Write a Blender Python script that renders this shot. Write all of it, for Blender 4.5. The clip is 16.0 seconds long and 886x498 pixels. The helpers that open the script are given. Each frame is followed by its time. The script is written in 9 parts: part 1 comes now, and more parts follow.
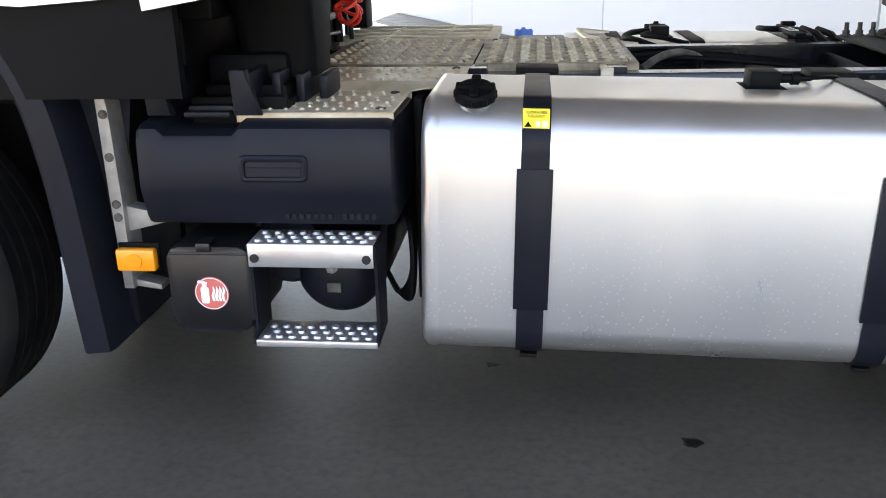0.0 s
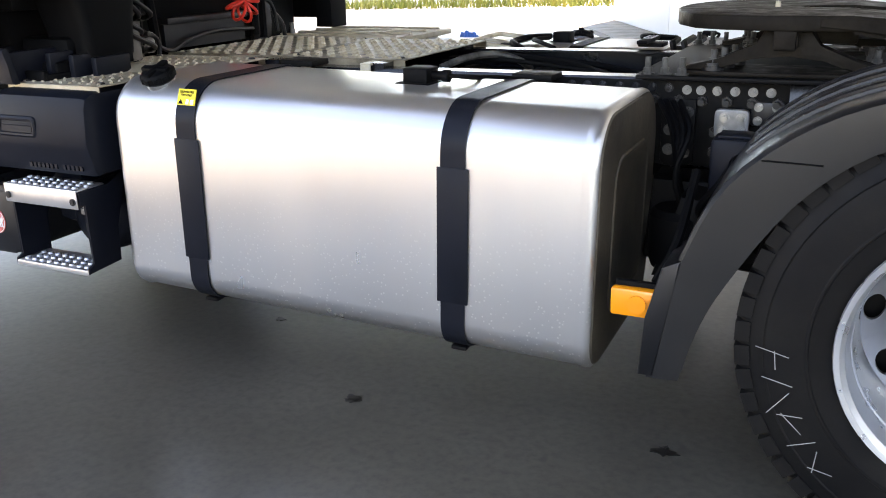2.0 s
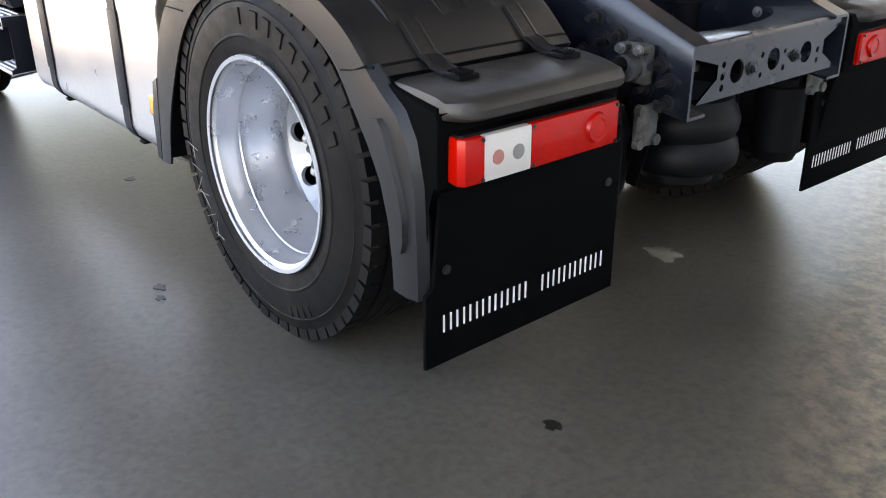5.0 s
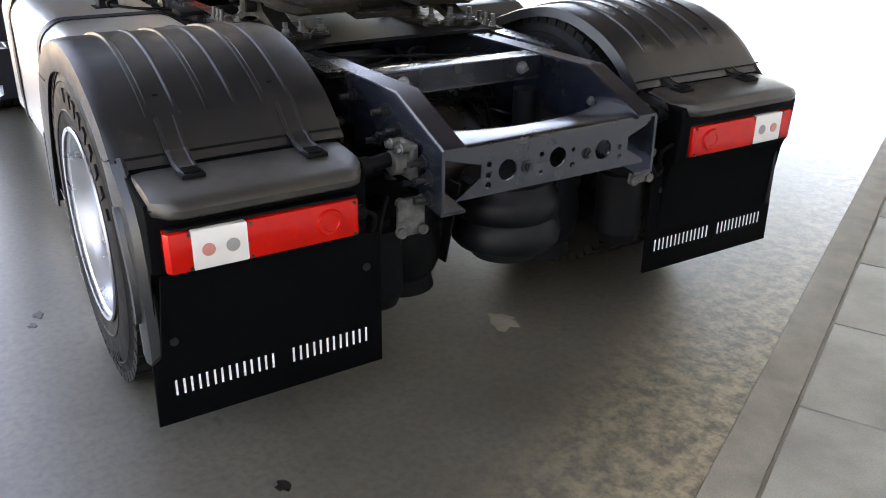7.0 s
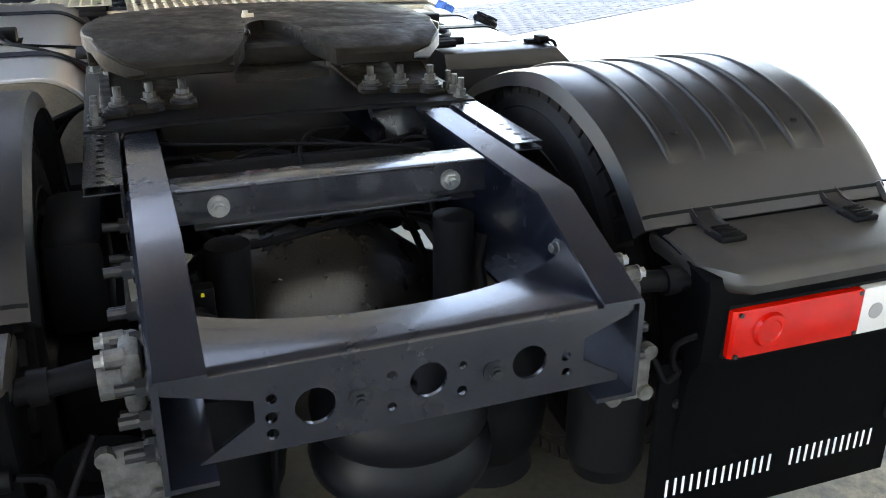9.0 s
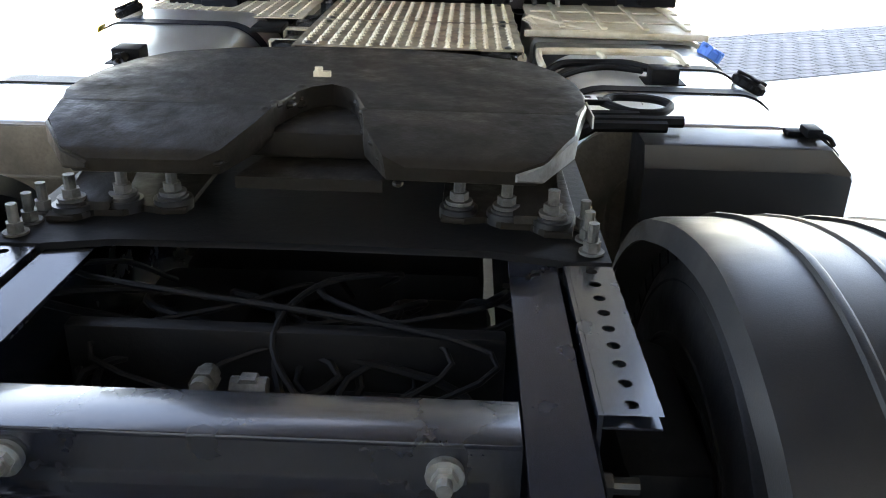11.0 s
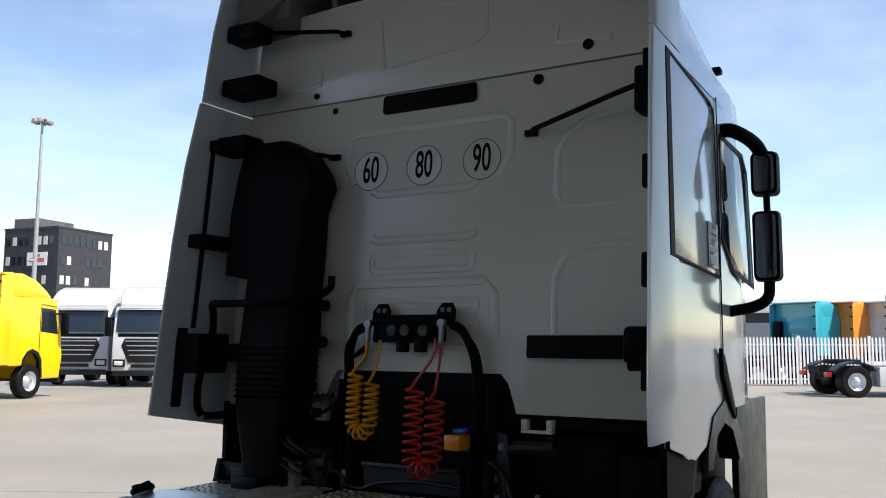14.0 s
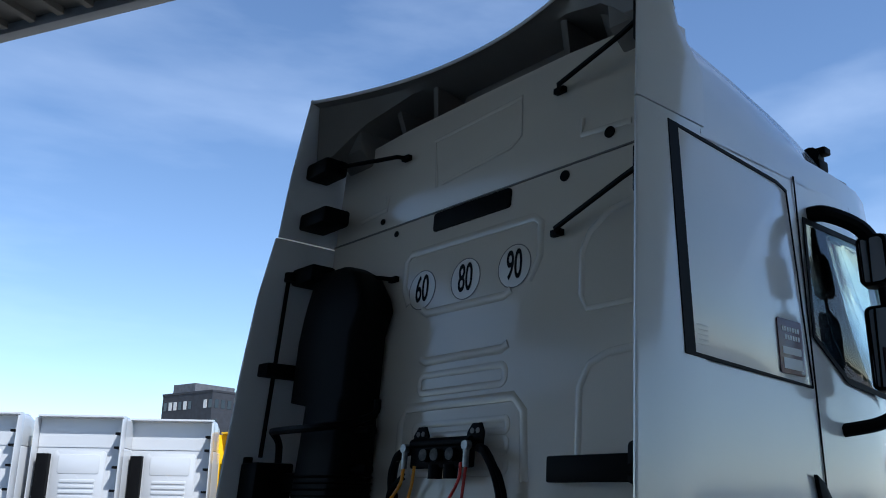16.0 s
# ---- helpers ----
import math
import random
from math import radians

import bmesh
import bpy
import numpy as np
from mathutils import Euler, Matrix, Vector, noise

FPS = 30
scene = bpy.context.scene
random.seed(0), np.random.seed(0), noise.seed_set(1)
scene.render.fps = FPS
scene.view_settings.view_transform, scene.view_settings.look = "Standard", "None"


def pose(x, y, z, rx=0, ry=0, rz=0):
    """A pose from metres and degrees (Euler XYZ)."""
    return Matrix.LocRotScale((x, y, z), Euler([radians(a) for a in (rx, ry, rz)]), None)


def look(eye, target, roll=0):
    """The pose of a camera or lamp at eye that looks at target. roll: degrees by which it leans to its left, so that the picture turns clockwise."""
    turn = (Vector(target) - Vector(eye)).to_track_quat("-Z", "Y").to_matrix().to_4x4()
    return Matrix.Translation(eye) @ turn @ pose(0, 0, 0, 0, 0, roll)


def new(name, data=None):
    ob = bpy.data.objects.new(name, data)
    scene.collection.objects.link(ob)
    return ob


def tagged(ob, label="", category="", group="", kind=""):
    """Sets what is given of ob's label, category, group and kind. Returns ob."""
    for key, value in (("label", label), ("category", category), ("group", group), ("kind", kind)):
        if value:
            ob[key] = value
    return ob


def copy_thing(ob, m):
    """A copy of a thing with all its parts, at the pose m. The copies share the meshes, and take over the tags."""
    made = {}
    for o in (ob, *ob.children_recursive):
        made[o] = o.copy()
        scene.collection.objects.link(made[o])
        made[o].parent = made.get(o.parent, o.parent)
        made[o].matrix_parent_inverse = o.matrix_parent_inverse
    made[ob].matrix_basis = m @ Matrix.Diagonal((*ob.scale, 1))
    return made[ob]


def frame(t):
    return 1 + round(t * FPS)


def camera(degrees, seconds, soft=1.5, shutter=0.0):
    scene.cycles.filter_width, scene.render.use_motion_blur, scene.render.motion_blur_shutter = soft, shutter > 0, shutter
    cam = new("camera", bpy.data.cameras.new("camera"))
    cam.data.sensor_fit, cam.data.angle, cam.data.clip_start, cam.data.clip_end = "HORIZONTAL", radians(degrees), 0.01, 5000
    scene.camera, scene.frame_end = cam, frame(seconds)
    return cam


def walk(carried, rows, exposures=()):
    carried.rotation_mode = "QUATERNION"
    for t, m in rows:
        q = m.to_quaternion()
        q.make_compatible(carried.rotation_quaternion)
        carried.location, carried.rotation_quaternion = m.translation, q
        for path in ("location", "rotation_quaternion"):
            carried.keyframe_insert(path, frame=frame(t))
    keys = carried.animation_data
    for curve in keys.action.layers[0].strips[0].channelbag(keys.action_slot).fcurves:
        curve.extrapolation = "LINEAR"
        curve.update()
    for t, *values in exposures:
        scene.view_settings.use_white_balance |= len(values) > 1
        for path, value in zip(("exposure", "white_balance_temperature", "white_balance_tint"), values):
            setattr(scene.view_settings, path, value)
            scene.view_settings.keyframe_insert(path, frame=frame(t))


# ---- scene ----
cam = camera(54.1, 16.0, soft=1.0)
PATH = [
    (0, (-2.118, -3.197, 1.355), (-2.323, -1.322, 0.691), -1.3),
    (0.5, (-1.703, -3.171, 1.344), (-1.942, -1.298, 0.686), -1.1),
    (1, (-1.292, -3.162, 1.342), (-1.721, -1.321, 0.69), -1.2),
    (1.5, (-0.835, -3.078, 1.329), (-1.496, -1.302, 0.689), -1.2),
    (2, (-0.342, -3.094, 1.321), (-1.153, -1.38, 0.685), -1.3),
    (2.5, (0.059, -3.03, 1.294), (-0.787, -1.336, 0.649), -1.4),
    (3, (0.479, -2.914, 1.308), (-0.432, -1.245, 0.687), -1.1),
    (3.5, (0.928, -2.866, 1.324), (-0.071, -1.25, 0.699), -1.2),
    (4, (1.344, -2.704, 1.25), (0.182, -1.224, 0.571), -1.4),
    (4.2, (1.5, -2.645, 1.239), (0.28, -1.238, 0.508), -1.3),
    (6.3, (2.831, -1.815, 1.521), (1.286, -0.816, 0.737), 0.1),
    (6.5, (2.865, -1.776, 1.56), (1.319, -0.783, 0.77), 0.2),
    (7, (2.769, -1.609, 1.57), (1.217, -0.638, 0.763), 0.5),
    (7.5, (2.602, -1.315, 1.587), (1.014, -0.406, 0.779), 0.0),
    (8, (2.408, -0.939, 1.594), (0.757, -0.149, 0.789), -0.3),
    (8.5, (2.192, -0.653, 1.562), (0.494, 0.034, 0.759), -0.2),
    (9, (1.958, -0.38, 1.515), (0.235, 0.258, 0.727), 0.2),
    (9.5, (1.727, -0.17, 1.516), (-0.054, 0.289, 0.73), 0.6),
    (9.7, (1.613, -0.117, 1.513), (-0.19, 0.248, 0.727), 0.7),
    (11.8, (0.991, 0.579, 1.563), (-0.881, 0.301, 0.915), 0.9),
    (12, (1.023, 0.69, 1.579), (-0.864, 0.331, 1.022), 0.9),
    (12.5, (1.015, 1.094, 1.61), (-0.854, 0.462, 1.282), 0.8),
    (13, (0.876, 1.497, 1.605), (-0.962, 0.751, 1.352), 0.6),
    (13.5, (0.712, 1.868, 1.622), (-1.115, 1.063, 1.511), 0.3),
    (13.8, (0.639, 2.09, 1.669), (-1.154, 1.205, 1.723), 0.2),
    (14, (0.597, 2.202, 1.68), (-1.127, 1.21, 1.895), 0.3),
    (14.5, (0.384, 2.498, 1.709), (-1.124, 1.281, 2.201), 0.2),
    (15, (0.173, 2.833, 1.704), (-1.16, 1.448, 2.256), 0.5),
    (15.5, (-0.03, 3.002, 1.716), (-1.299, 1.56, 2.274), 0.7),
    (16, (-0.342, 2.942, 1.538), (-1.604, 1.495, 2.098), 0.7),
]
walk(cam, [(t, look(eye, aim, roll)) for t, eye, aim, roll in PATH],
     exposures=[(0.0, 2.95, 8900, 22), (2.0, 2.95, 8900, 22), (4.2, 3.3, 8900, 22), (6.5, 3.65, 9700, 24), (7.5, 3.7, 9500, 22), (8.5, 3.95, 9200, 18), (9.7, 4.45, 9000, 16), (11.8, 3.35, 8700, 18), (12.0, 3.15, 8600, 18), (12.5, 2.4, 8300, 18), (13.0, 1.7, 8000, 18),
                (13.5, 1.15, 7600, 16), (14.0, 0.65, 7000, 13), (14.5, 0.3, 6000, 10), (16.0, 0.25, 5750, 10)])

# ---------------------------------------------------------------- light
world = bpy.data.worlds.new("sky")
scene.world = world
world.use_nodes = True
wn = world.node_tree
sky = wn.nodes.new("ShaderNodeTexSky")
sky.sky_type, sky.sun_disc = "NISHITA", False
SUN_EL, SUN_DIR = radians(50), Vector((0.04, 0.84, 1.0))
sky.sun_elevation, sky.sun_rotation = SUN_EL, math.atan2(SUN_DIR.x, SUN_DIR.y)
sky.air_density, sky.dust_density, sky.ozone_density = 1.0, 0.0, 2.2
bg = wn.nodes["Background"]
bg.inputs[1].default_value = 0.14
# thin high cloud veils over the blue
tco = wn.nodes.new("ShaderNodeTexCoord")
cmap = wn.nodes.new("ShaderNodeMapping")
cmap.inputs["Scale"].default_value = (1.2, 2.2, 6.0)
cn = wn.nodes.new("ShaderNodeTexNoise")
cn.inputs["Scale"].default_value, cn.inputs["Detail"].default_value = 1.6, 6.0
cr = wn.nodes.new("ShaderNodeValToRGB")
cr.color_ramp.elements[0].position, cr.color_ramp.elements[1].position = 0.47, 0.85
cr.color_ramp.elements[1].color = (0.17, 0.17, 0.17, 1)
cm = wn.nodes.new("ShaderNodeMix")
cm.data_type = "RGBA"
cm.inputs[7].default_value = (11.0, 11.8, 12.6, 1)
wn.links.new(tco.outputs["Generated"], cmap.inputs[0])
wn.links.new(cmap.outputs[0], cn.inputs["Vector"])
wn.links.new(cn.outputs[0], cr.inputs[0])
wn.links.new(cr.outputs[0], cm.inputs[0])
wn.links.new(sky.outputs[0], cm.inputs[6])
wn.links.new(cm.outputs[2], bg.inputs[0])
sun = bpy.data.lights.new("sun", "SUN")
sun.energy, sun.angle, sun.color = 5.0, radians(0.53), (1.0, 0.955, 0.88)
new("sun", sun).matrix_basis = look(SUN_DIR * 60, (0, 0, 0))


# ---------------------------------------------------------------- materials
def mat(name, base, rough=0.5, metal=0.0, var=0.0, vscale=3.0, grain=0.0, gscale=120.0, bump=0.0, bscale=60.0, coat=0.0,
        tint=None, rvar=0.0, stretch=(1, 1, 1), per_piece=0.0, spec=0.5, deep=0.004):
    m = bpy.data.materials.new(name)
    m.use_nodes = True
    nt = m.node_tree
    b = nt.nodes["Principled BSDF"]
    b.inputs["Roughness"].default_value, b.inputs["Metallic"].default_value = rough, metal
    b.inputs["Coat Weight"].default_value, b.inputs["Coat Roughness"].default_value = coat, 0.08
    b.inputs["Specular IOR Level"].default_value = spec
    col = nt.nodes.new("ShaderNodeRGB")
    col.outputs[0].default_value = (*base, 1)
    out = col.outputs[0]
    tc = nt.nodes.new("ShaderNodeTexCoord")
    mp = nt.nodes.new("ShaderNodeMapping")
    mp.inputs["Scale"].default_value = stretch
    nt.links.new(tc.outputs["Object"], mp.inputs[0])

    def noise_at(scale, detail=5.0, rougher=0.6):
        n = nt.nodes.new("ShaderNodeTexNoise")
        n.inputs["Scale"].default_value, n.inputs["Detail"].default_value, n.inputs["Roughness"].default_value = scale, detail, rougher
        nt.links.new(mp.outputs[0], n.inputs["Vector"])
        return n.outputs[0]

    def ramped(socket, lo, hi, a, c):
        r = nt.nodes.new("ShaderNodeMapRange")
        r.inputs[1].default_value, r.inputs[2].default_value, r.inputs[3].default_value, r.inputs[4].default_value = lo, hi, a, c
        nt.links.new(socket, r.inputs[0])
        return r.outputs[0]

    def mixed(f, a, c, kind="MIX"):
        x = nt.nodes.new("ShaderNodeMix")
        x.data_type, x.blend_type = "RGBA", kind
        nt.links.new(f, x.inputs[0])
        nt.links.new(a, x.inputs[6])
        if isinstance(c, tuple):
            x.inputs[7].default_value = (*c, 1)
        else:
            nt.links.new(c, x.inputs[7])
        return x.outputs[2]

    if var:
        t = tint or tuple(v * (1 - min(0.9, 2.2 * var)) for v in base)
        out = mixed(ramped(noise_at(vscale), 0.35, 0.7, 0.0, min(1.0, 3.0 * var)), out, t)
    if grain:
        out = mixed(ramped(noise_at(gscale, 3.0), 0.4, 0.75, 0.0, grain), out, tuple(v * 0.35 for v in base))
    if per_piece:
        oi = nt.nodes.new("ShaderNodeObjectInfo")
        ge = nt.nodes.new("ShaderNodeNewGeometry")
        ad = nt.nodes.new("ShaderNodeMath")
        ad.operation = "ADD"
        fr = nt.nodes.new("ShaderNodeMath")
        fr.operation = "FRACT"
        nt.links.new(oi.outputs["Random"], ad.inputs[0])
        nt.links.new(ge.outputs["Random Per Island"], ad.inputs[1])
        nt.links.new(ad.outputs[0], fr.inputs[0])
        out = mixed(ramped(fr.outputs[0], 0, 1, 0.0, per_piece), out, tuple(v * 0.45 for v in base))
    nt.links.new(out, b.inputs["Base Color"])
    if rvar:
        nt.links.new(ramped(noise_at(vscale * 2.3), 0.3, 0.7, max(0.02, rough - rvar), min(1, rough + rvar)), b.inputs["Roughness"])
    if bump:
        bp = nt.nodes.new("ShaderNodeBump")
        bp.inputs["Strength"].default_value, bp.inputs["Distance"].default_value = min(1.0, bump), deep
        nt.links.new(noise_at(bscale, 4.0), bp.inputs["Height"])
        nt.links.new(bp.outputs[0], b.inputs["Normal"])
    return m


def glass(name, colour=(0.9, 1.0, 0.98), rough=0.02):
    m = mat(name, colour, rough)
    m.node_tree.nodes["Principled BSDF"].inputs["Transmission Weight"].default_value = 1.0
    return m


M = {
    "frame": mat("frame_paint", (0.0058, 0.0072, 0.0118), 0.24, var=0.10, vscale=3, rvar=0.06, bump=0.015, bscale=160, tint=(0.012, 0.012, 0.013), grain=0.12, gscale=60, coat=0.25, spec=0.5),
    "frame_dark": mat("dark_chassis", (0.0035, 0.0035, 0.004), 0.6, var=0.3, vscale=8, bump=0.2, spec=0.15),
    "plastic": mat("black_plastic", (0.0054, 0.0062, 0.0080), 0.38, var=0.2, vscale=4, tint=(0.0105, 0.0105, 0.0108), bump=0.1, bscale=420, rvar=0.08, spec=0.42),
    "box": mat("blue_grey_plastic", (0.0085, 0.0105, 0.0165), 0.42, var=0.2, vscale=3, bump=0.1, bscale=380, rvar=0.06, spec=0.14),
    "flap": mat("flap_rubber", (0.0022, 0.0024, 0.0028), 0.65, var=0.25, vscale=5, bump=0.1, spec=0.03),
    "black": mat("black_rubber", (0.0042, 0.0044, 0.0050), 0.55, var=0.2, bump=0.1, spec=0.07),
    "tyre": mat("tyre_rubber", (0.005, 0.005, 0.0057), 0.58, var=0.3, vscale=6, tint=(0.011, 0.0105, 0.010), bump=0.18, bscale=90, rvar=0.1, spec=0.12),
    "rim": mat("silver_rim_paint", (0.60, 0.62, 0.65), 0.30, 0.8, var=0.06, vscale=5, rvar=0.05),
    "rimdisc": mat("grey_disc_paint", (0.30, 0.315, 0.34), 0.38, 0.6, var=0.15, vscale=9, rvar=0.06),
    "bellows": mat("bellows_rubber", (0.0042, 0.0048, 0.0065), 0.45, var=0.25, vscale=7, bump=0.1, bscale=120, spec=0.18),
    "hub": mat("hub_paint", (0.010, 0.0108, 0.013), 0.42, var=0.3, vscale=12, bump=0.2),
    "zinc": mat("zinc_steel", (0.36, 0.365, 0.36), 0.34, 0.9, var=0.25, vscale=30),
    "dull": mat("cast_grey_steel", (0.105, 0.103, 0.097), 0.6, 0.3, var=0.4, vscale=25, bump=0.5, bscale=90),
    "treadbase": mat("grimy_tread_sheet", (0.36, 0.31, 0.22), 0.5, 0.3, var=0.35, vscale=11, tint=(0.07, 0.055, 0.038), bump=0.2, rvar=0.1),
    "tread": mat("tread_aluminium", (0.60, 0.545, 0.43), 0.45, 0.3, var=0.35, vscale=9, tint=(0.36, 0.30, 0.20), bump=0.1, rvar=0.1),
    "bracketgrey": mat("cast_aluminium", (0.34, 0.335, 0.32), 0.5, 0.5, var=0.25, vscale=14, bump=0.15),
    "step": mat("step_aluminium", (0.66, 0.66, 0.66), 0.36, 0.85, var=0.15, vscale=12, rvar=0.08),
    # white of the cab's rear, with warm bounce light tinted into the colour
    "cabwhite_warmlit": mat("white_cab_paint", (0.74, 0.675, 0.57), 0.2, var=0.025, vscale=1.5, coat=0.5, rvar=0.04),
    "cabside": mat("white_gloss_paint", (0.78, 0.78, 0.775), 0.16, var=0.04, vscale=1.2, coat=0.8),
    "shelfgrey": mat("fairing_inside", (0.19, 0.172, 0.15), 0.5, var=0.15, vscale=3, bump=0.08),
    "fifth": mat("greasy_steel", (0.0100, 0.0085, 0.0071), 0.55, 0.0, var=0.3, vscale=7, tint=(0.021, 0.0175, 0.0138), grain=0.3, gscale=45, bump=0.55, bscale=34, rvar=0.2, spec=0.07, deep=0.004),
    "orange": mat("amber_lens", (0.95, 0.30, 0.012), 0.25, coat=0.4),
    "redlens": mat("red_lens", (0.50, 0.006, 0.002), 0.22, var=0.2, vscale=14, tint=(0.34, 0.004, 0.002), spec=0.3),
    "whitelens": mat("clear_lens", (0.55, 0.54, 0.52), 0.25, coat=0.5, var=0.2, vscale=14, tint=(0.55, 0.52, 0.48)),
    "lid": mat("worn_lid_plastic", (0.020, 0.019, 0.0175), 0.4, var=0.3, vscale=6, tint=(0.036, 0.033, 0.029), bump=0.15, bscale=300, rvar=0.06, spec=0.4),
    # tank end: the dark brown reflection of its surroundings is in the base colour
    "tankend": mat("dirty_tank_end", (0.15, 0.128, 0.10), 0.5, 0.45, var=0.4, vscale=5, tint=(0.055, 0.047, 0.038), grain=0.4, gscale=110, bump=0.25, bscale=130),
    "worn": mat("worn_bare_steel", (0.20, 0.21, 0.22), 0.45, 0.6, var=0.5, vscale=14, tint=(0.05, 0.045, 0.04), bump=0.4, bscale=40),
    "yellow": mat("yellow_label", (0.82, 0.66, 0.02), 0.45),
    "coil_y": mat("yellow_hose", (0.88, 0.36, 0.008), 0.35),
    "coil_r": mat("red_hose", (0.70, 0.035, 0.02), 0.35),
    "blue": mat("blue_cap_plastic", (0.03, 0.16, 0.55), 0.4),
    "white": mat("white_print", (0.75, 0.75, 0.74), 0.5),
    "bulb_red": mat("bulb_seen_red", (0.42, 0.16, 0.13), 0.4),
    "bulb_grey": mat("bulb_seen_grey", (0.20, 0.195, 0.19), 0.4),
    "signred": mat("sign_red", (0.62, 0.13, 0.11), 0.45, var=0.15, vscale=40),
    "chalk": mat("chalk", (0.30, 0.30, 0.29), 0.9),
    "grime": mat("oil_stain", (0.012, 0.011, 0.010), 0.35, var=0.3, vscale=20),
    "wallwhite": mat("white_wall_panel", (0.76, 0.77, 0.78), 0.4, var=0.05, vscale=0.6),
    "roof": mat("dark_roof_sheet", (0.155, 0.140, 0.118), 0.6, var=0.15, vscale=1.5),
    "steelgrey": mat("grey_steel", (0.32, 0.33, 0.34), 0.5, 0.3, var=0.15),
    "grassy": mat("grass_blades", (0.16, 0.21, 0.035), 0.8, var=0.4, vscale=2.0, tint=(0.36, 0.33, 0.08), per_piece=0.5),
    "fence": mat("white_fence_paint", (0.72, 0.73, 0.74), 0.45),
    "paver": mat("brick_paver", (0.24, 0.225, 0.21), 0.8, var=0.3, vscale=9, bump=0.4, bscale=70, per_piece=0.5),
    "slab": mat("concrete_slab", (0.31, 0.29, 0.245), 0.7, var=0.25, vscale=3, grain=0.3, gscale=160, bump=0.3, bscale=110, per_piece=0.15),
    "kerb": mat("kerb_concrete", (0.27, 0.24, 0.19), 0.75, var=0.25, vscale=4, grain=0.35, gscale=180, bump=0.35, bscale=120),
    "pane": mat("dark_window_glass", (0.012, 0.016, 0.022), 0.06, coat=0.5),
    "mirror": mat("mirror_glass", (0.14, 0.15, 0.165), 0.03, 1.0),
    "brickdark": mat("dark_brick_facade", (0.032, 0.035, 0.044), 0.7, var=0.25, vscale=1.2, bump=0.2),
    "brickgrey": mat("grey_brick_facade", (0.11, 0.115, 0.128), 0.7, var=0.25, vscale=1.5, bump=0.2),
    "p_yellow": mat("yellow_truck_paint", (0.86, 0.50, 0.008), 0.25, coat=0.5, var=0.05),
    "p_white": mat("white_truck_paint", (0.52, 0.53, 0.54), 0.25, coat=0.5, var=0.05),
    "p_teal": mat("teal_truck_paint", (0.02, 0.30, 0.38), 0.3, coat=0.4, var=0.05),
    "p_orange": mat("orange_truck_paint", (0.72, 0.24, 0.03), 0.3, coat=0.4, var=0.05),
    "p_red": mat("red_truck_paint", (0.55, 0.03, 0.03), 0.3, coat=0.4, var=0.05),
    "p_blue": mat("blue_truck_paint", (0.03, 0.15, 0.45), 0.3, coat=0.4, var=0.05),
    "wood": mat("worn_timber", (0.33, 0.24, 0.14), 0.8, var=0.3, vscale=6),
}

# brushed tank aluminium: upright streaks, paler stone chips low on the sheet
tank_m = mat("tank_aluminium", (0.70, 0.70, 0.695), 0.33, 0.9, var=0.08, vscale=2.0, rvar=0.06, stretch=(1, 1, 0.25), bump=0.02, bscale=40)
tn = tank_m.node_tree
tb = tn.nodes["Principled BSDF"]
tb.inputs["Anisotropic"].default_value = 0.35
t_old = tb.inputs["Base Color"].links[0].from_socket
t_geo = tn.nodes.new("ShaderNodeTexCoord")
t_vor = tn.nodes.new("ShaderNodeTexVoronoi")
t_vor.inputs["Scale"].default_value = 72
t_less = tn.nodes.new("ShaderNodeMath")
t_less.operation, t_less.inputs[1].default_value = "LESS_THAN", 0.2
t_sep = tn.nodes.new("ShaderNodeSeparateXYZ")
t_hi = tn.nodes.new("ShaderNodeMapRange")
t_hi.inputs[1].default_value, t_hi.inputs[2].default_value, t_hi.inputs[3].default_value, t_hi.inputs[4].default_value = 0.30, 0.72, 1.0, 0.0
t_n = tn.nodes.new("ShaderNodeTexNoise")
t_n.inputs["Scale"].default_value = 9
t_gt = tn.nodes.new("ShaderNodeMath")
t_gt.operation, t_gt.inputs[1].default_value = "GREATER_THAN", 0.44
t_m1 = tn.nodes.new("ShaderNodeMath")
t_m1.operation = "MULTIPLY"
t_m2 = tn.nodes.new("ShaderNodeMath")
t_m2.operation = "MULTIPLY"
t_mix = tn.nodes.new("ShaderNodeMix")
t_mix.data_type = "RGBA"
t_mix.inputs[7].default_value = (0.92, 0.92, 0.9, 1)
tn.links.new(t_geo.outputs["Object"], t_vor.inputs["Vector"])
tn.links.new(t_vor.outputs["Distance"], t_less.inputs[0])
tn.links.new(t_geo.outputs["Object"], t_sep.inputs[0])
tn.links.new(t_sep.outputs[2], t_hi.inputs[0])
tn.links.new(t_geo.outputs["Object"], t_n.inputs["Vector"])
tn.links.new(t_n.outputs[0], t_gt.inputs[0])
tn.links.new(t_less.outputs[0], t_m1.inputs[0])
tn.links.new(t_hi.outputs[0], t_m1.inputs[1])
tn.links.new(t_m1.outputs[0], t_m2.inputs[0])
tn.links.new(t_gt.outputs[0], t_m2.inputs[1])
tn.links.new(t_m2.outputs[0], t_mix.inputs[0])
tn.links.new(t_old, t_mix.inputs[6])
tn.links.new(t_mix.outputs[2], tb.inputs["Base Color"])
t_bump = tn.nodes.new("ShaderNodeBump")
t_bump.inputs["Strength"].default_value, t_bump.inputs["Distance"].default_value = 0.8, 0.003
tn.links.new(tb.inputs["Normal"].links[0].from_socket, t_bump.inputs["Normal"])
tn.links.new(t_m2.outputs[0], t_bump.inputs["Height"])
tn.links.new(t_bump.outputs[0], tb.inputs["Normal"])
M["tank"] = tank_m

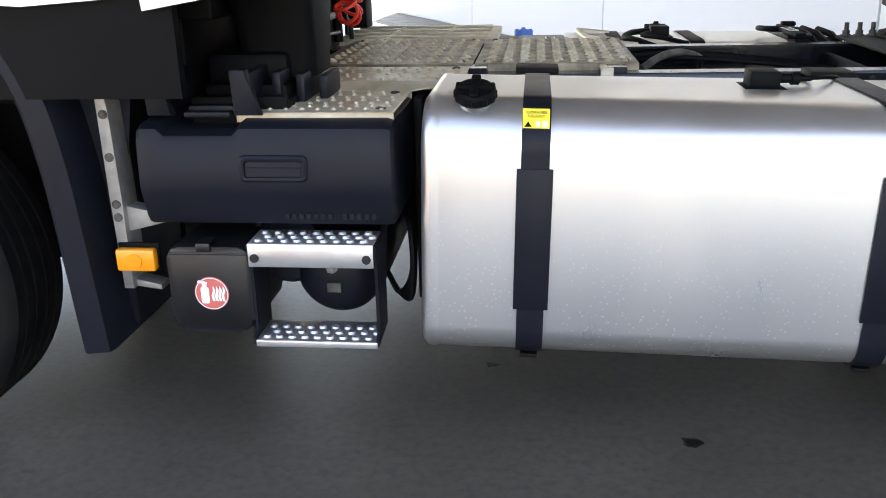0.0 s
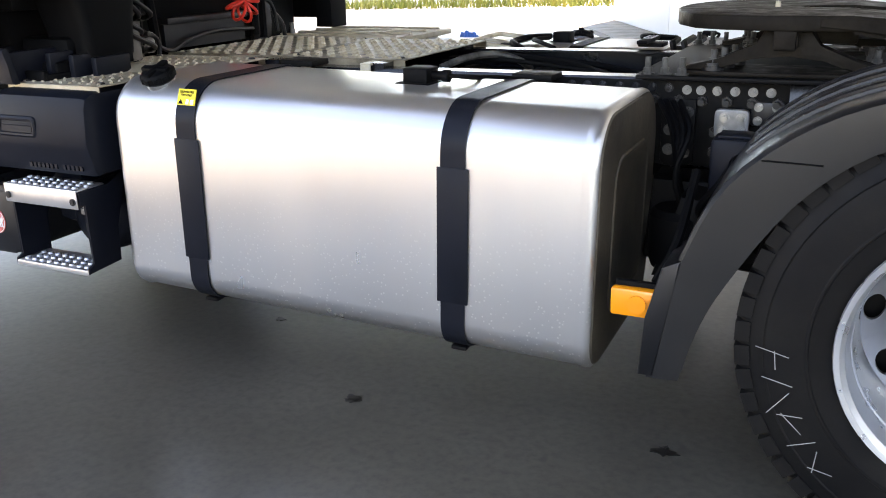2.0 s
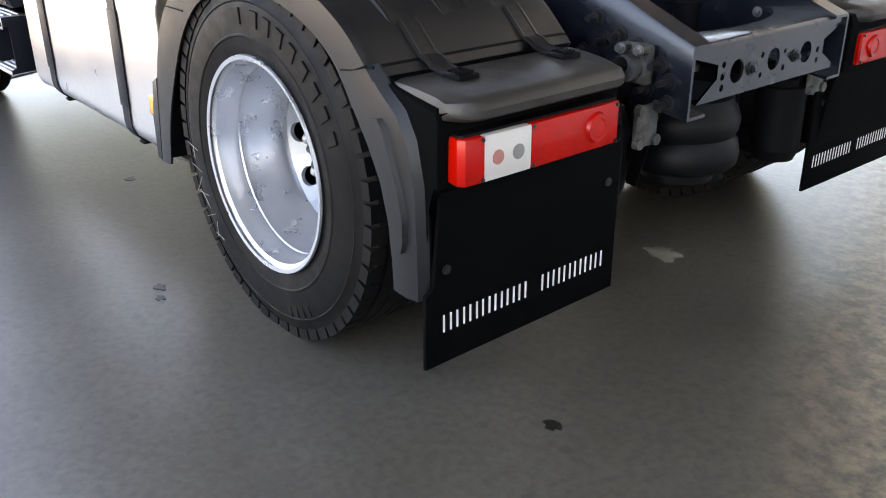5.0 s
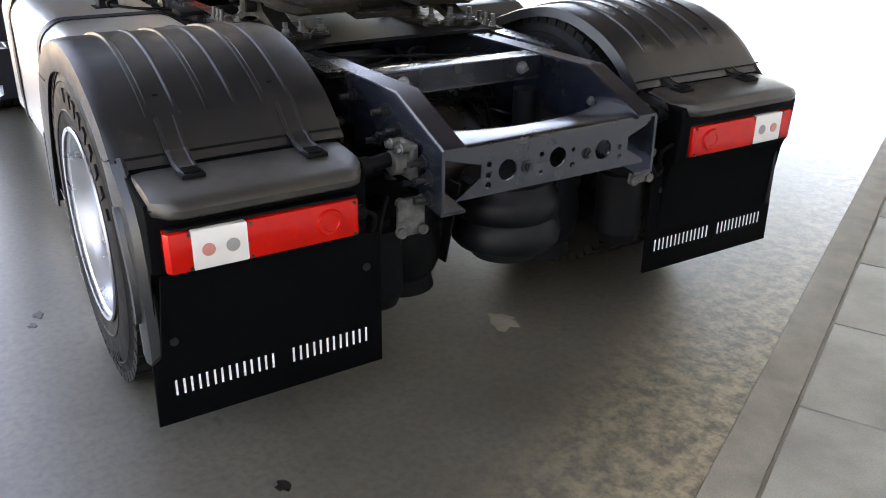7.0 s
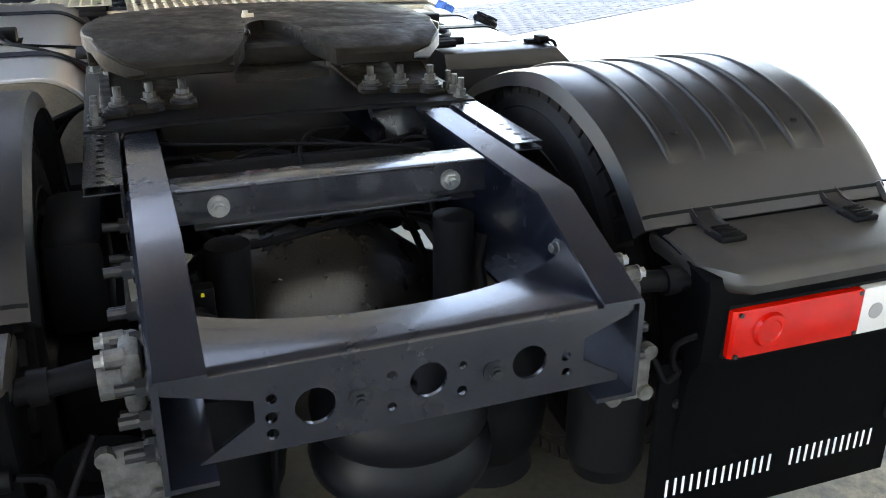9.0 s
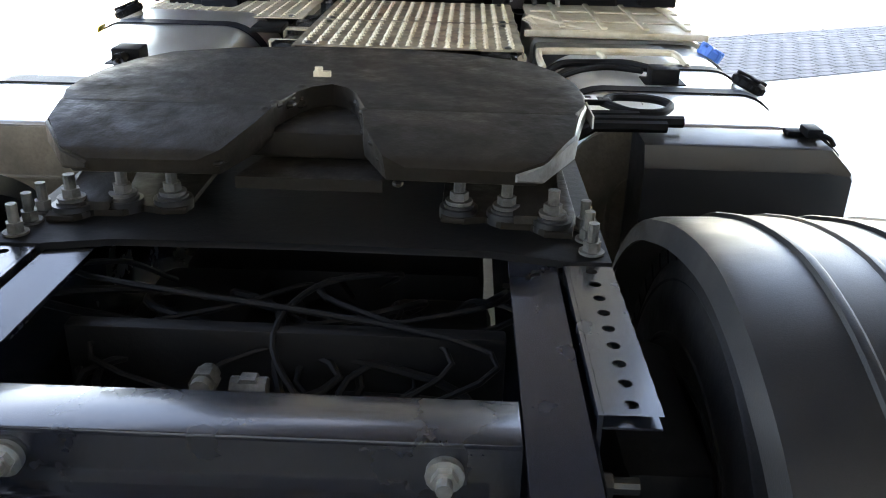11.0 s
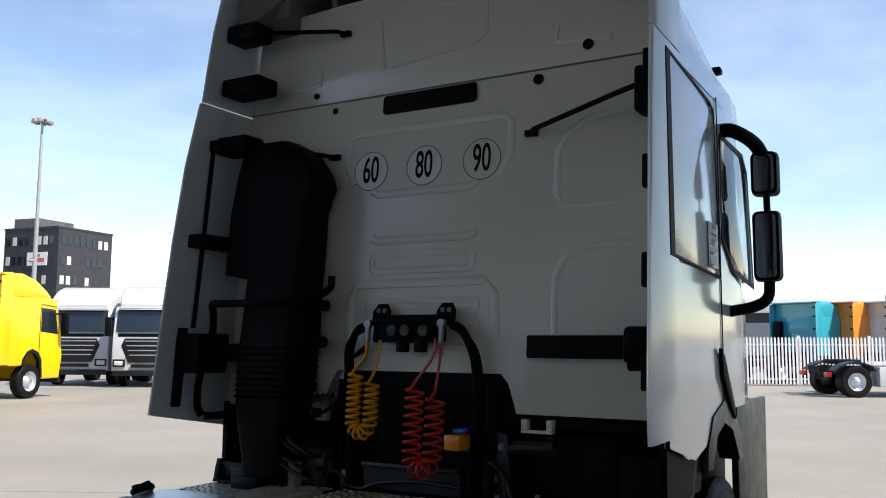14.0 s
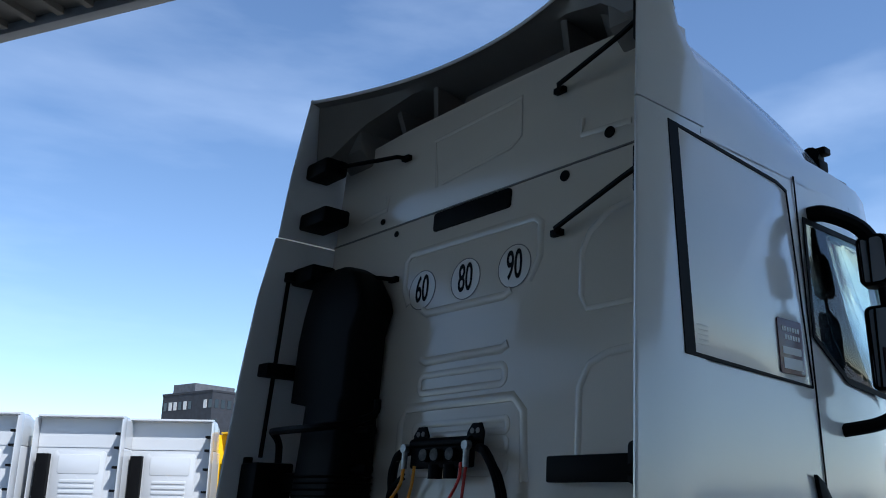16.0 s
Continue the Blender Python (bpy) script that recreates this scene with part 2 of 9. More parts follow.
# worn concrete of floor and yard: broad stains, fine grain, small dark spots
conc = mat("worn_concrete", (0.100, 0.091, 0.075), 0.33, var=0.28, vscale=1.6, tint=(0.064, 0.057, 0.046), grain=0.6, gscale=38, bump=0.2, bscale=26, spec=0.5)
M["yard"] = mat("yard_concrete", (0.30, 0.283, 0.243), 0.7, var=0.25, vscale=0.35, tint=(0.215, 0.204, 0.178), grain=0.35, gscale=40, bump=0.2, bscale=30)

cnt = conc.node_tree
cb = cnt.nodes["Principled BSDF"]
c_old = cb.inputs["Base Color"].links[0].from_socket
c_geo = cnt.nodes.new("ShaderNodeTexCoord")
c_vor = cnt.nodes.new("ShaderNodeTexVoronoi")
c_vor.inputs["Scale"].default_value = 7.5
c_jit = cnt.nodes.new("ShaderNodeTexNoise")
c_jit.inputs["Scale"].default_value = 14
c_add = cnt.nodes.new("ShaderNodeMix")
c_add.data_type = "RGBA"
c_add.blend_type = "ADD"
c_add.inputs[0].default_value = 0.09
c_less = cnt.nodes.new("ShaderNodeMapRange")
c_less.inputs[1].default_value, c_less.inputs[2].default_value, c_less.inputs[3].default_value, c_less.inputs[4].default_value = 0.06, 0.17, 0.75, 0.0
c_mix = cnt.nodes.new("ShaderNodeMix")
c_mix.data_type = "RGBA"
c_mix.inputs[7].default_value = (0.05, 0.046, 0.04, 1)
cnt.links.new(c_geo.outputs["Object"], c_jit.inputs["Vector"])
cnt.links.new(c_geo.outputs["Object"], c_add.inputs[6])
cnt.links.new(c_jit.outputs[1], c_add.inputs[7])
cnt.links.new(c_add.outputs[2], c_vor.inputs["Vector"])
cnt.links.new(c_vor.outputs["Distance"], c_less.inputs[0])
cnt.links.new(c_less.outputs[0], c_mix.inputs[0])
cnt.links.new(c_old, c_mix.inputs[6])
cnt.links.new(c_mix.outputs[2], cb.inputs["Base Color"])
# sandy dust swept against the kerb
d_dot = cnt.nodes.new("ShaderNodeVectorMath")
d_dot.operation, d_dot.inputs[1].default_value = "DOT_PRODUCT", (-0.8944, -0.4472, 0.0)
d_rng = cnt.nodes.new("ShaderNodeMapRange")
d_rng.inputs[1].default_value, d_rng.inputs[2].default_value, d_rng.inputs[3].default_value, d_rng.inputs[4].default_value = -1.32, -0.80, 1.0, 0.0
d_noise = cnt.nodes.new("ShaderNodeTexNoise")
d_noise.inputs["Scale"].default_value, d_noise.inputs["Detail"].default_value, d_noise.inputs["Roughness"].default_value = 16.0, 12.0, 0.78
d_cut = cnt.nodes.new("ShaderNodeMapRange")
d_cut.inputs[1].default_value, d_cut.inputs[2].default_value, d_cut.inputs[3].default_value, d_cut.inputs[4].default_value = 0.42, 0.60, 0.08, 1.0
d_mul = cnt.nodes.new("ShaderNodeMath")
d_mul.operation = "MULTIPLY"
d_mix = cnt.nodes.new("ShaderNodeMix")
d_mix.data_type = "RGBA"
d_mix.inputs[7].default_value = (0.33, 0.275, 0.18, 1)
cnt.links.new(c_geo.outputs["Object"], d_dot.inputs[0])
cnt.links.new(d_dot.outputs["Value"], d_rng.inputs[0])
cnt.links.new(c_geo.outputs["Object"], d_noise.inputs["Vector"])
cnt.links.new(d_noise.outputs[0], d_cut.inputs[0])
cnt.links.new(d_rng.outputs[0], d_mul.inputs[0])
cnt.links.new(d_cut.outputs[0], d_mul.inputs[1])
cnt.links.new(d_mul.outputs[0], d_mix.inputs[0])
cnt.links.new(c_mix.outputs[2], d_mix.inputs[6])
cnt.links.new(d_mix.outputs[2], cb.inputs["Base Color"])
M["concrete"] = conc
M["windscreen"] = glass("tinted_glass", (0.72, 0.92, 0.9))


# ---------------------------------------------------------------- mesh tools
def box(bm, x0, x1, y0, y1, z0, z1, bev=0.0, seg=2, m=None):
    vs = [bm.verts.new((x, y, z)) for x in (x0, x1) for y in (y0, y1) for z in (z0, z1)]
    fs = [bm.faces.new([vs[i] for i in f]) for f in ((0, 1, 3, 2), (4, 6, 7, 5), (0, 4, 5, 1), (2, 3, 7, 6), (0, 2, 6, 4), (1, 5, 7, 3))]
    if m is not None:
        for v in vs:
            v.co = m @ v.co
    if bev:
        es = list({e for f in fs for e in f.edges})
        bmesh.ops.bevel(bm, geom=es, offset=bev, segments=seg, affect="EDGES", profile=0.5)
    return bm


AX = {"x": Matrix.Rotation(math.pi / 2, 4, "Y"), "y": Matrix.Rotation(-math.pi / 2, 4, "X"), "z": Matrix.Identity(4)}


def cyl(bm, c, r, h, axis="z", seg=20, r2=None, m=None):
    """A cylinder or cone centred at c."""
    mt = Matrix.Translation(c) @ (AX[axis] if m is None else m)
    bmesh.ops.create_cone(bm, cap_ends=True, segments=seg, radius1=r, radius2=r if r2 is None else r2, depth=h, matrix=mt)
    return bm


def ball(bm, c, r, seg=16, squash=(1, 1, 1)):
    bmesh.ops.create_uvsphere(bm, u_segments=seg, v_segments=max(6, seg // 2), radius=r, matrix=Matrix.Translation(c) @ Matrix.Diagonal((*squash, 1)))
    return bm


def prism(bm, poly, axis, a, b, bev=0.0, seg=2):
    """A polygon in the two other coordinates (in x, y, z order), pushed from a to b along the axis."""
    k = "xyz".index(axis)

    def at(p, d):
        q = list(p)
        q.insert(k, d)
        return q

    lo, hi = [bm.verts.new(at(p, a)) for p in poly], [bm.verts.new(at(p, b)) for p in poly]
    n = len(poly)
    fs = [bm.faces.new(lo), bm.faces.new(hi[::-1])] + [bm.faces.new((lo[i], hi[i], hi[(i + 1) % n], lo[(i + 1) % n])) for i in range(n)]
    if bev:
        es = list({e for f in fs[:2] for e in f.edges})
        bmesh.ops.bevel(bm, geom=es, offset=bev, segments=seg, affect="EDGES", profile=0.5)
    return bm


def loft(bm, rings, closed=True, caps=True):
    """Joins rings of equally many points."""
    vs = [[bm.verts.new(p) for p in r] for r in rings]
    n = len(vs[0])
    for a, b in zip(vs, vs[1:]):
        for i in range(n if closed else n - 1):
            bm.faces.new((a[i], a[(i + 1) % n], b[(i + 1) % n], b[i]))
    if caps and closed:
        bm.faces.new(vs[0][::-1])
        bm.faces.new(vs[-1])
    return bm


def lathe(bm, prof, c=(0, 0, 0), axis="y", seg=48):
    """A profile of (radius, way along the axis) turned all round."""
    rings = []
    for i in range(seg):
        a = 2 * math.pi * i / seg
        ca, sa = math.cos(a), math.sin(a)
        ring = []
        for r, h in prof:
            p = {"y": (r * ca, h, r * sa), "x": (h, r * ca, r * sa), "z": (r * ca, r * sa, h)}[axis]
            ring.append(bm.verts.new((p[0] + c[0], p[1] + c[1], p[2] + c[2])))
        rings.append(ring)
    for i in range(seg):
        a, b = rings[i], rings[(i + 1) % seg]
        for j in range(len(prof) - 1):
            bm.faces.new((a[j], a[j + 1], b[j + 1], b[j]))
    return bm


def smooth_path(pts, n=6):
    """Catmull-Rom through the points."""
    p = [Vector(q) for q in pts]
    p = [2 * p[0] - p[1]] + p + [2 * p[-1] - p[-2]]
    out = []
    for i in range(1, len(p) - 2):
        for k in range(n):
            t = k / n
            out.append(0.5 * (2 * p[i] + (p[i + 1] - p[i - 1]) * t + (2 * p[i - 1] - 5 * p[i] + 4 * p[i + 1] - p[i + 2]) * t * t
                              + (3 * p[i] - p[i - 1] - 3 * p[i + 1] + p[i + 2]) * t ** 3))
    return out + [p[-2]]


def tube(bm, pts, r, seg=8, smooth=0):
    pts = smooth_path(pts, smooth) if smooth else [Vector(p) for p in pts]
    up, rings = None, []
    for i, p in enumerate(pts):
        d = (pts[min(i + 1, len(pts) - 1)] - pts[max(i - 1, 0)]).normalized()
        if up is None:
            up = d.orthogonal().normalized()
        up = (up - d * up.dot(d)).normalized()
        side = d.cross(up)
        rings.append([p + r * (math.cos(2 * math.pi * k / seg) * up + math.sin(2 * math.pi * k / seg) * side) for k in range(seg)])
    return loft(bm, rings)


def rrect(x0, x1, y0, y1, r, n=5):
    """A rounded rectangle as points; r may be four radii, from the corner (x0, y0) round by (x1, y0)."""
    rs = r if isinstance(r, (tuple, list)) else (r,) * 4
    out = []
    for (cx, cy, a0), q in zip(((x0, y0, 180), (x1, y0, 270), (x1, y1, 0), (x0, y1, 90)), rs):
        ox, oy = cx + (q if cx == x0 else -q), cy + (q if cy == y0 else -q)
        for k in range(n + 1):
            a = radians(a0 + 90 * k / n)
            out.append((ox + q * math.cos(a), oy + q * math.sin(a)))
    return out


def part(name, bm, material, parent=None, label="", sharp=35, kind=""):
    """Links a bmesh as one mesh object, under a thing or a part."""
    bmesh.ops.recalc_face_normals(bm, faces=bm.faces)
    me = bpy.data.meshes.new(name)
    bm.to_mesh(me)
    bm.free()
    me.materials.append(M[material] if isinstance(material, str) else material)
    me.polygons.foreach_set("use_smooth", [True] * len(me.polygons))
    me.set_sharp_from_angle(angle=radians(sharp))
    ob = new(name, me)
    if parent is not None:
        ob.parent = parent
    return tagged(ob, label, kind=kind)


def share(ob, m=None):
    """Another part on the same mesh, under the same parent."""
    o = new(ob.name.split(".")[0], ob.data)
    o.parent = ob.parent
    if m is not None:
        o.matrix_basis = m
    if "label" in ob:
        o["label"] = ob["label"]
    return o


def thing(name, label, category, group="", kind=""):
    return tagged(new(name), label, category, group, kind)


B = bmesh.new


def letters(text, size, m, material, parent, name, depth=0.0015, squeeze=1.0, heavy=0.0):
    cu = bpy.data.curves.new(name, "FONT")
    cu.body, cu.size, cu.extrude, cu.align_x, cu.align_y = text, size, depth, "CENTER", "CENTER"
    cu.offset = heavy
    ob = bpy.data.objects.new(name, cu)
    scene.collection.objects.link(ob)
    me = bpy.data.meshes.new_from_object(ob)
    bpy.data.objects.remove(ob)
    me.transform(m @ Matrix.Diagonal((squeeze, 1, 1, 1)))
    me.materials.clear()
    me.materials.append(M[material])
    o = new(name, me)
    o.parent = parent
    return o


# ---------------------------------------------------------------- the setting: axes of the building
UD, ND = Vector((-0.4472, 0.8944, 0)), Vector((-0.8944, -0.4472, 0))


def P(s, n, z=0.0):
    """A place by metres along the building's wall, metres out from it, and height."""
    return UD * s + ND * n + Vector((0, 0, z))


BASIS = Matrix(((UD.x, ND.x, 0, 0), (UD.y, ND.y, 0, 0), (0, 0, 1, 0), (0, 0, 0, 1)))
WALL_N, KERB_N0, KERB_N1, EDGE_N, ROOF_Z, PAVE0, PAVE1 = -2.40, -1.51, -1.365, 3.62, 5.2, 4.15, 6.6

CANOPY_S = -4.5


def sbox(bm, s0, s1, n0, n1, z0, z1, bev=0.0):
    return box(bm, s0, s1, n0, n1, z0, z1, bev, m=BASIS)


bm = B()
sbox(bm, -320, 320, -320, 320, -0.3, 0.0)
tagged(part("ground", bm, "yard"), "pale worn concrete yard", "ground", kind="structure")
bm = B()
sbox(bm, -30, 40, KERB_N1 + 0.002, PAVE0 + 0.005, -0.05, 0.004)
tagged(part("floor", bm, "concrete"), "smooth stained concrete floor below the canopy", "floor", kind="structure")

# wall of large white panels along the walkway
bm = B()
sbox(bm, -17.5, 16.1, WALL_N - 0.2, WALL_N - 0.05, 0.0, 5.9)
wall = tagged(part("wall_north", bm, "wallwhite"), "white panelled building wall along the walkway", "wall", kind="structure")
proto = None
for i in range(8):
    s1 = 16.1 - 4.2 * i
    if proto is None:
        bm = B()
        sbox(bm, 0.012, 4.188, WALL_N - 0.05, WALL_N, 0.02, 5.15, 0.006)
        proto = part("panel", bm, "wallwhite", wall)
        proto.location = UD * (s1 - 4.2)
    else:
        share(proto, Matrix.Translation(UD * (s1 - 4.2)))
bm = B()
sbox(bm, 15.9, 16.1, WALL_N - 7.3, WALL_N - 0.2, 0, 5.2)
sbox(bm, -17.7, -17.5, WALL_N - 7.3, WALL_N, 0, 5.2)
sbox(bm, -17.5, 15.9, WALL_N - 7.3, WALL_N - 7.1, 0, 5.2)
tagged(part("wall_south", bm, "wallwhite"), "plain white outer walls of the hall", "wall", kind="structure")

# canopy: dark sheet roof with ribs below and an edge trim
bm = B()
sbox(bm, -17.5, CANOPY_S, WALL_N - 2.6, WALL_N + 0.3, ROOF_Z + 0.08, ROOF_Z + 0.35)
sbox(bm, CANOPY_S, 17.5, WALL_N - 2.6, EDGE_N - 0.12, ROOF_Z + 0.08, ROOF_Z + 0.35)
sbox(bm, -17.5, 17.5, WALL_N - 7.6, WALL_N - 2.6, ROOF_Z + 0.08, ROOF_Z + 0.35)
k = CANOPY_S
while k < 17.5:
    sbox(bm, k, k + 0.06, WALL_N, EDGE_N - 0.14, ROOF_Z + 0.02, ROOF_Z + 0.08)
    k += 0.3
for nn in (-0.4, 1.8):
    sbox(bm, CANOPY_S, 17.5, nn, nn + 0.16, ROOF_Z - 0.25, ROOF_Z + 0.02)
tagged(part("ceiling", bm, "roof"), "dark ribbed sheet underside of the canopy", "ceiling", kind="structure")
bm = B()
sbox(bm, CANOPY_S, 17.6, EDGE_N - 0.11, EDGE_N, ROOF_Z, ROOF_Z + 0.5, 0.01)
tagged(part("trim", bm, "steelgrey"), "grey metal edge trim of the canopy", "trim", kind="structure")

# kerb and walkway
bm = B()
sbox(bm, -26, 26, KERB_N0 + 0.006, KERB_N1, -0.05, 0.012, 0.005)
tagged(part("kerb", bm, "kerb"), "flush pale concrete kerb beside the walkway", "kerb", kind="structure")
bm = B()
sbox(bm, -26, 26, WALL_N, KERB_N0 + 0.004, -0.05, 0.004)
walkway = tagged(part("pavement", bm, "kerb"), "walkway of large grey concrete slabs", "pavement", kind="structure")
# ---------------------------------------------------------------- the tractor unit
truck = thing("tractor_unit", "parked white two-axle tractor unit with dark chassis and fifth wheel", "truck")
HUB = 0.515
FRONT_X = -4.0


def hexbolt(bm, c, axis, r=0.014, h=0.016, shank=0.0, sgn=1):
    """A hexagonal head, with a stud standing out of it."""
    d = {"x": Vector((1, 0, 0)), "y": Vector((0, 1, 0)), "z": Vector((0, 0, 1))}[axis] * sgn
    cyl(bm, Vector(c) + d * h / 2, r, h, axis, 6)
    cyl(bm, Vector(c) + d * 0.002, r * 1.45, 0.004, axis, 14)
    if shank:
        cyl(bm, Vector(c) + d * (h + shank / 2), r * 0.62, shank, axis, 10)
    return bm


# frame rails: C sections, level, then dropping at the tail
def rail(sg):
    top = [(-5.0, 0.955), (-2.0, 0.958), (0.57, 0.968), (0.835, 0.858)]
    low = [(-5.0, 0.69), (-2.0, 0.692), (0.42, 0.700), (0.835, 0.662)]
    bm = B()
    th, fl = 0.009, 0.085
    rings = []
    for (x, zt), (_, zb) in zip(top, low):
        prof = [(0.405, zb), (0.405, zt - 0.012), (0.398, zt), (0.325, zt), (0.325, zt - th), (0.394, zt - th), (0.396, zb + th), (0.325, zb + th), (0.325, zb)]
        rings.append([(x, sg * y, z) for y, z in prof])
    loft(bm, rings)
    return part("frame_rail", bm, "frame", truck, "dark blue painted steel frame rail")


for sg in (-1, 1):
    rail(sg)
    # angle strip with holes along the rail behind the mounting plate
    bm = B()
    hole, n = 0.009, 9
    xs = [-0.128 + 0.4 * i / n for i in range(n + 1)]
    y0, y1, zt = 0.412, 0.482, 0.974
    for a, b2 in zip(xs, xs[1:]):
        cx, cy = (a + b2) / 2, 0.448
        sq, ho = [], []
        for k in range(16):
            an = 2 * math.pi * (k + 0.5) / 16
            c, s = math.cos(an), math.sin(an)
            q = 1 / max(abs(c) / ((b2 - a) / 2), abs(s) / 0.034)
            sq.append(bm.verts.new((cx + c * q, sg * (cy + s * q), zt)))
            ho.append(bm.verts.new((cx + c * hole, sg * (cy + s * hole), zt)))
        for k in range(16):
            bm.faces.new((sq[k], sq[(k + 1) % 16], ho[(k + 1) % 16], ho[k]))
    box(bm, xs[0], xs[-1], sg * 0.408, sg * 0.414, 0.80, 0.9735)
    box(bm, xs[0], xs[-1], sg * 0.4145, sg * 0.4815, 0.955, 0.958)
    part("angle_strip", bm, "frame", truck, "perforated steel angle along the rail")

# upper rail trim, bright worn edges are left to the paint; cross members
bm = B()
box(bm, 0.235, 0.321, -0.323, 0.323, 0.956, 0.964, 0.003)
box(bm, 0.312, 0.320, -0.323, 0.323, 0.893, 0.957)
box(bm, 0.300, 0.345, -0.290, 0.290, 0.886, 0.893, 0.002)
part("cross_member", bm, "frame", truck, "pressed steel cross member")
for sg in (-1, 1):
    bm = B()
    cyl(bm, (0.323, sg * 0.24, 0.926), 0.021, 0.006, "x", 24)
    hexbolt(bm, (0.327, sg * 0.24, 0.926), "x", 0.015, 0.014, 0.014)
    part("cross_member_bolt", bm, "zinc", truck, "zinc plated hexagon bolt")
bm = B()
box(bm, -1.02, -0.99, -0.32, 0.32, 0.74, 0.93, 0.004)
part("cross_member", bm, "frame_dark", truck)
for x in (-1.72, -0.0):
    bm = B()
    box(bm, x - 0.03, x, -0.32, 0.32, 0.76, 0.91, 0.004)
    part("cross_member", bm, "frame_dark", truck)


# tail member: upright plate with holes, top plate with a curved cut-out
def plate_holes(bm, x, y0, y1, z0, z1, holes, th=0.008):
    """An upright plate across the truck with round holes, one hole a strip."""
    ys = [y0] + [(a[0] + b2[0]) / 2 for a, b2 in zip(holes, holes[1:])] + [y1]
    for (cy, cz, r), a, b2 in zip(holes, ys, ys[1:]):
        for xx in (x, x - th):
            sq, ho = [], []
            turn = sorted([2 * math.pi * (k + 0.5) / 20 for k in range(20)] + [math.atan2(zz - cz, yy - cy) % (2 * math.pi) for yy in (a, b2) for zz in (z0, z1)])
            for an in turn:
                c, s = math.cos(an), math.sin(an)
                q = min((b2 - cy) / c if c > 1e-6 else (a - cy) / c if c < -1e-6 else 9, (z1 - cz) / s if s > 1e-6 else (z0 - cz) / s if s < -1e-6 else 9)
                sq.append(bm.verts.new((xx, cy + c * q, cz + s * q)))
                ho.append(bm.verts.new((xx, cy + c * r, cz + s * r)))
            for k in range(24):
                bm.faces.new((sq[k], sq[(k + 1) % 24], ho[(k + 1) % 24], ho[k]))
            if xx == x:
                front = ho
            else:
                for k in range(24):
                    bm.faces.new((front[k], front[(k + 1) % 24], ho[(k + 1) % 24], ho[k]))


def plate_cell(bm, x, y0, y1, z0, z1, hole=None, th=0.008):
    """A patch of the tail plate, with one round hole or none."""
    if hole:
        plate_holes(bm, x, y0, y1, z0, z1, [hole], th)
    else:
        box(bm, x - th, x, y0, y1, z0, z1)


bm = B()
Z0, Z1 = 0.694, 0.846
plate_cell(bm, 0.82, -0.262, -0.212, Z0, 0.740, (-0.237, 0.724, 0.010))
plate_cell(bm, 0.82, -0.262, -0.212, 0.740, 0.770, (-0.237, 0.754, 0.010))
plate_cell(bm, 0.82, -0.262, -0.212, 0.770, Z1, (-0.235, 0.787, 0.009))
plate_cell(bm, 0.82, -0.212, -0.125, Z0, Z1, (-0.168, 0.760, 0.033))
plate_cell(bm, 0.82, -0.125, -0.070, Z0, Z1)
plate_cell(bm, 0.82, -0.070, -0.022, Z0, 0.760, (-0.045, 0.731, 0.008))
plate_cell(bm, 0.82, -0.070, -0.022, 0.760, Z1, (-0.044, 0.788, 0.009))
plate_cell(bm, 0.82, -0.022, 0.060, Z0, Z1, (0.018, 0.768, 0.032))
plate_cell(bm, 0.82, 0.060, 0.095, Z0, 0.760, (0.076, 0.735, 0.009))
plate_cell(bm, 0.82, 0.060, 0.095, 0.760, Z1, (0.077, 0.783, 0.007))
plate_cell(bm, 0.82, 0.095, 0.155, Z0, Z1)
plate_cell(bm, 0.82, 0.155, 0.245, Z0, Z1, (0.198, 0.764, 0.032))
plate_cell(bm, 0.82, 0.245, 0.300, Z0, 0.746, (0.269, 0.730, 0.009))
plate_cell(bm, 0.82, 0.245, 0.300, 0.746, Z1, (0.267, 0.762, 0.009))
prism(bm, [(-0.262, Z1), (-0.394, Z1), (-0.394, 0.826), (-0.262, 0.790)], "x", 0.812, 0.82)
prism(bm, [(-0.262, Z0), (-0.350, Z0), (-0.262, 0.752)], "x", 0.812, 0.82)
prism(bm, [(0.300, Z1), (0.394, Z1), (0.394, 0.826), (0.300, 0.790)], "x", 0.812, 0.82)
prism(bm, [(0.300, Z0), (0.372, Z0), (0.372, 0.706), (0.300, 0.748)], "x", 0.812, 0.82)
bmesh.ops.remove_doubles(bm, verts=bm.verts, dist=0.0008)
part("tail_plate", bm, "frame", truck, "dark painted tail cross plate with round holes")
bm = B()
n = 30
ins = [(0.545 + 0.165 * max(0.0, 1 - (abs(y) / 0.392) ** 2.1) ** 0.62, y) for y in [-0.392 + 0.784 * i / n for i in range(n + 1)]]
tail_ring = [[(x, y, 0.838) for x, y in ins], [(x, y, 0.851) for x, y in ins], [(0.808, y, 0.8555) for x, y in ins], [(0.819, y, 0.853) for x, y in ins], [(0.826, y, 0.846) for x, y in ins], [(0.826, y, 0.832) for x, y in ins]]
loft(bm, tail_ring, False)
part("tail_gusset", bm, "frame", truck, "curved dark top gusset of the tail")
bolt_t = part("tail_bolt", hexbolt(B(), (0, 0, 0), "x", 0.013, 0.012, 0.006), "hub", truck, "dark bolt through the tail plate")
bolt_t.matrix_basis = Matrix.Translation((0.82, -0.099, 0.757))
share(bolt_t, Matrix.Translation((0.82, 0.133, 0.761)))

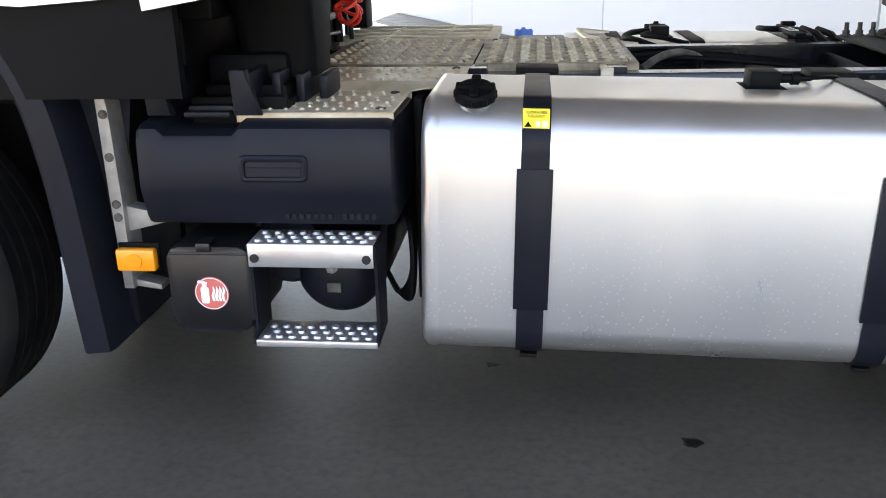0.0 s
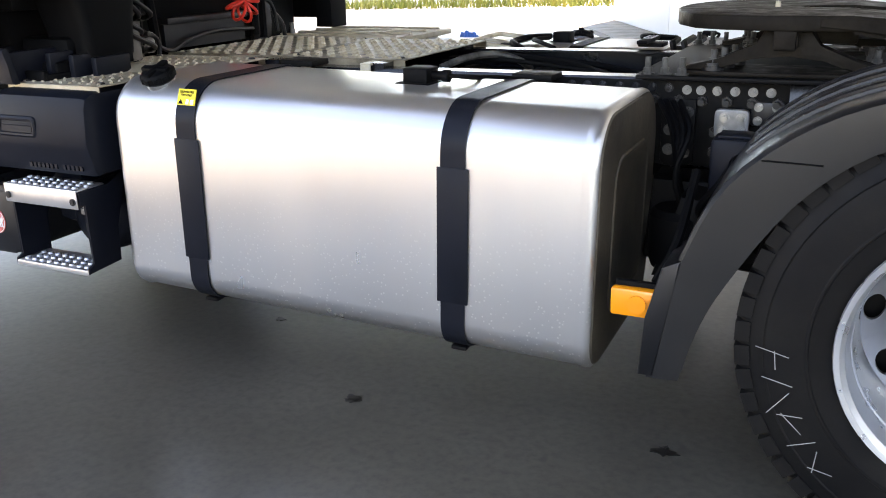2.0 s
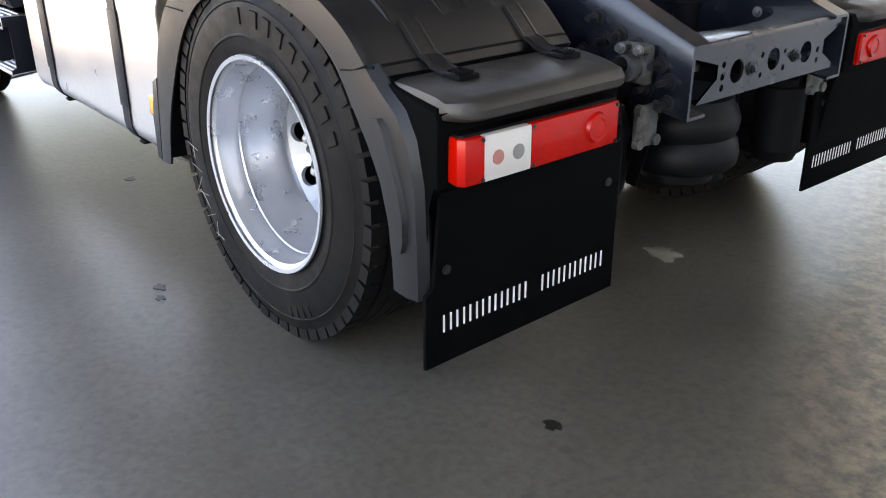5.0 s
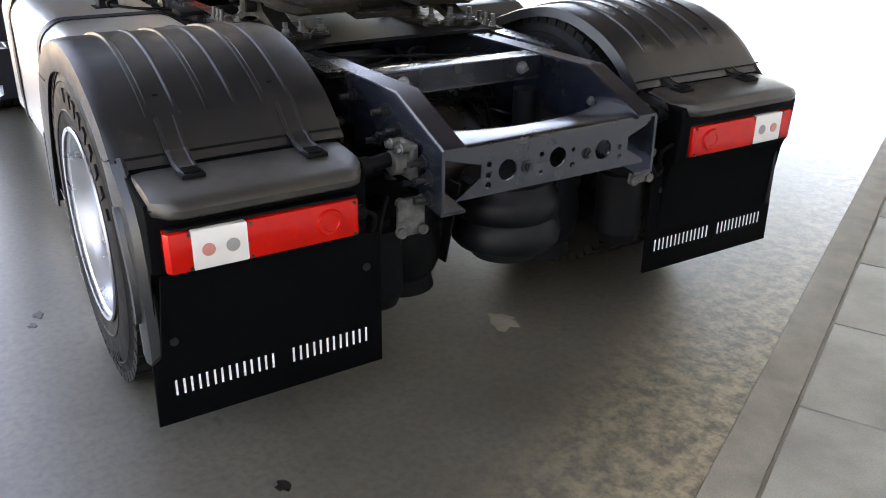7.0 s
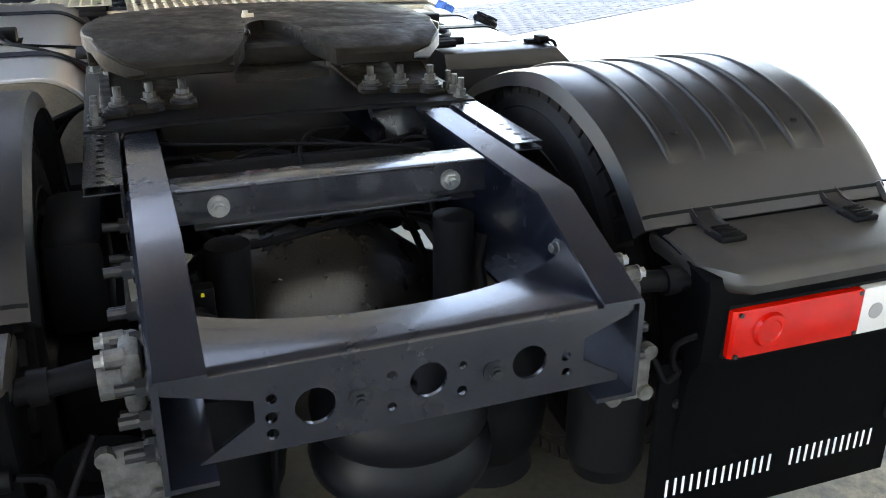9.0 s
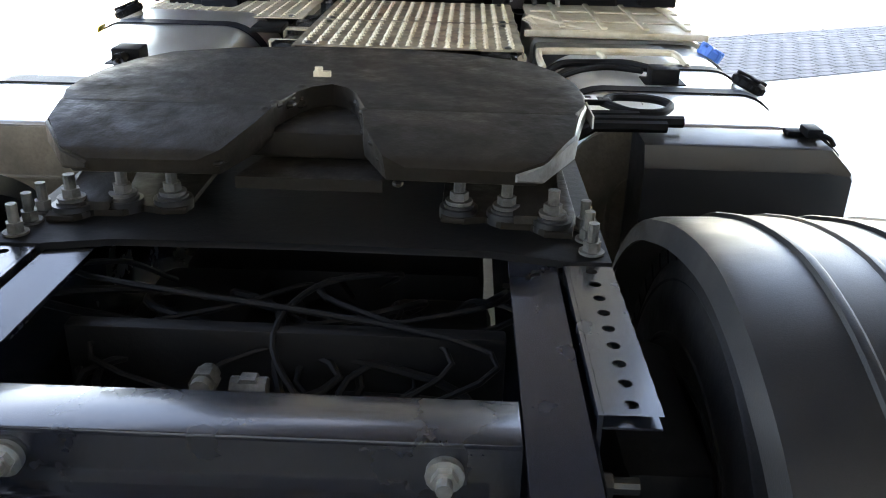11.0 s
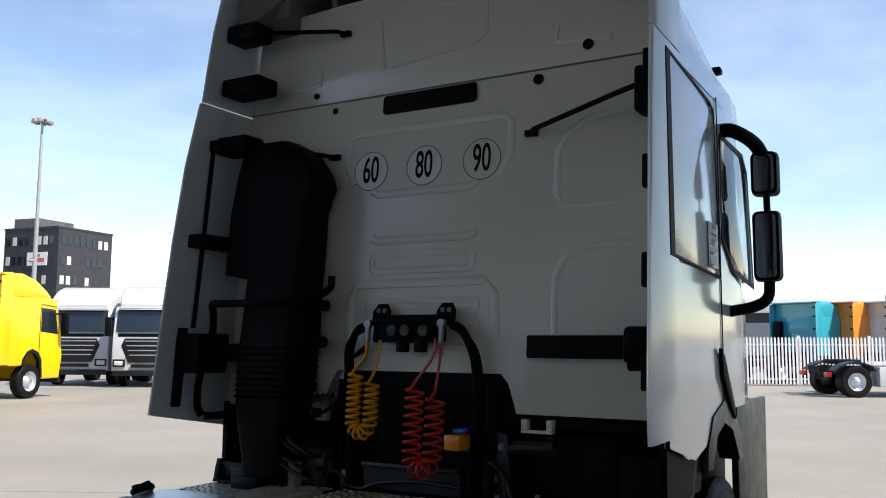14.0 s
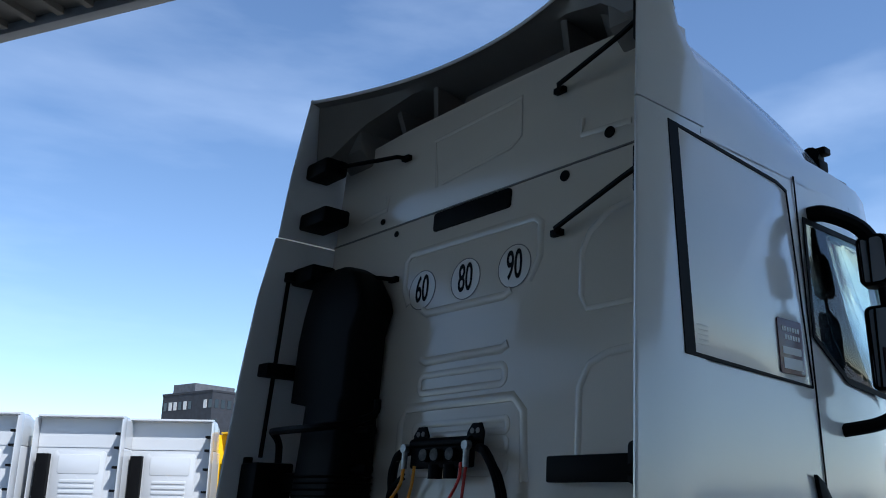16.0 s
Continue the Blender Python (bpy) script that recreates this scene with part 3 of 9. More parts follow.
# bolts along the rails
bm_proto = hexbolt(B(), (0, 0, 0), "y", 0.016, 0.02, 0.03, -1)
pb = part("rail_bolt", bm_proto, "hub", truck, "dark painted flange bolt")
pb.matrix_basis = Matrix.Translation((0.52, -0.406, 0.90))
SPOTS = [(0.60, 0.86), (0.62, 0.80), (0.66, 0.84), (0.70, 0.78), (0.70, 0.73), (0.74, 0.80), (0.77, 0.70), (0.77, 0.76), (0.55, 0.84), (0.47, 0.80), (0.30, 0.90), (0.22, 0.80), (-0.25, 0.90), (-0.32, 0.90),
         (-0.39, 0.90), (-0.46, 0.90), (-0.53, 0.90), (-0.60, 0.90), (-0.67, 0.90), (-0.74, 0.90), (-0.81, 0.90), (-0.88, 0.90), (-0.30, 0.80), (-0.38, 0.76), (-0.62, 0.81), (-0.62, 0.75),
         (-0.70, 0.81), (-0.70, 0.75), (-1.05, 0.9), (-1.15, 0.9), (-1.3, 0.9), (-1.6, 0.9), (-1.95, 0.9), (-2.05, 0.9)]
for x, z in SPOTS:
    share(pb, Matrix.Translation((x, -0.406, z)))
    share(pb, Matrix.Translation((x, 0.406, z)) @ Matrix.Rotation(math.pi, 4, "Z"))
zb = part("web_bolt", hexbolt(B(), (0, 0, 0), "y", 0.012, 0.014, 0.004, -1), "zinc", truck, "bright zinc bolt inside the rail")
zb.matrix_basis = Matrix.Translation((0.62, 0.395, 0.80))
for x, z in ((0.655, 0.765), (0.59, 0.77), (0.53, 0.83)):
    share(zb, Matrix.Translation((x, 0.395, z)))

# cast brackets and stabiliser joints at the tail
for sg in (-1, 1):
    bm = B()
    box(bm, 0.635, 0.725, sg * 0.412, sg * 0.445, 0.745, 0.852, 0.010, 2)
    cyl(bm, (0.675, sg * 0.455, 0.79), 0.036, 0.05, "y", 18)
    cyl(bm, (0.65, sg * 0.45, 0.84), 0.016, 0.03, "y", 10)
    cyl(bm, (0.71, sg * 0.45, 0.84), 0.016, 0.03, "y", 10)
    br = part("cast_bracket", bm, "dull", truck, "rough grey cast mounting bracket")
    for xx in (0.65, 0.71):
        part("bracket_bolt", hexbolt(B(), (xx, sg * 0.465, 0.84), "y", 0.011, 0.015, 0, sg), "zinc", br)
    bm = B()
    tube(bm, [(0.665, sg * 0.47, 0.80), (0.68, sg * 0.62, 0.79)], 0.022, 12)
    cyl(bm, (0.674, sg * 0.565, 0.793), 0.029, 0.03, "y", 16)
    part("lamp_carrier_tube", bm, "black", truck)
    bm = B()
    box(bm, 0.73, 0.745, sg * 0.405, sg * 0.495, 0.585, 0.70, 0.004)
    for yy, zz in ((0.415, 0.6), (0.485, 0.6), (0.415, 0.69), (0.485, 0.69)):
        cyl(bm, (0.745, sg * yy, zz), 0.016, 0.02, "x", 10)
    part("tow_bracket", bm, "dull", truck, "four-eared cast bracket plate")

# mounting plate and fifth wheel coupling
bm = B()
poly = [(-0.93, -0.483), (-0.93, 0.483), (-0.131, 0.483), (-0.131, 0.40), (-0.16, 0.30), (-0.165, 0.0), (-0.16, -0.30), (-0.131, -0.40), (-0.131, -0.483)]
prism(bm, poly, "z", 0.966, 0.978, 0.002)
part("mounting_plate", bm, "frame_dark", truck, "dark steel fifth wheel mounting plate")
for sg in (-1, 1):
    for i, x in enumerate((-0.165, -0.215, -0.265, -0.80, -0.85, -0.90)):
        bm = hexbolt(B(), (x, sg * 0.455, 0.979), "z", 0.014, 0.02, 0.03)
        part("plate_bolt", bm, "dull", truck, "tall zinc stud and nut")
    for i, (x, y) in enumerate(((-0.255, 0.40), (-0.285, 0.325), (-0.30, 0.245), (-0.72, 0.40), (-0.70, 0.325), (-0.68, 0.245))):
        bm = B()
        cyl(bm, (x, sg * y, 0.989), 0.033, 0.020, "z", 20)
        cyl(bm, (x, sg * y, 1.001), 0.026, 0.006, "z", 20)
        pad = part("bolt_pad", bm, "hub", truck, "round black rubber pad")
        bm = B()
        cyl(bm, (x, sg * y, 1.0055), 0.022, 0.003, "z", 20)
        hexbolt(bm, (x, sg * y, 1.007), "z", 0.016, 0.018, 0.024)
        part("coupling_bolt", bm, "dull", pad, "grey steel bolt and nut")

bm = B()
half = [(-0.885, 0.0), (-0.880, 0.12), (-0.852, 0.26), (-0.785, 0.385), (-0.70, 0.435), (-0.60, 0.462), (-0.50, 0.470), (-0.42, 0.46), (-0.35, 0.44), (-0.35, 0.075), (-0.45, 0.055), (-0.50, 0.038), (-0.53, 0.0)]
outline = half + [(x, -y) for x, y in reversed(half[1:-1])]
prism(bm, outline, "z", 1.108, 1.15, 0.006)
top = part("coupling_plate", bm, "fifth", truck, "greasy black fifth wheel top plate with open throat")
for sg in (-1, 1):
    bm = B()
    r0 = [(-0.352, 0.44, 1.149), (-0.352, 0.075, 1.149), (-0.352, 0.075, 1.10), (-0.352, 0.44, 1.10)]
    rm = [(-0.27, 0.425, 1.141), (-0.27, 0.088, 1.143), (-0.27, 0.088, 1.092), (-0.27, 0.425, 1.09)]
    r1 = [(-0.19, 0.375, 1.118), (-0.185, 0.125, 1.121), (-0.195, 0.13, 1.078), (-0.20, 0.365, 1.074)]
    r2 = [(-0.176, 0.33, 1.104), (-0.172, 0.16, 1.107), (-0.178, 0.165, 1.084), (-0.182, 0.325, 1.081)]
    loft(bm, [[(x, sg * y, z) for x, y, z in r] for r in (r0, rm, r1, r2)])
    part("coupling_ramp", bm, "fifth", top, "worn sloping lead-in ramp")
    bm = B()
    loft(bm, [[(x, sg * y, z1), (x, sg * y, z0), (x + 0.004, sg * (y + 0.003), z0 + 0.004), (x + 0.004, sg * (y + 0.003), z1 - 0.004)] for x, y, z0, z1 in ((-0.44, 0.463, 1.118, 1.146), (-0.35, 0.442, 1.108, 1.144), (-0.27, 0.427, 1.096, 1.137), (-0.195, 0.374, 1.08, 1.114), (-0.178, 0.33, 1.086, 1.10))])
    part("worn_edge", bm, "worn" if sg > 0 else "fifth", top, "worn steel edge of the ramp")
    # grease crust along the throat
    bm = B()
    rnd = random.Random(5 + sg)
    for i in range(26):
        f = i / 25
        x, y = -0.50 + 0.31 * f, 0.045 + 0.085 * f ** 1.3
        ball(bm, (x + rnd.uniform(-0.01, 0.01), sg * (y + rnd.uniform(0.0, 0.02)), 1.146 - 0.05 * max(0, f - 0.5) * 2 + rnd.uniform(-0.03, 0.002)), rnd.uniform(0.006, 0.015), 7, (1.3, 1, 0.55))
    part("grease_crust", bm, "fifth", top, "lumpy dark grease along the throat")
    # pedestal
    bm = B()
    prism(bm, [(-0.80, 0.991), (-0.795, 1.004), (-0.70, 1.022), (-0.605, 1.062), (-0.580, 1.112), (-0.460, 1.112), (-0.435, 1.062), (-0.34, 1.022), (-0.25, 1.004), (-0.245, 0.991), (-0.33, 0.991), (-0.42, 1.028), (-0.52, 1.040), (-0.62, 1.028), (-0.71, 0.991)], "y", sg * 0.335, sg * 0.415, 0.004)
    box(bm, -0.555, -0.495, sg * 0.425, sg * 0.462, 1.055, 1.112, 0.006)
    prism(bm, [(-0.80, sg * 0.22), (-0.80, sg * 0.43), (-0.70, sg * 0.445), (-0.30, sg * 0.445), (-0.215, sg * 0.43), (-0.218, sg * 0.385), (-0.252, sg * 0.365), (-0.248, sg * 0.315), (-0.28, sg * 0.29), (-0.262, sg * 0.255), (-0.27, sg * 0.215)], "z", 0.9785, 0.990, 0.003)
    cyl(bm, (-0.52, sg * 0.38, 1.082), 0.030, 0.15, "y", 20)
    part("coupling_pedestal", bm, "fifth", truck, "cast black coupling pedestal")
bm = B()
box(bm, -0.56, -0.34, -0.30, 0.30, 1.06, 1.108, 0.01)
prism(bm, [(-0.50, -0.06), (-0.50, 0.06), (-0.24, 0.12), (-0.24, -0.12)], "z", 1.04, 1.06)
part("lock_housing", bm, "fifth", truck)
bm = B()
cyl(bm, (-0.585, -0.035, 1.158), 0.008, 0.02, "z", 8)
box(bm, -0.592, -0.578, -0.045, -0.012, 1.15, 1.16)
part("grease_nipple", bm, "tread", truck, "pale grease nipple")
bm = B()
box(bm, -0.49, -0.385, 0.4705, 0.4735, 1.117, 1.139)
part("type_plate", bm, "whitelens", truck, "small white type plate")
# release lever with D handle
bm = B()
box(bm, -1.12, -1.08, 0.35, 0.62, 0.985, 1.0, 0.003)
box(bm, -1.13, -1.03, 0.42, 0.52, 0.97, 0.985, 0.003)
lever = part("release_lever", bm, "black", truck, "black coupling release lever with a loop handle")
bm = B()
tube(bm, [(-1.10, 0.60, 0.99), (-1.16, 0.64, 0.99), (-1.17, 0.74, 0.985), (-1.13, 0.78, 0.98), (-1.05, 0.74, 0.98), (-1.03, 0.66, 0.985), (-1.10, 0.60, 0.99)], 0.011, 8, 4)
part("loop_handle", bm, "black", lever)
bm = B()
box(bm, -1.118, -1.082, 0.45, 0.585, 1.0005, 1.002)
part("lever_sticker", bm, "white", lever, "white sticker with bars of print")
bm = B()
for i in range(4):
    box(bm, -1.112, -1.09, 0.465 + 0.03 * i, 0.48 + 0.03 * i, 1.002, 1.0025)
part("sticker_print", bm, "black", lever)
for k, x in enumerate((-0.955, -0.905, -1.0)):
    bm = B()
    tube(bm, [(x, 0.41, 0.93), (x, 0.50, 0.945), (x - 0.02, 0.56, 0.975), (x - 0.02, 0.78 - 0.05 * k, 0.978)], 0.014, 6)
    part("wing_stay", bm, "black", truck, "flat black steel stay")


# ---- wheels
def tyre_profile(w, R, r):
    """Half-round sidewalls, a nearly flat tread with grooves, from the outer bead to the inner one."""
    h = w / 2
    side = [(r, -h + 0.03), (r + 0.010, -h + 0.010), (r + 0.013, -h + 0.003), (r + 0.020, -h + 0.001), (r + 0.023, -h + 0.004), (r + 0.040, -h - 0.002), (r + 0.068, -h - 0.007), (r + 0.071, -h - 0.0105), (r + 0.075, -h - 0.0105), (r + 0.078, -h - 0.008), (R - 0.085, -h - 0.007), (R - 0.064, -h - 0.001), (R - 0.060, -h - 0.003), (R - 0.056, -h + 0.001), (R - 0.03, -h + 0.008), (R - 0.012, -h + 0.016), (R, -h + 0.032)]
    tread = []
    for g in (-0.075, -0.027, 0.027, 0.075):
        tread += [(R, g - 0.006), (R - 0.012, g - 0.004), (R - 0.012, g + 0.004), (R, g + 0.006)]
    return side + tread + [(q, -y) for q, y in reversed(side)]


def tyre(name, c, w, R, parent, lugs=True):
    bm = B()
    lathe(bm, tyre_profile(w, R, 0.292), c, "y", 72)
    t = part(name, bm, "tyre", parent, "worn black truck tyre")
    if lugs:
        bm = B()
        for i in range(54):
            a = 2 * math.pi * i / 54
            for sg in (-1, 1):
                m = Matrix.Translation(c) @ Matrix.Rotation(-a, 4, "Y") @ Matrix.Translation((R - 0.008, sg * (w / 2 - 0.03), 0))
                box(bm, -0.022, 0.010, -0.026, 0.024, -0.0235, 0.0235, m=m)
        part("tread_lug", bm, "tyre", t, kind="stuff")
    return t


def rim_disc(bm, y, r0, r1, rh, nh, hole_r=(0.030, 0.022), bulge=0.0):
    """A ring with oval vent holes."""
    for i in range(nh):
        a0, a1 = 2 * math.pi * (i - 0.5) / nh, 2 * math.pi * (i + 0.5) / nh
        sq, ho, hb = [], [], []
        for k in range(20):
            an = 2 * math.pi * (k + 0.5) / 20
            c, s = math.cos(an), math.sin(an)
            q = 1 / max(abs(c), abs(s))
            u, v = c * q, s * q
            rr = (r0 + r1) / 2 + u * (r1 - r0) / 2
            an2 = (a0 + a1) / 2 + v * (a1 - a0) / 2
            yy = y + bulge * (rr - r0) / (r1 - r0)
            sq.append(bm.verts.new((rr * math.cos(an2), yy, rr * math.sin(an2))))
            ac = (a0 + a1) / 2
            lx, lt = rh + c * hole_r[1], s * hole_r[0]
            px, pz = lx * math.cos(ac) - lt * math.sin(ac), lx * math.sin(ac) + lt * math.cos(ac)
            yy = y + bulge * (math.hypot(px, pz) - r0) / (r1 - r0)
            ho.append(bm.verts.new((px, yy, pz)))
            hb.append(bm.verts.new((px, yy + 0.014, pz)))
        for k in range(20):
            bm.faces.new((sq[k], sq[(k + 1) % 20], ho[(k + 1) % 20], ho[k]))
            bm.faces.new((ho[k], ho[(k + 1) % 20], hb[(k + 1) % 20], hb[k]))


def drive_wheel(sg):
    """Twin wheel on the driven axle; built for the side with negative y, turned for the other."""
    w = new("wheel")
    w.parent = truck
    tagged(w, "twin drive wheel with deep silver rim and black hub")
    w.matrix_basis = Matrix.Translation((0, 0, HUB)) @ (Matrix.Identity(4) if sg < 0 else Matrix.Rotation(math.pi, 4, "Z"))
    tyre("tyre", (0, -1.07, 0), 0.275, HUB, w)
    tyre("inner_tyre", (0, -0.735, 0), 0.275, HUB, w)
    bm = B()
    lathe(bm, [(0.300, -1.215), (0.312, -1.217), (0.314, -1.211), (0.300, -1.205), (0.290, -1.198), (0.288, -1.17), (0.280, -1.155), (0.2795, -1.13), (0.276, -1.126), (0.2755, -1.10), (0.270, -1.085), (0.269, -1.05), (0.2665, -1.045), (0.266, -1.0), (0.262, -0.99), (0.264, -0.968)], (0, 0, 0), "y", 72)
    part("rim", bm, "rim", w, "deep dished silver steel rim", 40)
    bm = B()
    rim_disc(bm, -0.912, 0.199, 0.266, 0.232, 10, (0.033, 0.0245), -0.056)
    part("wheel_disc", bm, "rimdisc", w, "grey steel disc with oval vents", 40)
    bm = B()
    lathe(bm, [(0.201, -0.911), (0.200, -0.917), (0.194, -0.919), (0.125, -0.919), (0.122, -0.906)], (0, 0, 0), "y", 60)
    part("nut_ring", bm, "rim", w, "bright flange ring below the nuts", 40)
    bm = B()
    lathe(bm, [(0.30, -0.60), (0.30, -0.87), (0.235, -0.885), (0.16, -0.885)], (0, 0, 0), "y", 48)
    part("brake_drum", bm, "frame_dark", w)
    bm = B()
    lathe(bm, [(0.141, -0.885), (0.141, -0.908), (0.132, -0.918), (0.118, -0.945), (0.114, -0.972), (0.108, -0.985), (0.104, -0.988), (0.09, -0.99), (0.088, -0.992), (0.078, -1.0), (0.072, -1.004), (0.05, -1.006), (0.048, -1.003), (0.015, -1.003), (0.0, -1.003)], (0, 0, 0), "y", 48)
    hub = part("hub", bm, "hub", w, "black painted axle hub with cover bolts")
    hb = None
    for i in range(12):
        a = 2 * math.pi * (i + 0.3) / 12
        m = Matrix.Translation((0.096 * math.cos(a), -0.988, 0.096 * math.sin(a)))
        if hb:
            share(hb, m)
        else:
            hb = part("hub_bolt", hexbolt(B(), (0, 0, 0), "y", 0.0105, 0.01, 0, -1), "hub", hub)
            hb.matrix_basis = m
    bm = B()
    cyl(bm, (0, 0, 0), 0.025, 0.012, "y", 18)
    cyl(bm, (0, -0.014, 0), 0.020, 0.026, "y", 6)
    bmesh.ops.create_uvsphere(bm, u_segments=14, v_segments=8, radius=0.0185, matrix=Matrix.Translation((0, -0.027, 0)) @ Matrix.Diagonal((1, 1.2, 1, 1)))
    nut = part("wheel_nut", bm, "zinc", w, "domed zinc wheel nut")
    for i in range(10):
        a = 2 * math.pi * (i + 0.05) / 10
        m = Matrix.Translation((0.1675 * math.cos(a), -0.922, 0.1675 * math.sin(a)))
        if i:
            share(nut, m)
        else:
            nut.matrix_basis = m
    bm = B()
    tube(bm, [(0.10, -0.90, -0.19), (0.12, -0.94, -0.215), (0.135, -1.0, -0.235)], 0.006, 6)
    part("valve_stem", bm, "zinc", w)
    # raised maker's lettering stands as plain blocks
    bm = B()
    for i in range(9):
        a = radians((96 if sg < 0 else 128) - 8.6 * i - (4 if i else 0))
        m = Matrix.Rotation(-a, 4, "Y") @ Matrix.Translation((0.415, -1.2155, 0))
        box(bm, -0.022, 0.022, -0.0035, 0.004, -0.017, 0.017, 0.0012, 1, m)
    for i in range(4):
        a = radians(-62 - 5 * i)
        m = Matrix.Rotation(-a, 4, "Y") @ Matrix.Translation((0.43, -1.2145, 0))
        box(bm, -0.016, 0.016, -0.0018, 0.002, -0.011, 0.011, m=m)
    part("sidewall_marking", bm, "tyre", w, "raised marking on the sidewall", kind="stuff")
    return w


WL = drive_wheel(-1)
drive_wheel(1)
rnd = random.Random(3)
for k, (r0, a0, r1, a1) in enumerate(((0.40, 186, 0.47, 183), (0.43, 184, 0.43, 190), (0.40, 196, 0.46, 192), (0.41, 198, 0.47, 203), (0.40, 207, 0.45, 204), (0.44, 204, 0.42, 212), (0.40, 216, 0.46, 214), (0.41, 219, 0.45, 224), (0.45, 222, 0.42, 228))):
    p0 = (r0 * math.cos(radians(a0)), -1.2165, r0 * math.sin(radians(a0)))
    p1 = (r1 * math.cos(radians(a1)), -1.2165, r1 * math.sin(radians(a1)))
    part("chalk_mark", tube(B(), [p0, p1], 0.0011, 5), "chalk", WL, "thin white chalk stroke")

for sg in (-1, 1):
    w = new("wheel")
    w.parent = truck
    tagged(w, "front wheel with black tyre and silver steel rim")
    w.matrix_basis = Matrix.Translation((FRONT_X, 0, 0.505)) @ (Matrix.Identity(4) if sg < 0 else Matrix.Rotation(math.pi, 4, "Z"))
    tyre("tyre", (0, -1.05, 0), 0.30, 0.505, w, False)
    bm = B()
    lathe(bm, [(0.300, -1.20), (0.312, -1.203), (0.314, -1.196), (0.295, -1.185), (0.285, -1.14), (0.27, -1.12), (0.255, -1.13), (0.23, -1.17)], (0, 0, 0), "y", 60)
    rim_disc(bm, -1.175, 0.135, 0.235, 0.205, 10, (0.026, 0.018), 0.012)
    lathe(bm, [(0.136, -1.175), (0.125, -1.19), (0.12, -1.23), (0.10, -1.245), (0.0, -1.247)], (0, 0, 0), "y", 40)
    for i in range(10):
        a = 2 * math.pi * i / 10
        hexbolt(bm, (0.1675 * math.cos(a), -1.172, 0.1675 * math.sin(a)), "y", 0.0165, 0.03, 0, -1)
    part("rim", bm, "rim", w, "silver steel rim with nuts")

# ---- axle, springs, cables between the rails
bm = B()
lathe(bm, [(0.001, -0.40), (0.10, -0.39), (0.13, -0.33), (0.19, -0.26), (0.25, -0.17), (0.275, -0.06), (0.278, 0.03), (0.255, 0.13), (0.19, 0.22), (0.135, 0.29), (0.11, 0.38), (0.001, 0.39)], (0, 0, 0), "y", 40)
cyl(bm, (0, 0, 0), 0.085, 1.5, "y", 24)
axle = part("axle_housing", bm, mat("axle_paint", (0.0085, 0.0072, 0.0058), 0.3, 0.0, var=0.3, vscale=7, bump=0.3, bscale=160, rvar=0.06, coat=0.12), truck, "rounded black axle housing")
axle.location = (0.06, -0.02, HUB)
for sg in (-1, 1):
    bm = B()
    lathe(bm, [(0.0, 0.62), (0.10, 0.62), (0.118, 0.61), (0.12, 0.595), (0.135, 0.57), (0.14, 0.52), (0.132, 0.48), (0.135, 0.46), (0.142, 0.42), (0.135, 0.36), (0.12, 0.32), (0.105, 0.30), (0.11, 0.27), (0.115, 0.25), (0.0, 0.245)], (0.40, sg * 0.30, 0), "z", 36)
    sp = part("air_spring", bm, "black", truck, "black rubber air spring bellows")
    bm = B()
    cyl(bm, (0.36, sg * 0.30, 0.632), 0.028, 0.02, "z", 14)
    cyl(bm, (0.36, sg * 0.30, 0.66), 0.014, 0.04, "z", 6)
    part("spring_fitting", bm, "zinc", sp)
    bm = B()
    tube(bm, [(0.36, sg * 0.30, 0.68), (0.36, sg * 0.29, 0.74), (0.345, sg * 0.31, 0.80)], 0.018, 10)
    part("spring_valve", bm, "black", sp)
    bm = B()
    cyl(bm, (0.36, sg * 0.235, 0.60), 0.037, 0.50, "z", 20)
    cyl(bm, (0.36, sg * 0.235, 0.72), 0.044, 0.28, "z", 20)
    part("shock_absorber", bm, "black", truck, "black shock absorber")
    bm = B()
    cyl(bm, (0.60, sg * 0.50, 0.47), 0.085, 0.22, "z", 24)
    cyl(bm, (0.60, sg * 0.50, 0.34), 0.07, 0.04, "z", 24, 0.085)
    cyl(bm, (0.60, sg * 0.50, 0.59), 0.05, 0.03, "z", 24)
    part("brake_chamber", bm, "black", truck, "black brake chamber canister")
    bm = B()
    prism(bm, [(0.56, 0.66), (0.62, 0.66), (0.54, 0.36), (0.50, 0.36)], "y", sg * 0.20, sg * 0.208, 0.002)
    part("spring_strap", bm, "black", truck)
bm = B()
lathe(bm, [(0.0, 0.618), (0.145, 0.618), (0.158, 0.606), (0.160, 0.585), (0.176, 0.565), (0.186, 0.535), (0.182, 0.500), (0.172, 0.482), (0.186, 0.460), (0.193, 0.425), (0.188, 0.392), (0.176, 0.378), (0.150, 0.366), (0.120, 0.362), (0.118, 0.330), (0.0, 0.328)], (0.50, 0.065, 0), "z", 48)
part("air_tank", bm, "bellows", truck, "black rubber double bellows below the tail")
bm = B()
cyl(bm, (0.585, 0.06, 0.608), 0.016, 0.02, "z", 6)
part("tank_plug", bm, "dull", truck, "brass plug")
rnd = random.Random(11)
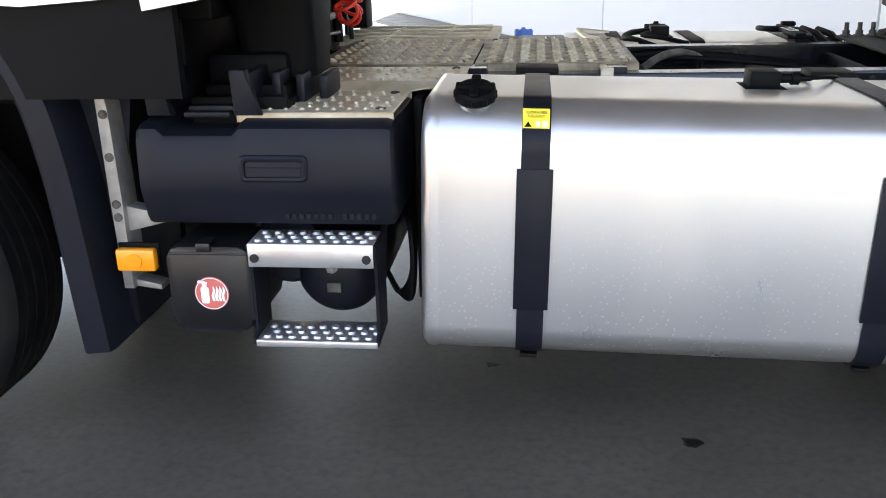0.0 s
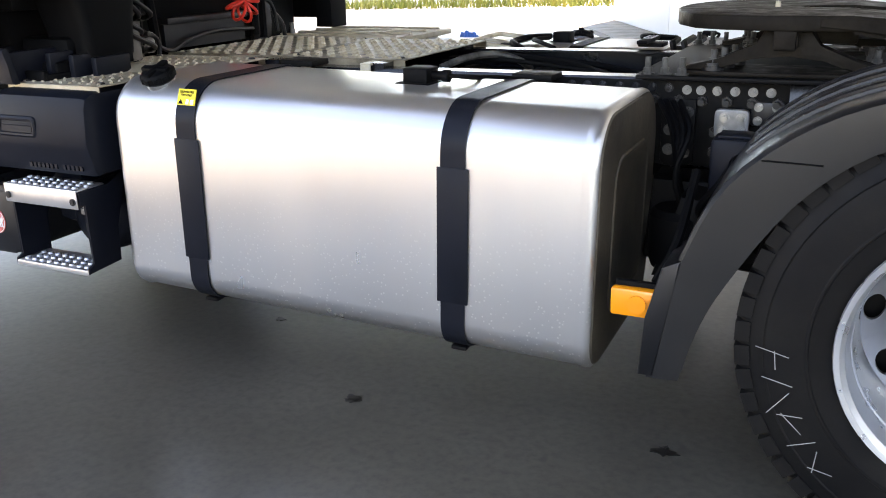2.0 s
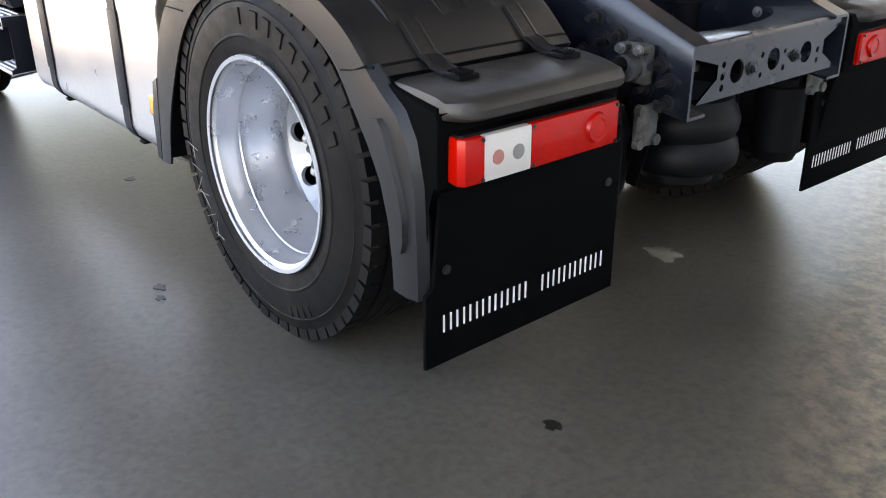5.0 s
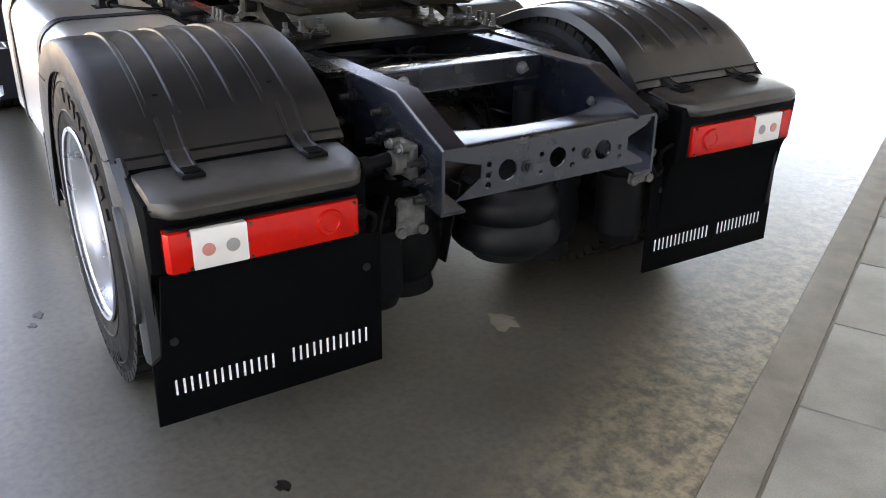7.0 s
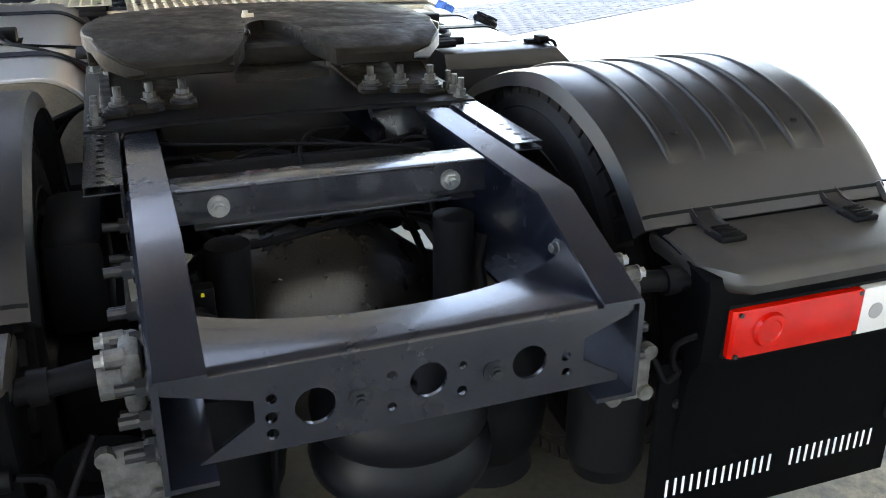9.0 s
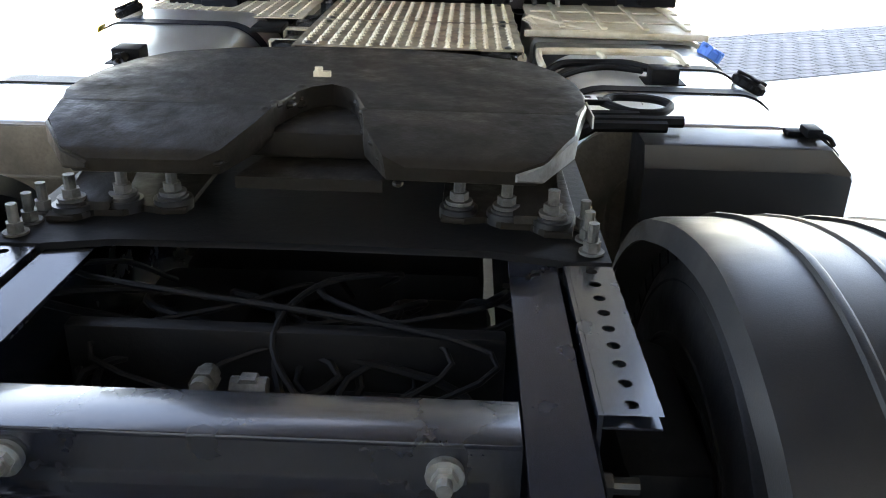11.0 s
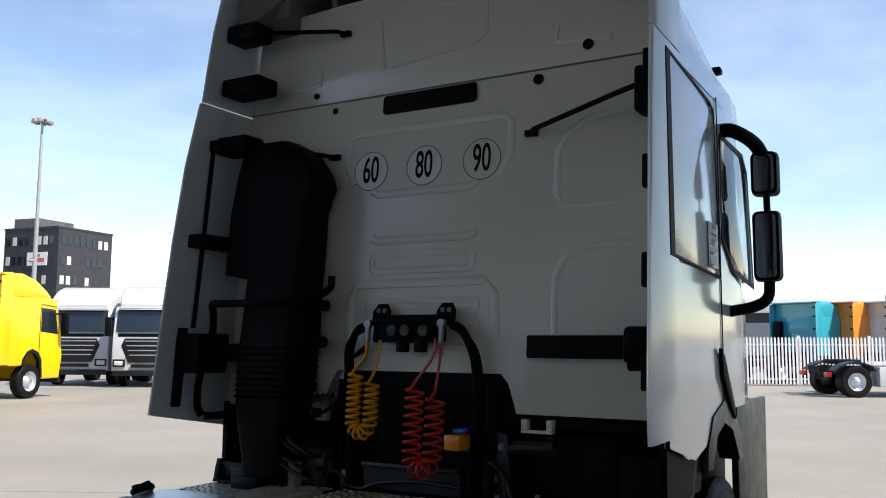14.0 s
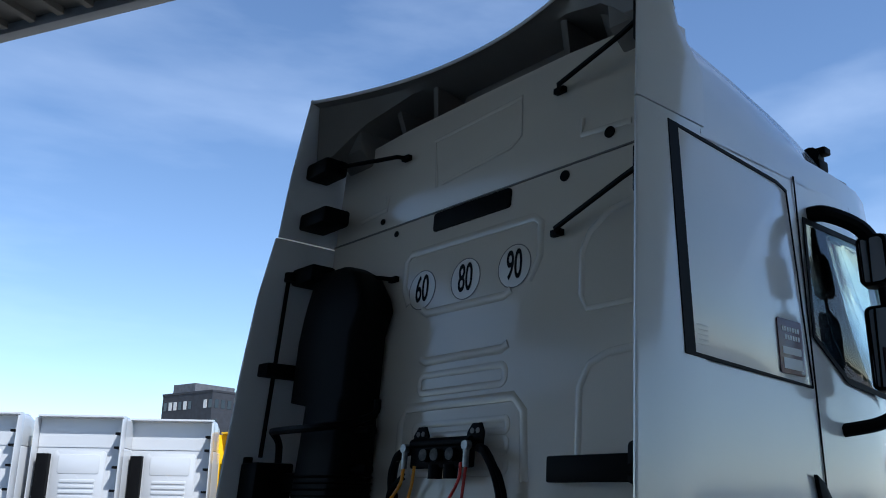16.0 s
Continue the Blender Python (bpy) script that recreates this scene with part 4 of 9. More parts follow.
for i in range(9):
    bm = B()
    y0, y1 = rnd.uniform(-0.32, -0.2), rnd.uniform(0.15, 0.33)
    x0 = rnd.uniform(-0.05, 0.25)
    z = rnd.uniform(0.74, 0.86)
    tube(bm, [(x0 - 0.3, y0, z - 0.05), (x0, y0 * 0.8, z), (x0 + rnd.uniform(-0.08, 0.08), 0.0, z + rnd.uniform(-0.02, 0.05)), (x0 + rnd.uniform(-0.1, 0.1), y1 * 0.7, z), (x0 - 0.1, y1, z - rnd.uniform(0.05, 0.2))], rnd.choice((0.005, 0.006, 0.009)), 7, 6)
    part("cable", bm, "black", truck, "black cable between the rails")
for i in range(14):
    bm = B()
    y0 = -0.30 + 0.045 * i
    z0 = rnd.uniform(0.84, 0.92)
    tube(bm, [(-0.30, y0, z0 - 0.08), (-0.20, y0 + rnd.uniform(-0.05, 0.05), z0), (-0.10, y0 + rnd.uniform(-0.1, 0.1), z0 + 0.02), (0.02, rnd.uniform(-0.3, 0.3), z0 - 0.02), (0.12, rnd.uniform(-0.3, 0.3), z0 - 0.12)], rnd.choice((0.005, 0.007)), 7, 6)
    part("cable", bm, "black", truck, "black cable between the rails")
for i in range(10):
    bm = B()
    x, y, z = rnd.uniform(-0.12, 0.12), -0.3 + 0.066 * i, rnd.uniform(0.76, 0.87)
    cyl(bm, (x, y, z), 0.016, 0.05, rnd.choice("xy"), 10)
    cyl(bm, (x, y, z), 0.021, 0.02, "x", 6)
    part("hose_fitting", bm, "dull", truck, "grey metal hose fitting")
for k in range(3):
    bm = B()
    tube(bm, [(0.60, -0.33, 0.84), (0.48, -0.30 + 0.02 * k, 0.78 - 0.02 * k), (0.44 - 0.02 * k, -0.27, 0.70), (0.38, -0.29, 0.66)], 0.008, 7, 6)
    part("cable", bm, "black", truck, "black cable between the rails")
bm = B()
box(bm, 0.425, 0.465, -0.315, -0.275, 0.76, 0.82, 0.008)
cyl(bm, (0.445, -0.295, 0.74), 0.022, 0.05, "z", 14)
cyl(bm, (0.445, -0.295, 0.712), 0.026, 0.012, "z", 14)
part("sensor_plug", bm, "black", truck, "black sensor plug")
bm = B()
box(bm, 0.463, 0.467, -0.300, -0.294, 0.805, 0.812)
part("plug_clip", bm, "yellow", truck)
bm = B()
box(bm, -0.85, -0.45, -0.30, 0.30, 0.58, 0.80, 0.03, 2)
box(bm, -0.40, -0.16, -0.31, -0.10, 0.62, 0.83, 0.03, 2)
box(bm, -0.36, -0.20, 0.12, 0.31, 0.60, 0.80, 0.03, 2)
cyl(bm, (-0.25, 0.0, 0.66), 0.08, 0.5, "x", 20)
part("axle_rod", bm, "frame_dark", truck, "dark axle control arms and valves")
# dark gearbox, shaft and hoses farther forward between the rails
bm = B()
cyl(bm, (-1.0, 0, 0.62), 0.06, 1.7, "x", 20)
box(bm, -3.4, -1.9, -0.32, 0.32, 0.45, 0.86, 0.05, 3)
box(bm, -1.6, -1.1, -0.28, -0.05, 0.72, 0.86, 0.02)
# added box that only blocks the bright floor seen beneath the rail
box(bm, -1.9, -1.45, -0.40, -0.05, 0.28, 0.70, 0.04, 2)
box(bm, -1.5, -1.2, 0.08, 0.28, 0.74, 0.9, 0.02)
part("gearbox", bm, "frame_dark", truck, "dark gearbox, propeller shaft and an added blocking box between the rails")
for i in range(12):
    bm = B()
    y = rnd.uniform(-0.3, 0.3)
    z = rnd.uniform(0.84, 0.93)
    tube(bm, [(-1.85, y, z), (-1.6, y + rnd.uniform(-0.1, 0.1), z + 0.02), (-1.25, y + rnd.uniform(-0.15, 0.15), z), (-0.95, rnd.uniform(-0.3, 0.3), z - 0.03)], rnd.choice((0.006, 0.009, 0.012)), 7, 5)
    part("cable", bm, "black", truck, "black cable between the rails")
bm = B()
tube(bm, [(-1.75, -0.1, 0.93), (-1.68, -0.02, 0.96), (-1.6, 0.08, 0.965), (-1.52, 0.12, 0.94), (-1.5, 0.2, 0.9)], 0.014, 8, 5)
part("metal_pipe", bm, "dull", truck, "bent bright metal pipe")


# ---- rear mudguards with lamp carriers and flaps
def mudguard(sg):
    """Rear mudguard with its lamp carrier; sg is 1 on the left of the truck and -1 on the right."""
    g = new("mudguard")
    g.parent = truck
    tagged(g, "black plastic rear mudguard with ribs and a lamp carrier")
    crest = smooth_path([(-0.712, 0, 0.368), (-0.688, 0, 0.52), (-0.652, 0, 0.66), (-0.565, 0, 0.852), (-0.40, 0, 0.996), (-0.20, 0, 1.076), (0.03, 0, 1.106), (0.20, 0, 1.083), (0.345, 0, 1.028), (0.455, 0, 0.966), (0.525, 0, 0.905), (0.572, 0, 0.858)], 4)
    rim_in = smooth_path([(-0.632, 0, 0.370), (-0.598, 0, 0.50), (-0.545, 0, 0.62), (-0.425, 0, 0.81), (-0.285, 0, 0.932), (-0.12, 0, 0.984), (0.05, 0, 0.996), (0.19, 0, 0.979), (0.315, 0, 0.934), (0.40, 0, 0.879), (0.445, 0, 0.826), (0.478, 0, 0.775)], 4)

    # the crown sits a little lower on the right
    for p in crest:
        if sg > 0:
            p.z -= 0.010 * max(0.0, min(1.0, 1.0 - (abs(p.x + 0.06) - 0.22) / 0.34))
        else:
            p.z -= 0.054 * max(0.0, min(1.0, 1.0 - (abs(p.x + 0.38) - 0.14) / 0.60))

    def up(i, o):
        p = crest[i]
        d = (crest[min(i + 1, len(crest) - 1)] - crest[max(i - 1, 0)]).normalized()
        return p + Vector((-d.z, 0, d.x)) * o

    def ring(i, prof):
        return [(q.x, sg * y, q.z) for y, q in ((y, up(i, o)) for y, o in prof)]

    bm = B()
    rings = []
    for i in range(len(crest)):
        a, c = rim_in[i], up(i, 0.0)
        low, mid, high = a, a.lerp(c, 0.55), a.lerp(c, 0.93)
        outside = [(low, -1.214), (mid, -1.218), (high, -1.216), (c, -1.204), (up(i, 0.003), -1.178), (up(i, 0.004), -1.05), (up(i, 0.005), -0.885), (up(i, 0.004), -0.68), (up(i, 0.001), -0.59), (up(i, -0.004), -0.572), (up(i, -0.040), -0.562)]
        inside = [(up(i, -0.040), -0.568), (up(i, -0.010), -0.580), (up(i, -0.003), -0.70), (up(i, -0.002), -0.885), (up(i, -0.003), -1.05), (up(i, -0.005), -1.18), (a.lerp(c, 0.9), -1.206), (low, -1.207)]
        rings.append([(p.x, sg * y, p.z) for p, y in outside + inside])
    loft(bm, rings)
    part("guard_shell", bm, "plastic", g, "satin black arched guard with a side skirt", 28)
    for y in (-1.05, -0.888, -0.727):
        bm = B()
        line = [(i, 1.0) for i in range(13, 36)] + [(36, 0.55), (37, -0.1)]
        loft(bm, [ring(i, [(y - 0.049, -0.002), (y - 0.046, 0.004 + 0.007 * q), (y - 0.041, 0.004 + 0.0085 * q), (y - 0.036, 0.004 + 0.0078 * q), (y - 0.031, 0.004 + 0.004 * q), (y + 0.031, 0.004 + 0.004 * q), (y + 0.036, 0.004 + 0.0078 * q), (y + 0.041, 0.004 + 0.0085 * q), (y + 0.046, 0.004 + 0.007 * q), (y + 0.049, -0.002)]) for i, q in line])
        part("guard_rib", bm, "plastic", g, "", 25)
        if y != -0.888:
            q = ring(34, [(y, 0.010)])[0]
            part("rib_rivet", cyl(B(), q, 0.008, 0.006, "z", 12), "black", g)
    # seam where the lower rear piece begins
    bm = B()
    line = [(y, o + 0.0015) for y, o in ((-1.205, 0.0), (-1.178, 0.003), (-1.05, 0.004), (-0.885, 0.005), (-0.68, 0.004), (-0.59, 0.001), (-0.574, -0.004))]
    r_a = ring(42, line)
    loft(bm, [r_a, [(x + 0.005, y, z - 0.006) for x, y, z in r_a]], False)
    part("guard_seam", bm, "black", g)
    bm = B()
    tube(bm, [(0.548, sg * -1.2185, 0.884), (0.50, sg * -1.2195, 0.868), (0.445, sg * -1.2185, 0.860)], 0.0025, 6)
    part("guard_seam", bm, "black", g)
    # stepped lower front piece
    bm = B()
    tube(bm, [(-0.505, sg * -1.200, 0.908), (-0.492, sg * -1.2165, 0.9075), (-0.44, sg * -1.2185, 0.907), (-0.375, sg * -1.2175, 0.905)], 0.0022, 6)
    part("guard_seam", bm, "black", g)
    bm = B()
    prism(bm, [(-0.640, 0.668), (-0.684, 0.646), (-0.716, 0.520), (-0.728, 0.372), (-0.690, 0.372), (-0.655, 0.600)], "y", sg * -1.2185, sg * -1.02, 0.005)
    part("guard_foot", bm, "plastic", g, "stepped lower front piece of the guard", 30)
    # carrier body behind the wheel
    bm = B()
    prof = [(0.560, 0.862), (0.610, 0.845), (0.752, 0.822), (0.762, 0.790), (0.755, 0.640), (0.720, 0.600), (0.705, 0.36), (0.640, 0.36), (0.650, 0.60), (0.57, 0.80)]
    prism(bm, prof, "y", sg * -1.195, sg * -0.60, 0.010, 2)
    part("carrier_body", bm, "flap", g)
    # lower rear skirt, bowed round the tyre, with a raised moulding
    bm = B()
    outer = [(0.548, 0.884), (0.600, 0.838), (0.655, 0.800), (0.690, 0.740), (0.712, 0.640), (0.716, 0.50), (0.716, 0.36)]
    inner = [(0.446, 0.862), (0.480, 0.780), (0.535, 0.700), (0.578, 0.620), (0.602, 0.530), (0.612, 0.440), (0.616, 0.358)]
    rings = []
    for (xo, zo), (xi, zi) in zip(outer, inner):
        pts = [(xi, -1.206, zi), (xi, -1.216, zi), (xi * 0.45 + xo * 0.55, -1.2215, zi * 0.45 + zo * 0.55), (xi * 0.1 + xo * 0.9, -1.214, zi * 0.1 + zo * 0.9), (xo + 0.006, -1.190, zo + 0.004), (xo + 0.002, -1.180, zo)]
        rings.append([(x, sg * y, z) for x, y, z in pts])
    loft(bm, rings)
    part("guard_skirt", bm, "plastic", g, "side skirt joining guard and lamp carrier", 30)
    bm = B()
    wide = [(0.585, 0.772, 0.018), (0.592, 0.752, 0.034), (0.618, 0.690, 0.030), (0.648, 0.620, 0.022), (0.664, 0.560, 0.020), (0.664, 0.500, 0.020), (0.660, 0.470, 0.012)]
    loft(bm, [[(x - w, sg * -1.214, z), (x - w * 0.6, sg * -1.232, z), (x + w * 0.6, sg * -1.232, z + 0.004), (x + w, sg * -1.214, z + 0.006)] for x, z, w in wide])
    part("side_moulding", bm, "plastic", g, "", 25)
    # lid with a rounded lip
    bm = B()
    lid = [(0.575, 0.852), (0.61, 0.856), (0.70, 0.852), (0.785, 0.844), (0.815, 0.836), (0.829, 0.820), (0.826, 0.802), (0.812, 0.794), (0.60, 0.802), (0.575, 0.815)]
    rings = []
    for yy, f, dz in ((-1.184, 0.72, -0.016), (-1.178, 0.80, -0.004), (-1.150, 0.95, 0.0), (-1.115, 1.0, 0.0), (-0.675, 1.0, 0.0), (-0.645, 0.93, 0.0), (-0.604, 0.64, -0.004), (-0.598, 0.56, -0.016)):
        rings.append([(0.575 + (x - 0.575) * f, sg * yy, z + (dz if z > 0.815 else -dz * 0.5)) for x, z in lid])
    loft(bm, rings)
    part("carrier_lid", bm, "lid", g, "worn black carrier lid")
    for y in (-1.048, -0.712):
        bm = B()
        run = [(q[0], q[2]) for q in (ring(i, [(y, 0.007)])[0] for i in (37, 38, 39, 40, 41, 42))] + [(0.578, 0.880), (0.600, 0.866), (0.640, 0.860), (0.690, 0.857)]
        loft(bm, [[(x, sg * (y - 0.030), z - 0.002), (x, sg * (y - 0.030), z + 0.004), (x, sg * (y - 0.022), z + 0.007), (x, sg * (y - 0.018), z + 0.004), (x, sg * (y + 0.018), z + 0.004), (x, sg * (y + 0.022), z + 0.007), (x, sg * (y + 0.030), z + 0.004), (x, sg * (y + 0.030), z - 0.002)] for x, z in run])
        part("lid_strap", bm, "plastic", g, "rubber hold-down strap", 25)
        bm = B()
        box(bm, 0.640, 0.700, sg * (y - 0.031), sg * (y + 0.031), 0.850, 0.864, 0.004)
        for k in range(4):
            box(bm, 0.648 + 0.012 * k, 0.653 + 0.012 * k, sg * (y - 0.022), sg * (y + 0.022), 0.8635, 0.870, 0.001)
        part("strap_latch", bm, "black", g, "slotted black latch")
    # tail lamp
    lamp = new("tail_lamp")
    lamp.parent = g
    tagged(lamp, "red tail lamp with a clear reversing section")
    bm = B()
    prism(bm, [(0.715, -1.150), (0.780, -1.158), (0.792, -1.150), (0.792, -0.650), (0.78, -0.642), (0.72, -0.642)], "z", 0.645, 0.765, 0.006)
    bmesh.ops.transform(bm, matrix=Matrix.Diagonal((1, sg, 1, 1)), verts=bm.verts)
    part("lamp_housing", bm, "black", lamp)
    lo, hi = 0.652, 0.758
    for nm, face, mm in (("red_lens", [(0.722, -1.158), (0.790, -1.166), (0.806, -1.156), (0.808, -1.103), (0.780, -1.103)], "redlens"), ("clear_lens", [(0.780, -1.102), (0.808, -1.102), (0.809, -0.961), (0.780, -0.961)], "whitelens"), ("red_lens", [(0.780, -0.960), (0.809, -0.960), (0.806, -0.655), (0.800, -0.648), (0.780, -0.648)], "redlens")):
        bm = B()
        prism(bm, face, "z", lo, hi, 0.005)
        bmesh.ops.transform(bm, matrix=Matrix.Diagonal((1, sg, 1, 1)), verts=bm.verts)
        part(nm, bm, mm, lamp)
    for ya, rr, mm in ((-1.062, 0.017, "bulb_red"), (-1.000, 0.018, "bulb_grey")):
        part("bulb", cyl(B(), (0.8092, sg * ya, 0.703), rr, 0.0016, "x", 18), mm, lamp)
    bm = B()
    lathe(bm, [(0.0, 0.813), (0.022, 0.813), (0.024, 0.816), (0.034, 0.816), (0.038, 0.807)], (0, sg * -0.735, 0.707), "x", 28)
    part("lens_ring", bm, "redlens", lamp)
    for ya, zz in ((-1.108, 0.750), (-1.108, 0.660), (-0.952, 0.750), (-0.952, 0.660), (-0.662, 0.750), (-0.662, 0.660)):
        part("lens_screw", cyl(B(), (0.809, sg * ya, zz), 0.005, 0.005, "x", 8), "hub", lamp)
    bm = B()
    cyl(bm, (0.765, sg * -0.628, 0.70), 0.02, 0.03, "y", 12)
    tube(bm, [(0.765, sg * -0.61, 0.70), (0.745, sg * -0.57, 0.67), (0.735, sg * -0.575, 0.62), (0.735, sg * -0.59, 0.60), (0.735, sg * -0.56, 0.585), (0.72, sg * -0.54, 0.63), (0.69, sg * -0.50, 0.70)], 0.007, 7, 5)
    part("lamp_cable", bm, "black", g)
    # mud flap with plain lettering bars
    fx0 = 0.732 if sg > 0 else 0.690
    bm = B()
    prism(bm, [(-1.225, 0.195), (-0.555, 0.200), (-0.552, 0.62), (-1.17, 0.66), (-1.195, 0.40), (-1.222, 0.385)], "x", fx0, fx0 + 0.012, 0.002)
    bmesh.ops.transform(bm, matrix=Matrix.Diagonal((1, sg, 1, 1)), verts=bm.verts)
    flap = part("mud_flap", bm, "flap", g, "black rubber mud flap with a row of white bars")
    bm = B()
    y = -1.172 if sg > 0 else 0.598
    for k in range(14):
        if k != 7:
            for ya in (y, y + 0.0215):
                box(bm, fx0 + 0.0121, fx0 + 0.0132, ya, ya + 0.0058, 0.280, 0.325)
        y += 0.0415
    part("flap_print", bm, "white", flap, "row of plain white bars", kind="stuff")
    for ya, zz in ((-1.16, 0.44), (-0.60, 0.52)):
        bm = B()
        hexbolt(bm, (fx0 + 0.012, sg * ya, zz), "x", 0.008, 0.006)
        part("flap_bolt", bm, "hub", flap)
    # the right lamp carrier stands a little further forward
    if sg < 0:
        for ob in g.children:
            if ob.name.split(".")[0] in ("carrier_lid", "lid_strap", "strap_latch", "tail_lamp", "lamp_cable"):
                ob.location.x -= 0.028


mudguard(1)
mudguard(-1)
for x, sg in ((-0.80, -1),):
    bm = B()
    box(bm, x - 0.005, x + 0.125, -1.195, -1.165, 0.505, 0.575, 0.008)
    cyl(bm, (x + 0.06, -1.197, 0.54), 0.022, 0.01, "y", 18)
    mk = part("marker_lamp", bm, "orange", truck, "amber side marker lamp on a bracket")
    bm = B()
    box(bm, x, x + 0.12, -1.166, -1.15, 0.50, 0.585, 0.003)
    box(bm, x + 0.10, x + 0.13, -1.16, -1.15, 0.50, 0.52)
    tube(bm, [(x + 0.09, -1.14, 0.58), (x + 0.12, -1.05, 0.66), (x + 0.13, -0.9, 0.8)], 0.012, 8, 4)
    part("lamp_bracket", bm, "black", mk)
bm = B()
prism(bm, [(-0.80, 0.45), (-0.74, 0.45), (-0.65, 0.68), (-0.73, 0.69)], "y", -0.75, -0.46, 0.01)
part("guard_stay", bm, "frame_dark", truck)
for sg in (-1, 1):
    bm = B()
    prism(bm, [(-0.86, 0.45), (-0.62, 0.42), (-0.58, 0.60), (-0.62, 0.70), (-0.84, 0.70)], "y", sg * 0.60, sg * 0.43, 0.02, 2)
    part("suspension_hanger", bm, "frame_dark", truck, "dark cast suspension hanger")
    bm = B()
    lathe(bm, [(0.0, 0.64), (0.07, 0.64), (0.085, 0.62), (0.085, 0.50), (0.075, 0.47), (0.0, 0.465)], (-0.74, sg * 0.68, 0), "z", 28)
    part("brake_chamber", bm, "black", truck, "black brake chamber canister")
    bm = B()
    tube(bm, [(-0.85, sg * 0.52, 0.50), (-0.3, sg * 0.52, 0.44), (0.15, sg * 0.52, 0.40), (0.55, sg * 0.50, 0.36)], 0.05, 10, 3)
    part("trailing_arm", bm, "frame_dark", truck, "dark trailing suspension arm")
bm = B()
box(bm, -0.60, -0.51, -0.425, -0.4065, 0.835, 0.905, 0.004)
pb_plate = part("anchor_plate", bm, "hub", truck, "small bolted anchor plate")
for xx in (-0.58, -0.53):
    for zz in (0.85, 0.89):
        part("anchor_bolt", hexbolt(B(), (xx, -0.425, zz), "y", 0.009, 0.01, 0.006, -1), "zinc", pb_plate)
bm = B()
box(bm, -1.30, -0.50, -0.4105, -0.4055, 0.70, 0.955)
part("flitch_plate", bm, "frame_dark", truck, "dark reinforcing plate on the rail")
for xx in (-0.789, -0.748, -0.701, -0.65, -0.60, -0.55):
    bm = B()
    cyl(bm, (xx, -0.4125, 0.93), 0.014, 0.004, "y", 16)
    hexbolt(bm, (xx, -0.4145, 0.93), "y", 0.0085, 0.010, 0.006, -1)
    part("rail_bolt", bm, "bracketgrey", truck, "bright bolt with a washer")
for xx in (-1.146, -1.095, -1.046, -0.993, -0.942, -0.891, -0.842):
    part("rail_bolt", hexbolt(B(), (xx, -0.4105, 0.935), "y", 0.0095, 0.012, 0.004, -1), "frame", truck)
bm = B()
prism(bm, [(-0.855, 0.905), (-0.755, 0.905), (-0.755, 0.715), (-0.775, 0.70), (-0.84, 0.70), (-0.855, 0.715)], "y", -0.434, -0.422, 0.003)
hp = part("hanger_plate", bm, "frame_dark", truck, "dark steel hanger plate with six bolts")
for xx, zz in ((-0.828, 0.874), (-0.777, 0.868), (-0.83, 0.812), (-0.782, 0.812), (-0.83, 0.751), (-0.783, 0.744)):
    part("plate_bolt", hexbolt(B(), (xx, -0.434, zz), "y", 0.012, 0.011, 0.006, -1), "dull", hp)
bm = B()
prism(bm, rrect(-0.697, -0.60, 0.80, 0.885, 0.014, 3), "y", -0.462, -0.44, 0.004)
cp = part("cast_bracket", bm, "bracketgrey", truck, "grey cast bracket with four bolts")
for xx, zz in ((-0.668, 0.861), (-0.623, 0.861), (-0.672, 0.823), (-0.619, 0.824)):
    part("bracket_bolt", hexbolt(B(), (xx, -0.462, zz), "y", 0.010, 0.010, 0.006, -1), "zinc", cp)
bm = B()
box(bm, -0.66, -0.545, -0.77, -0.66, 0.70, 0.858, 0.012, 2)
box(bm, -0.645, -0.56, -0.755, -0.675, 0.857, 0.866, 0.004)
lv = part("levelling_valve", bm, "box", truck, "dusty black valve box with a hose loop")
bm = B()
tube(bm, [(-0.60, -0.775, 0.80), (-0.585, -0.83, 0.82), (-0.62, -0.86, 0.76), (-0.67, -0.82, 0.68), (-0.66, -0.72, 0.62), (-0.62, -0.60, 0.60)], 0.010, 8, 5)
part("valve_hose", bm, "black", lv)
# invented dark blocks that stand in for the shade between rail and inner tyre
for sg in (-1, 1):
    bm = B()
    box(bm, -0.26, 0.30, sg * 0.585, sg * 0.44, 0.40, 0.62, 0.02, 2)
    part("spring_seat", bm, "frame_dark", truck, "dark block added beside the axle to hide the bright floor")
    bm = B()
    box(bm, -0.16, 0.20, sg * 0.59, sg * 0.46, 0.625, 0.84, 0.03, 2)
    part("brake_caliper", bm, "frame_dark", truck, "upper dark block added to hide the bright floor")
for k in range(4):
    bm = B()
    tube(bm, [(-0.86 + 0.02 * k, -0.45, 0.90), (-0.80 + 0.02 * k, -0.56 - 0.02 * k, 0.84), (-0.76, -0.62 - 0.015 * k, 0.70), (-0.72 + 0.02 * k, -0.58, 0.55 - 0.04 * k), (-0.62, -0.48, 0.46)], 0.009, 7, 5)
    part("air_hose", bm, "black", truck, "black looped air hose")


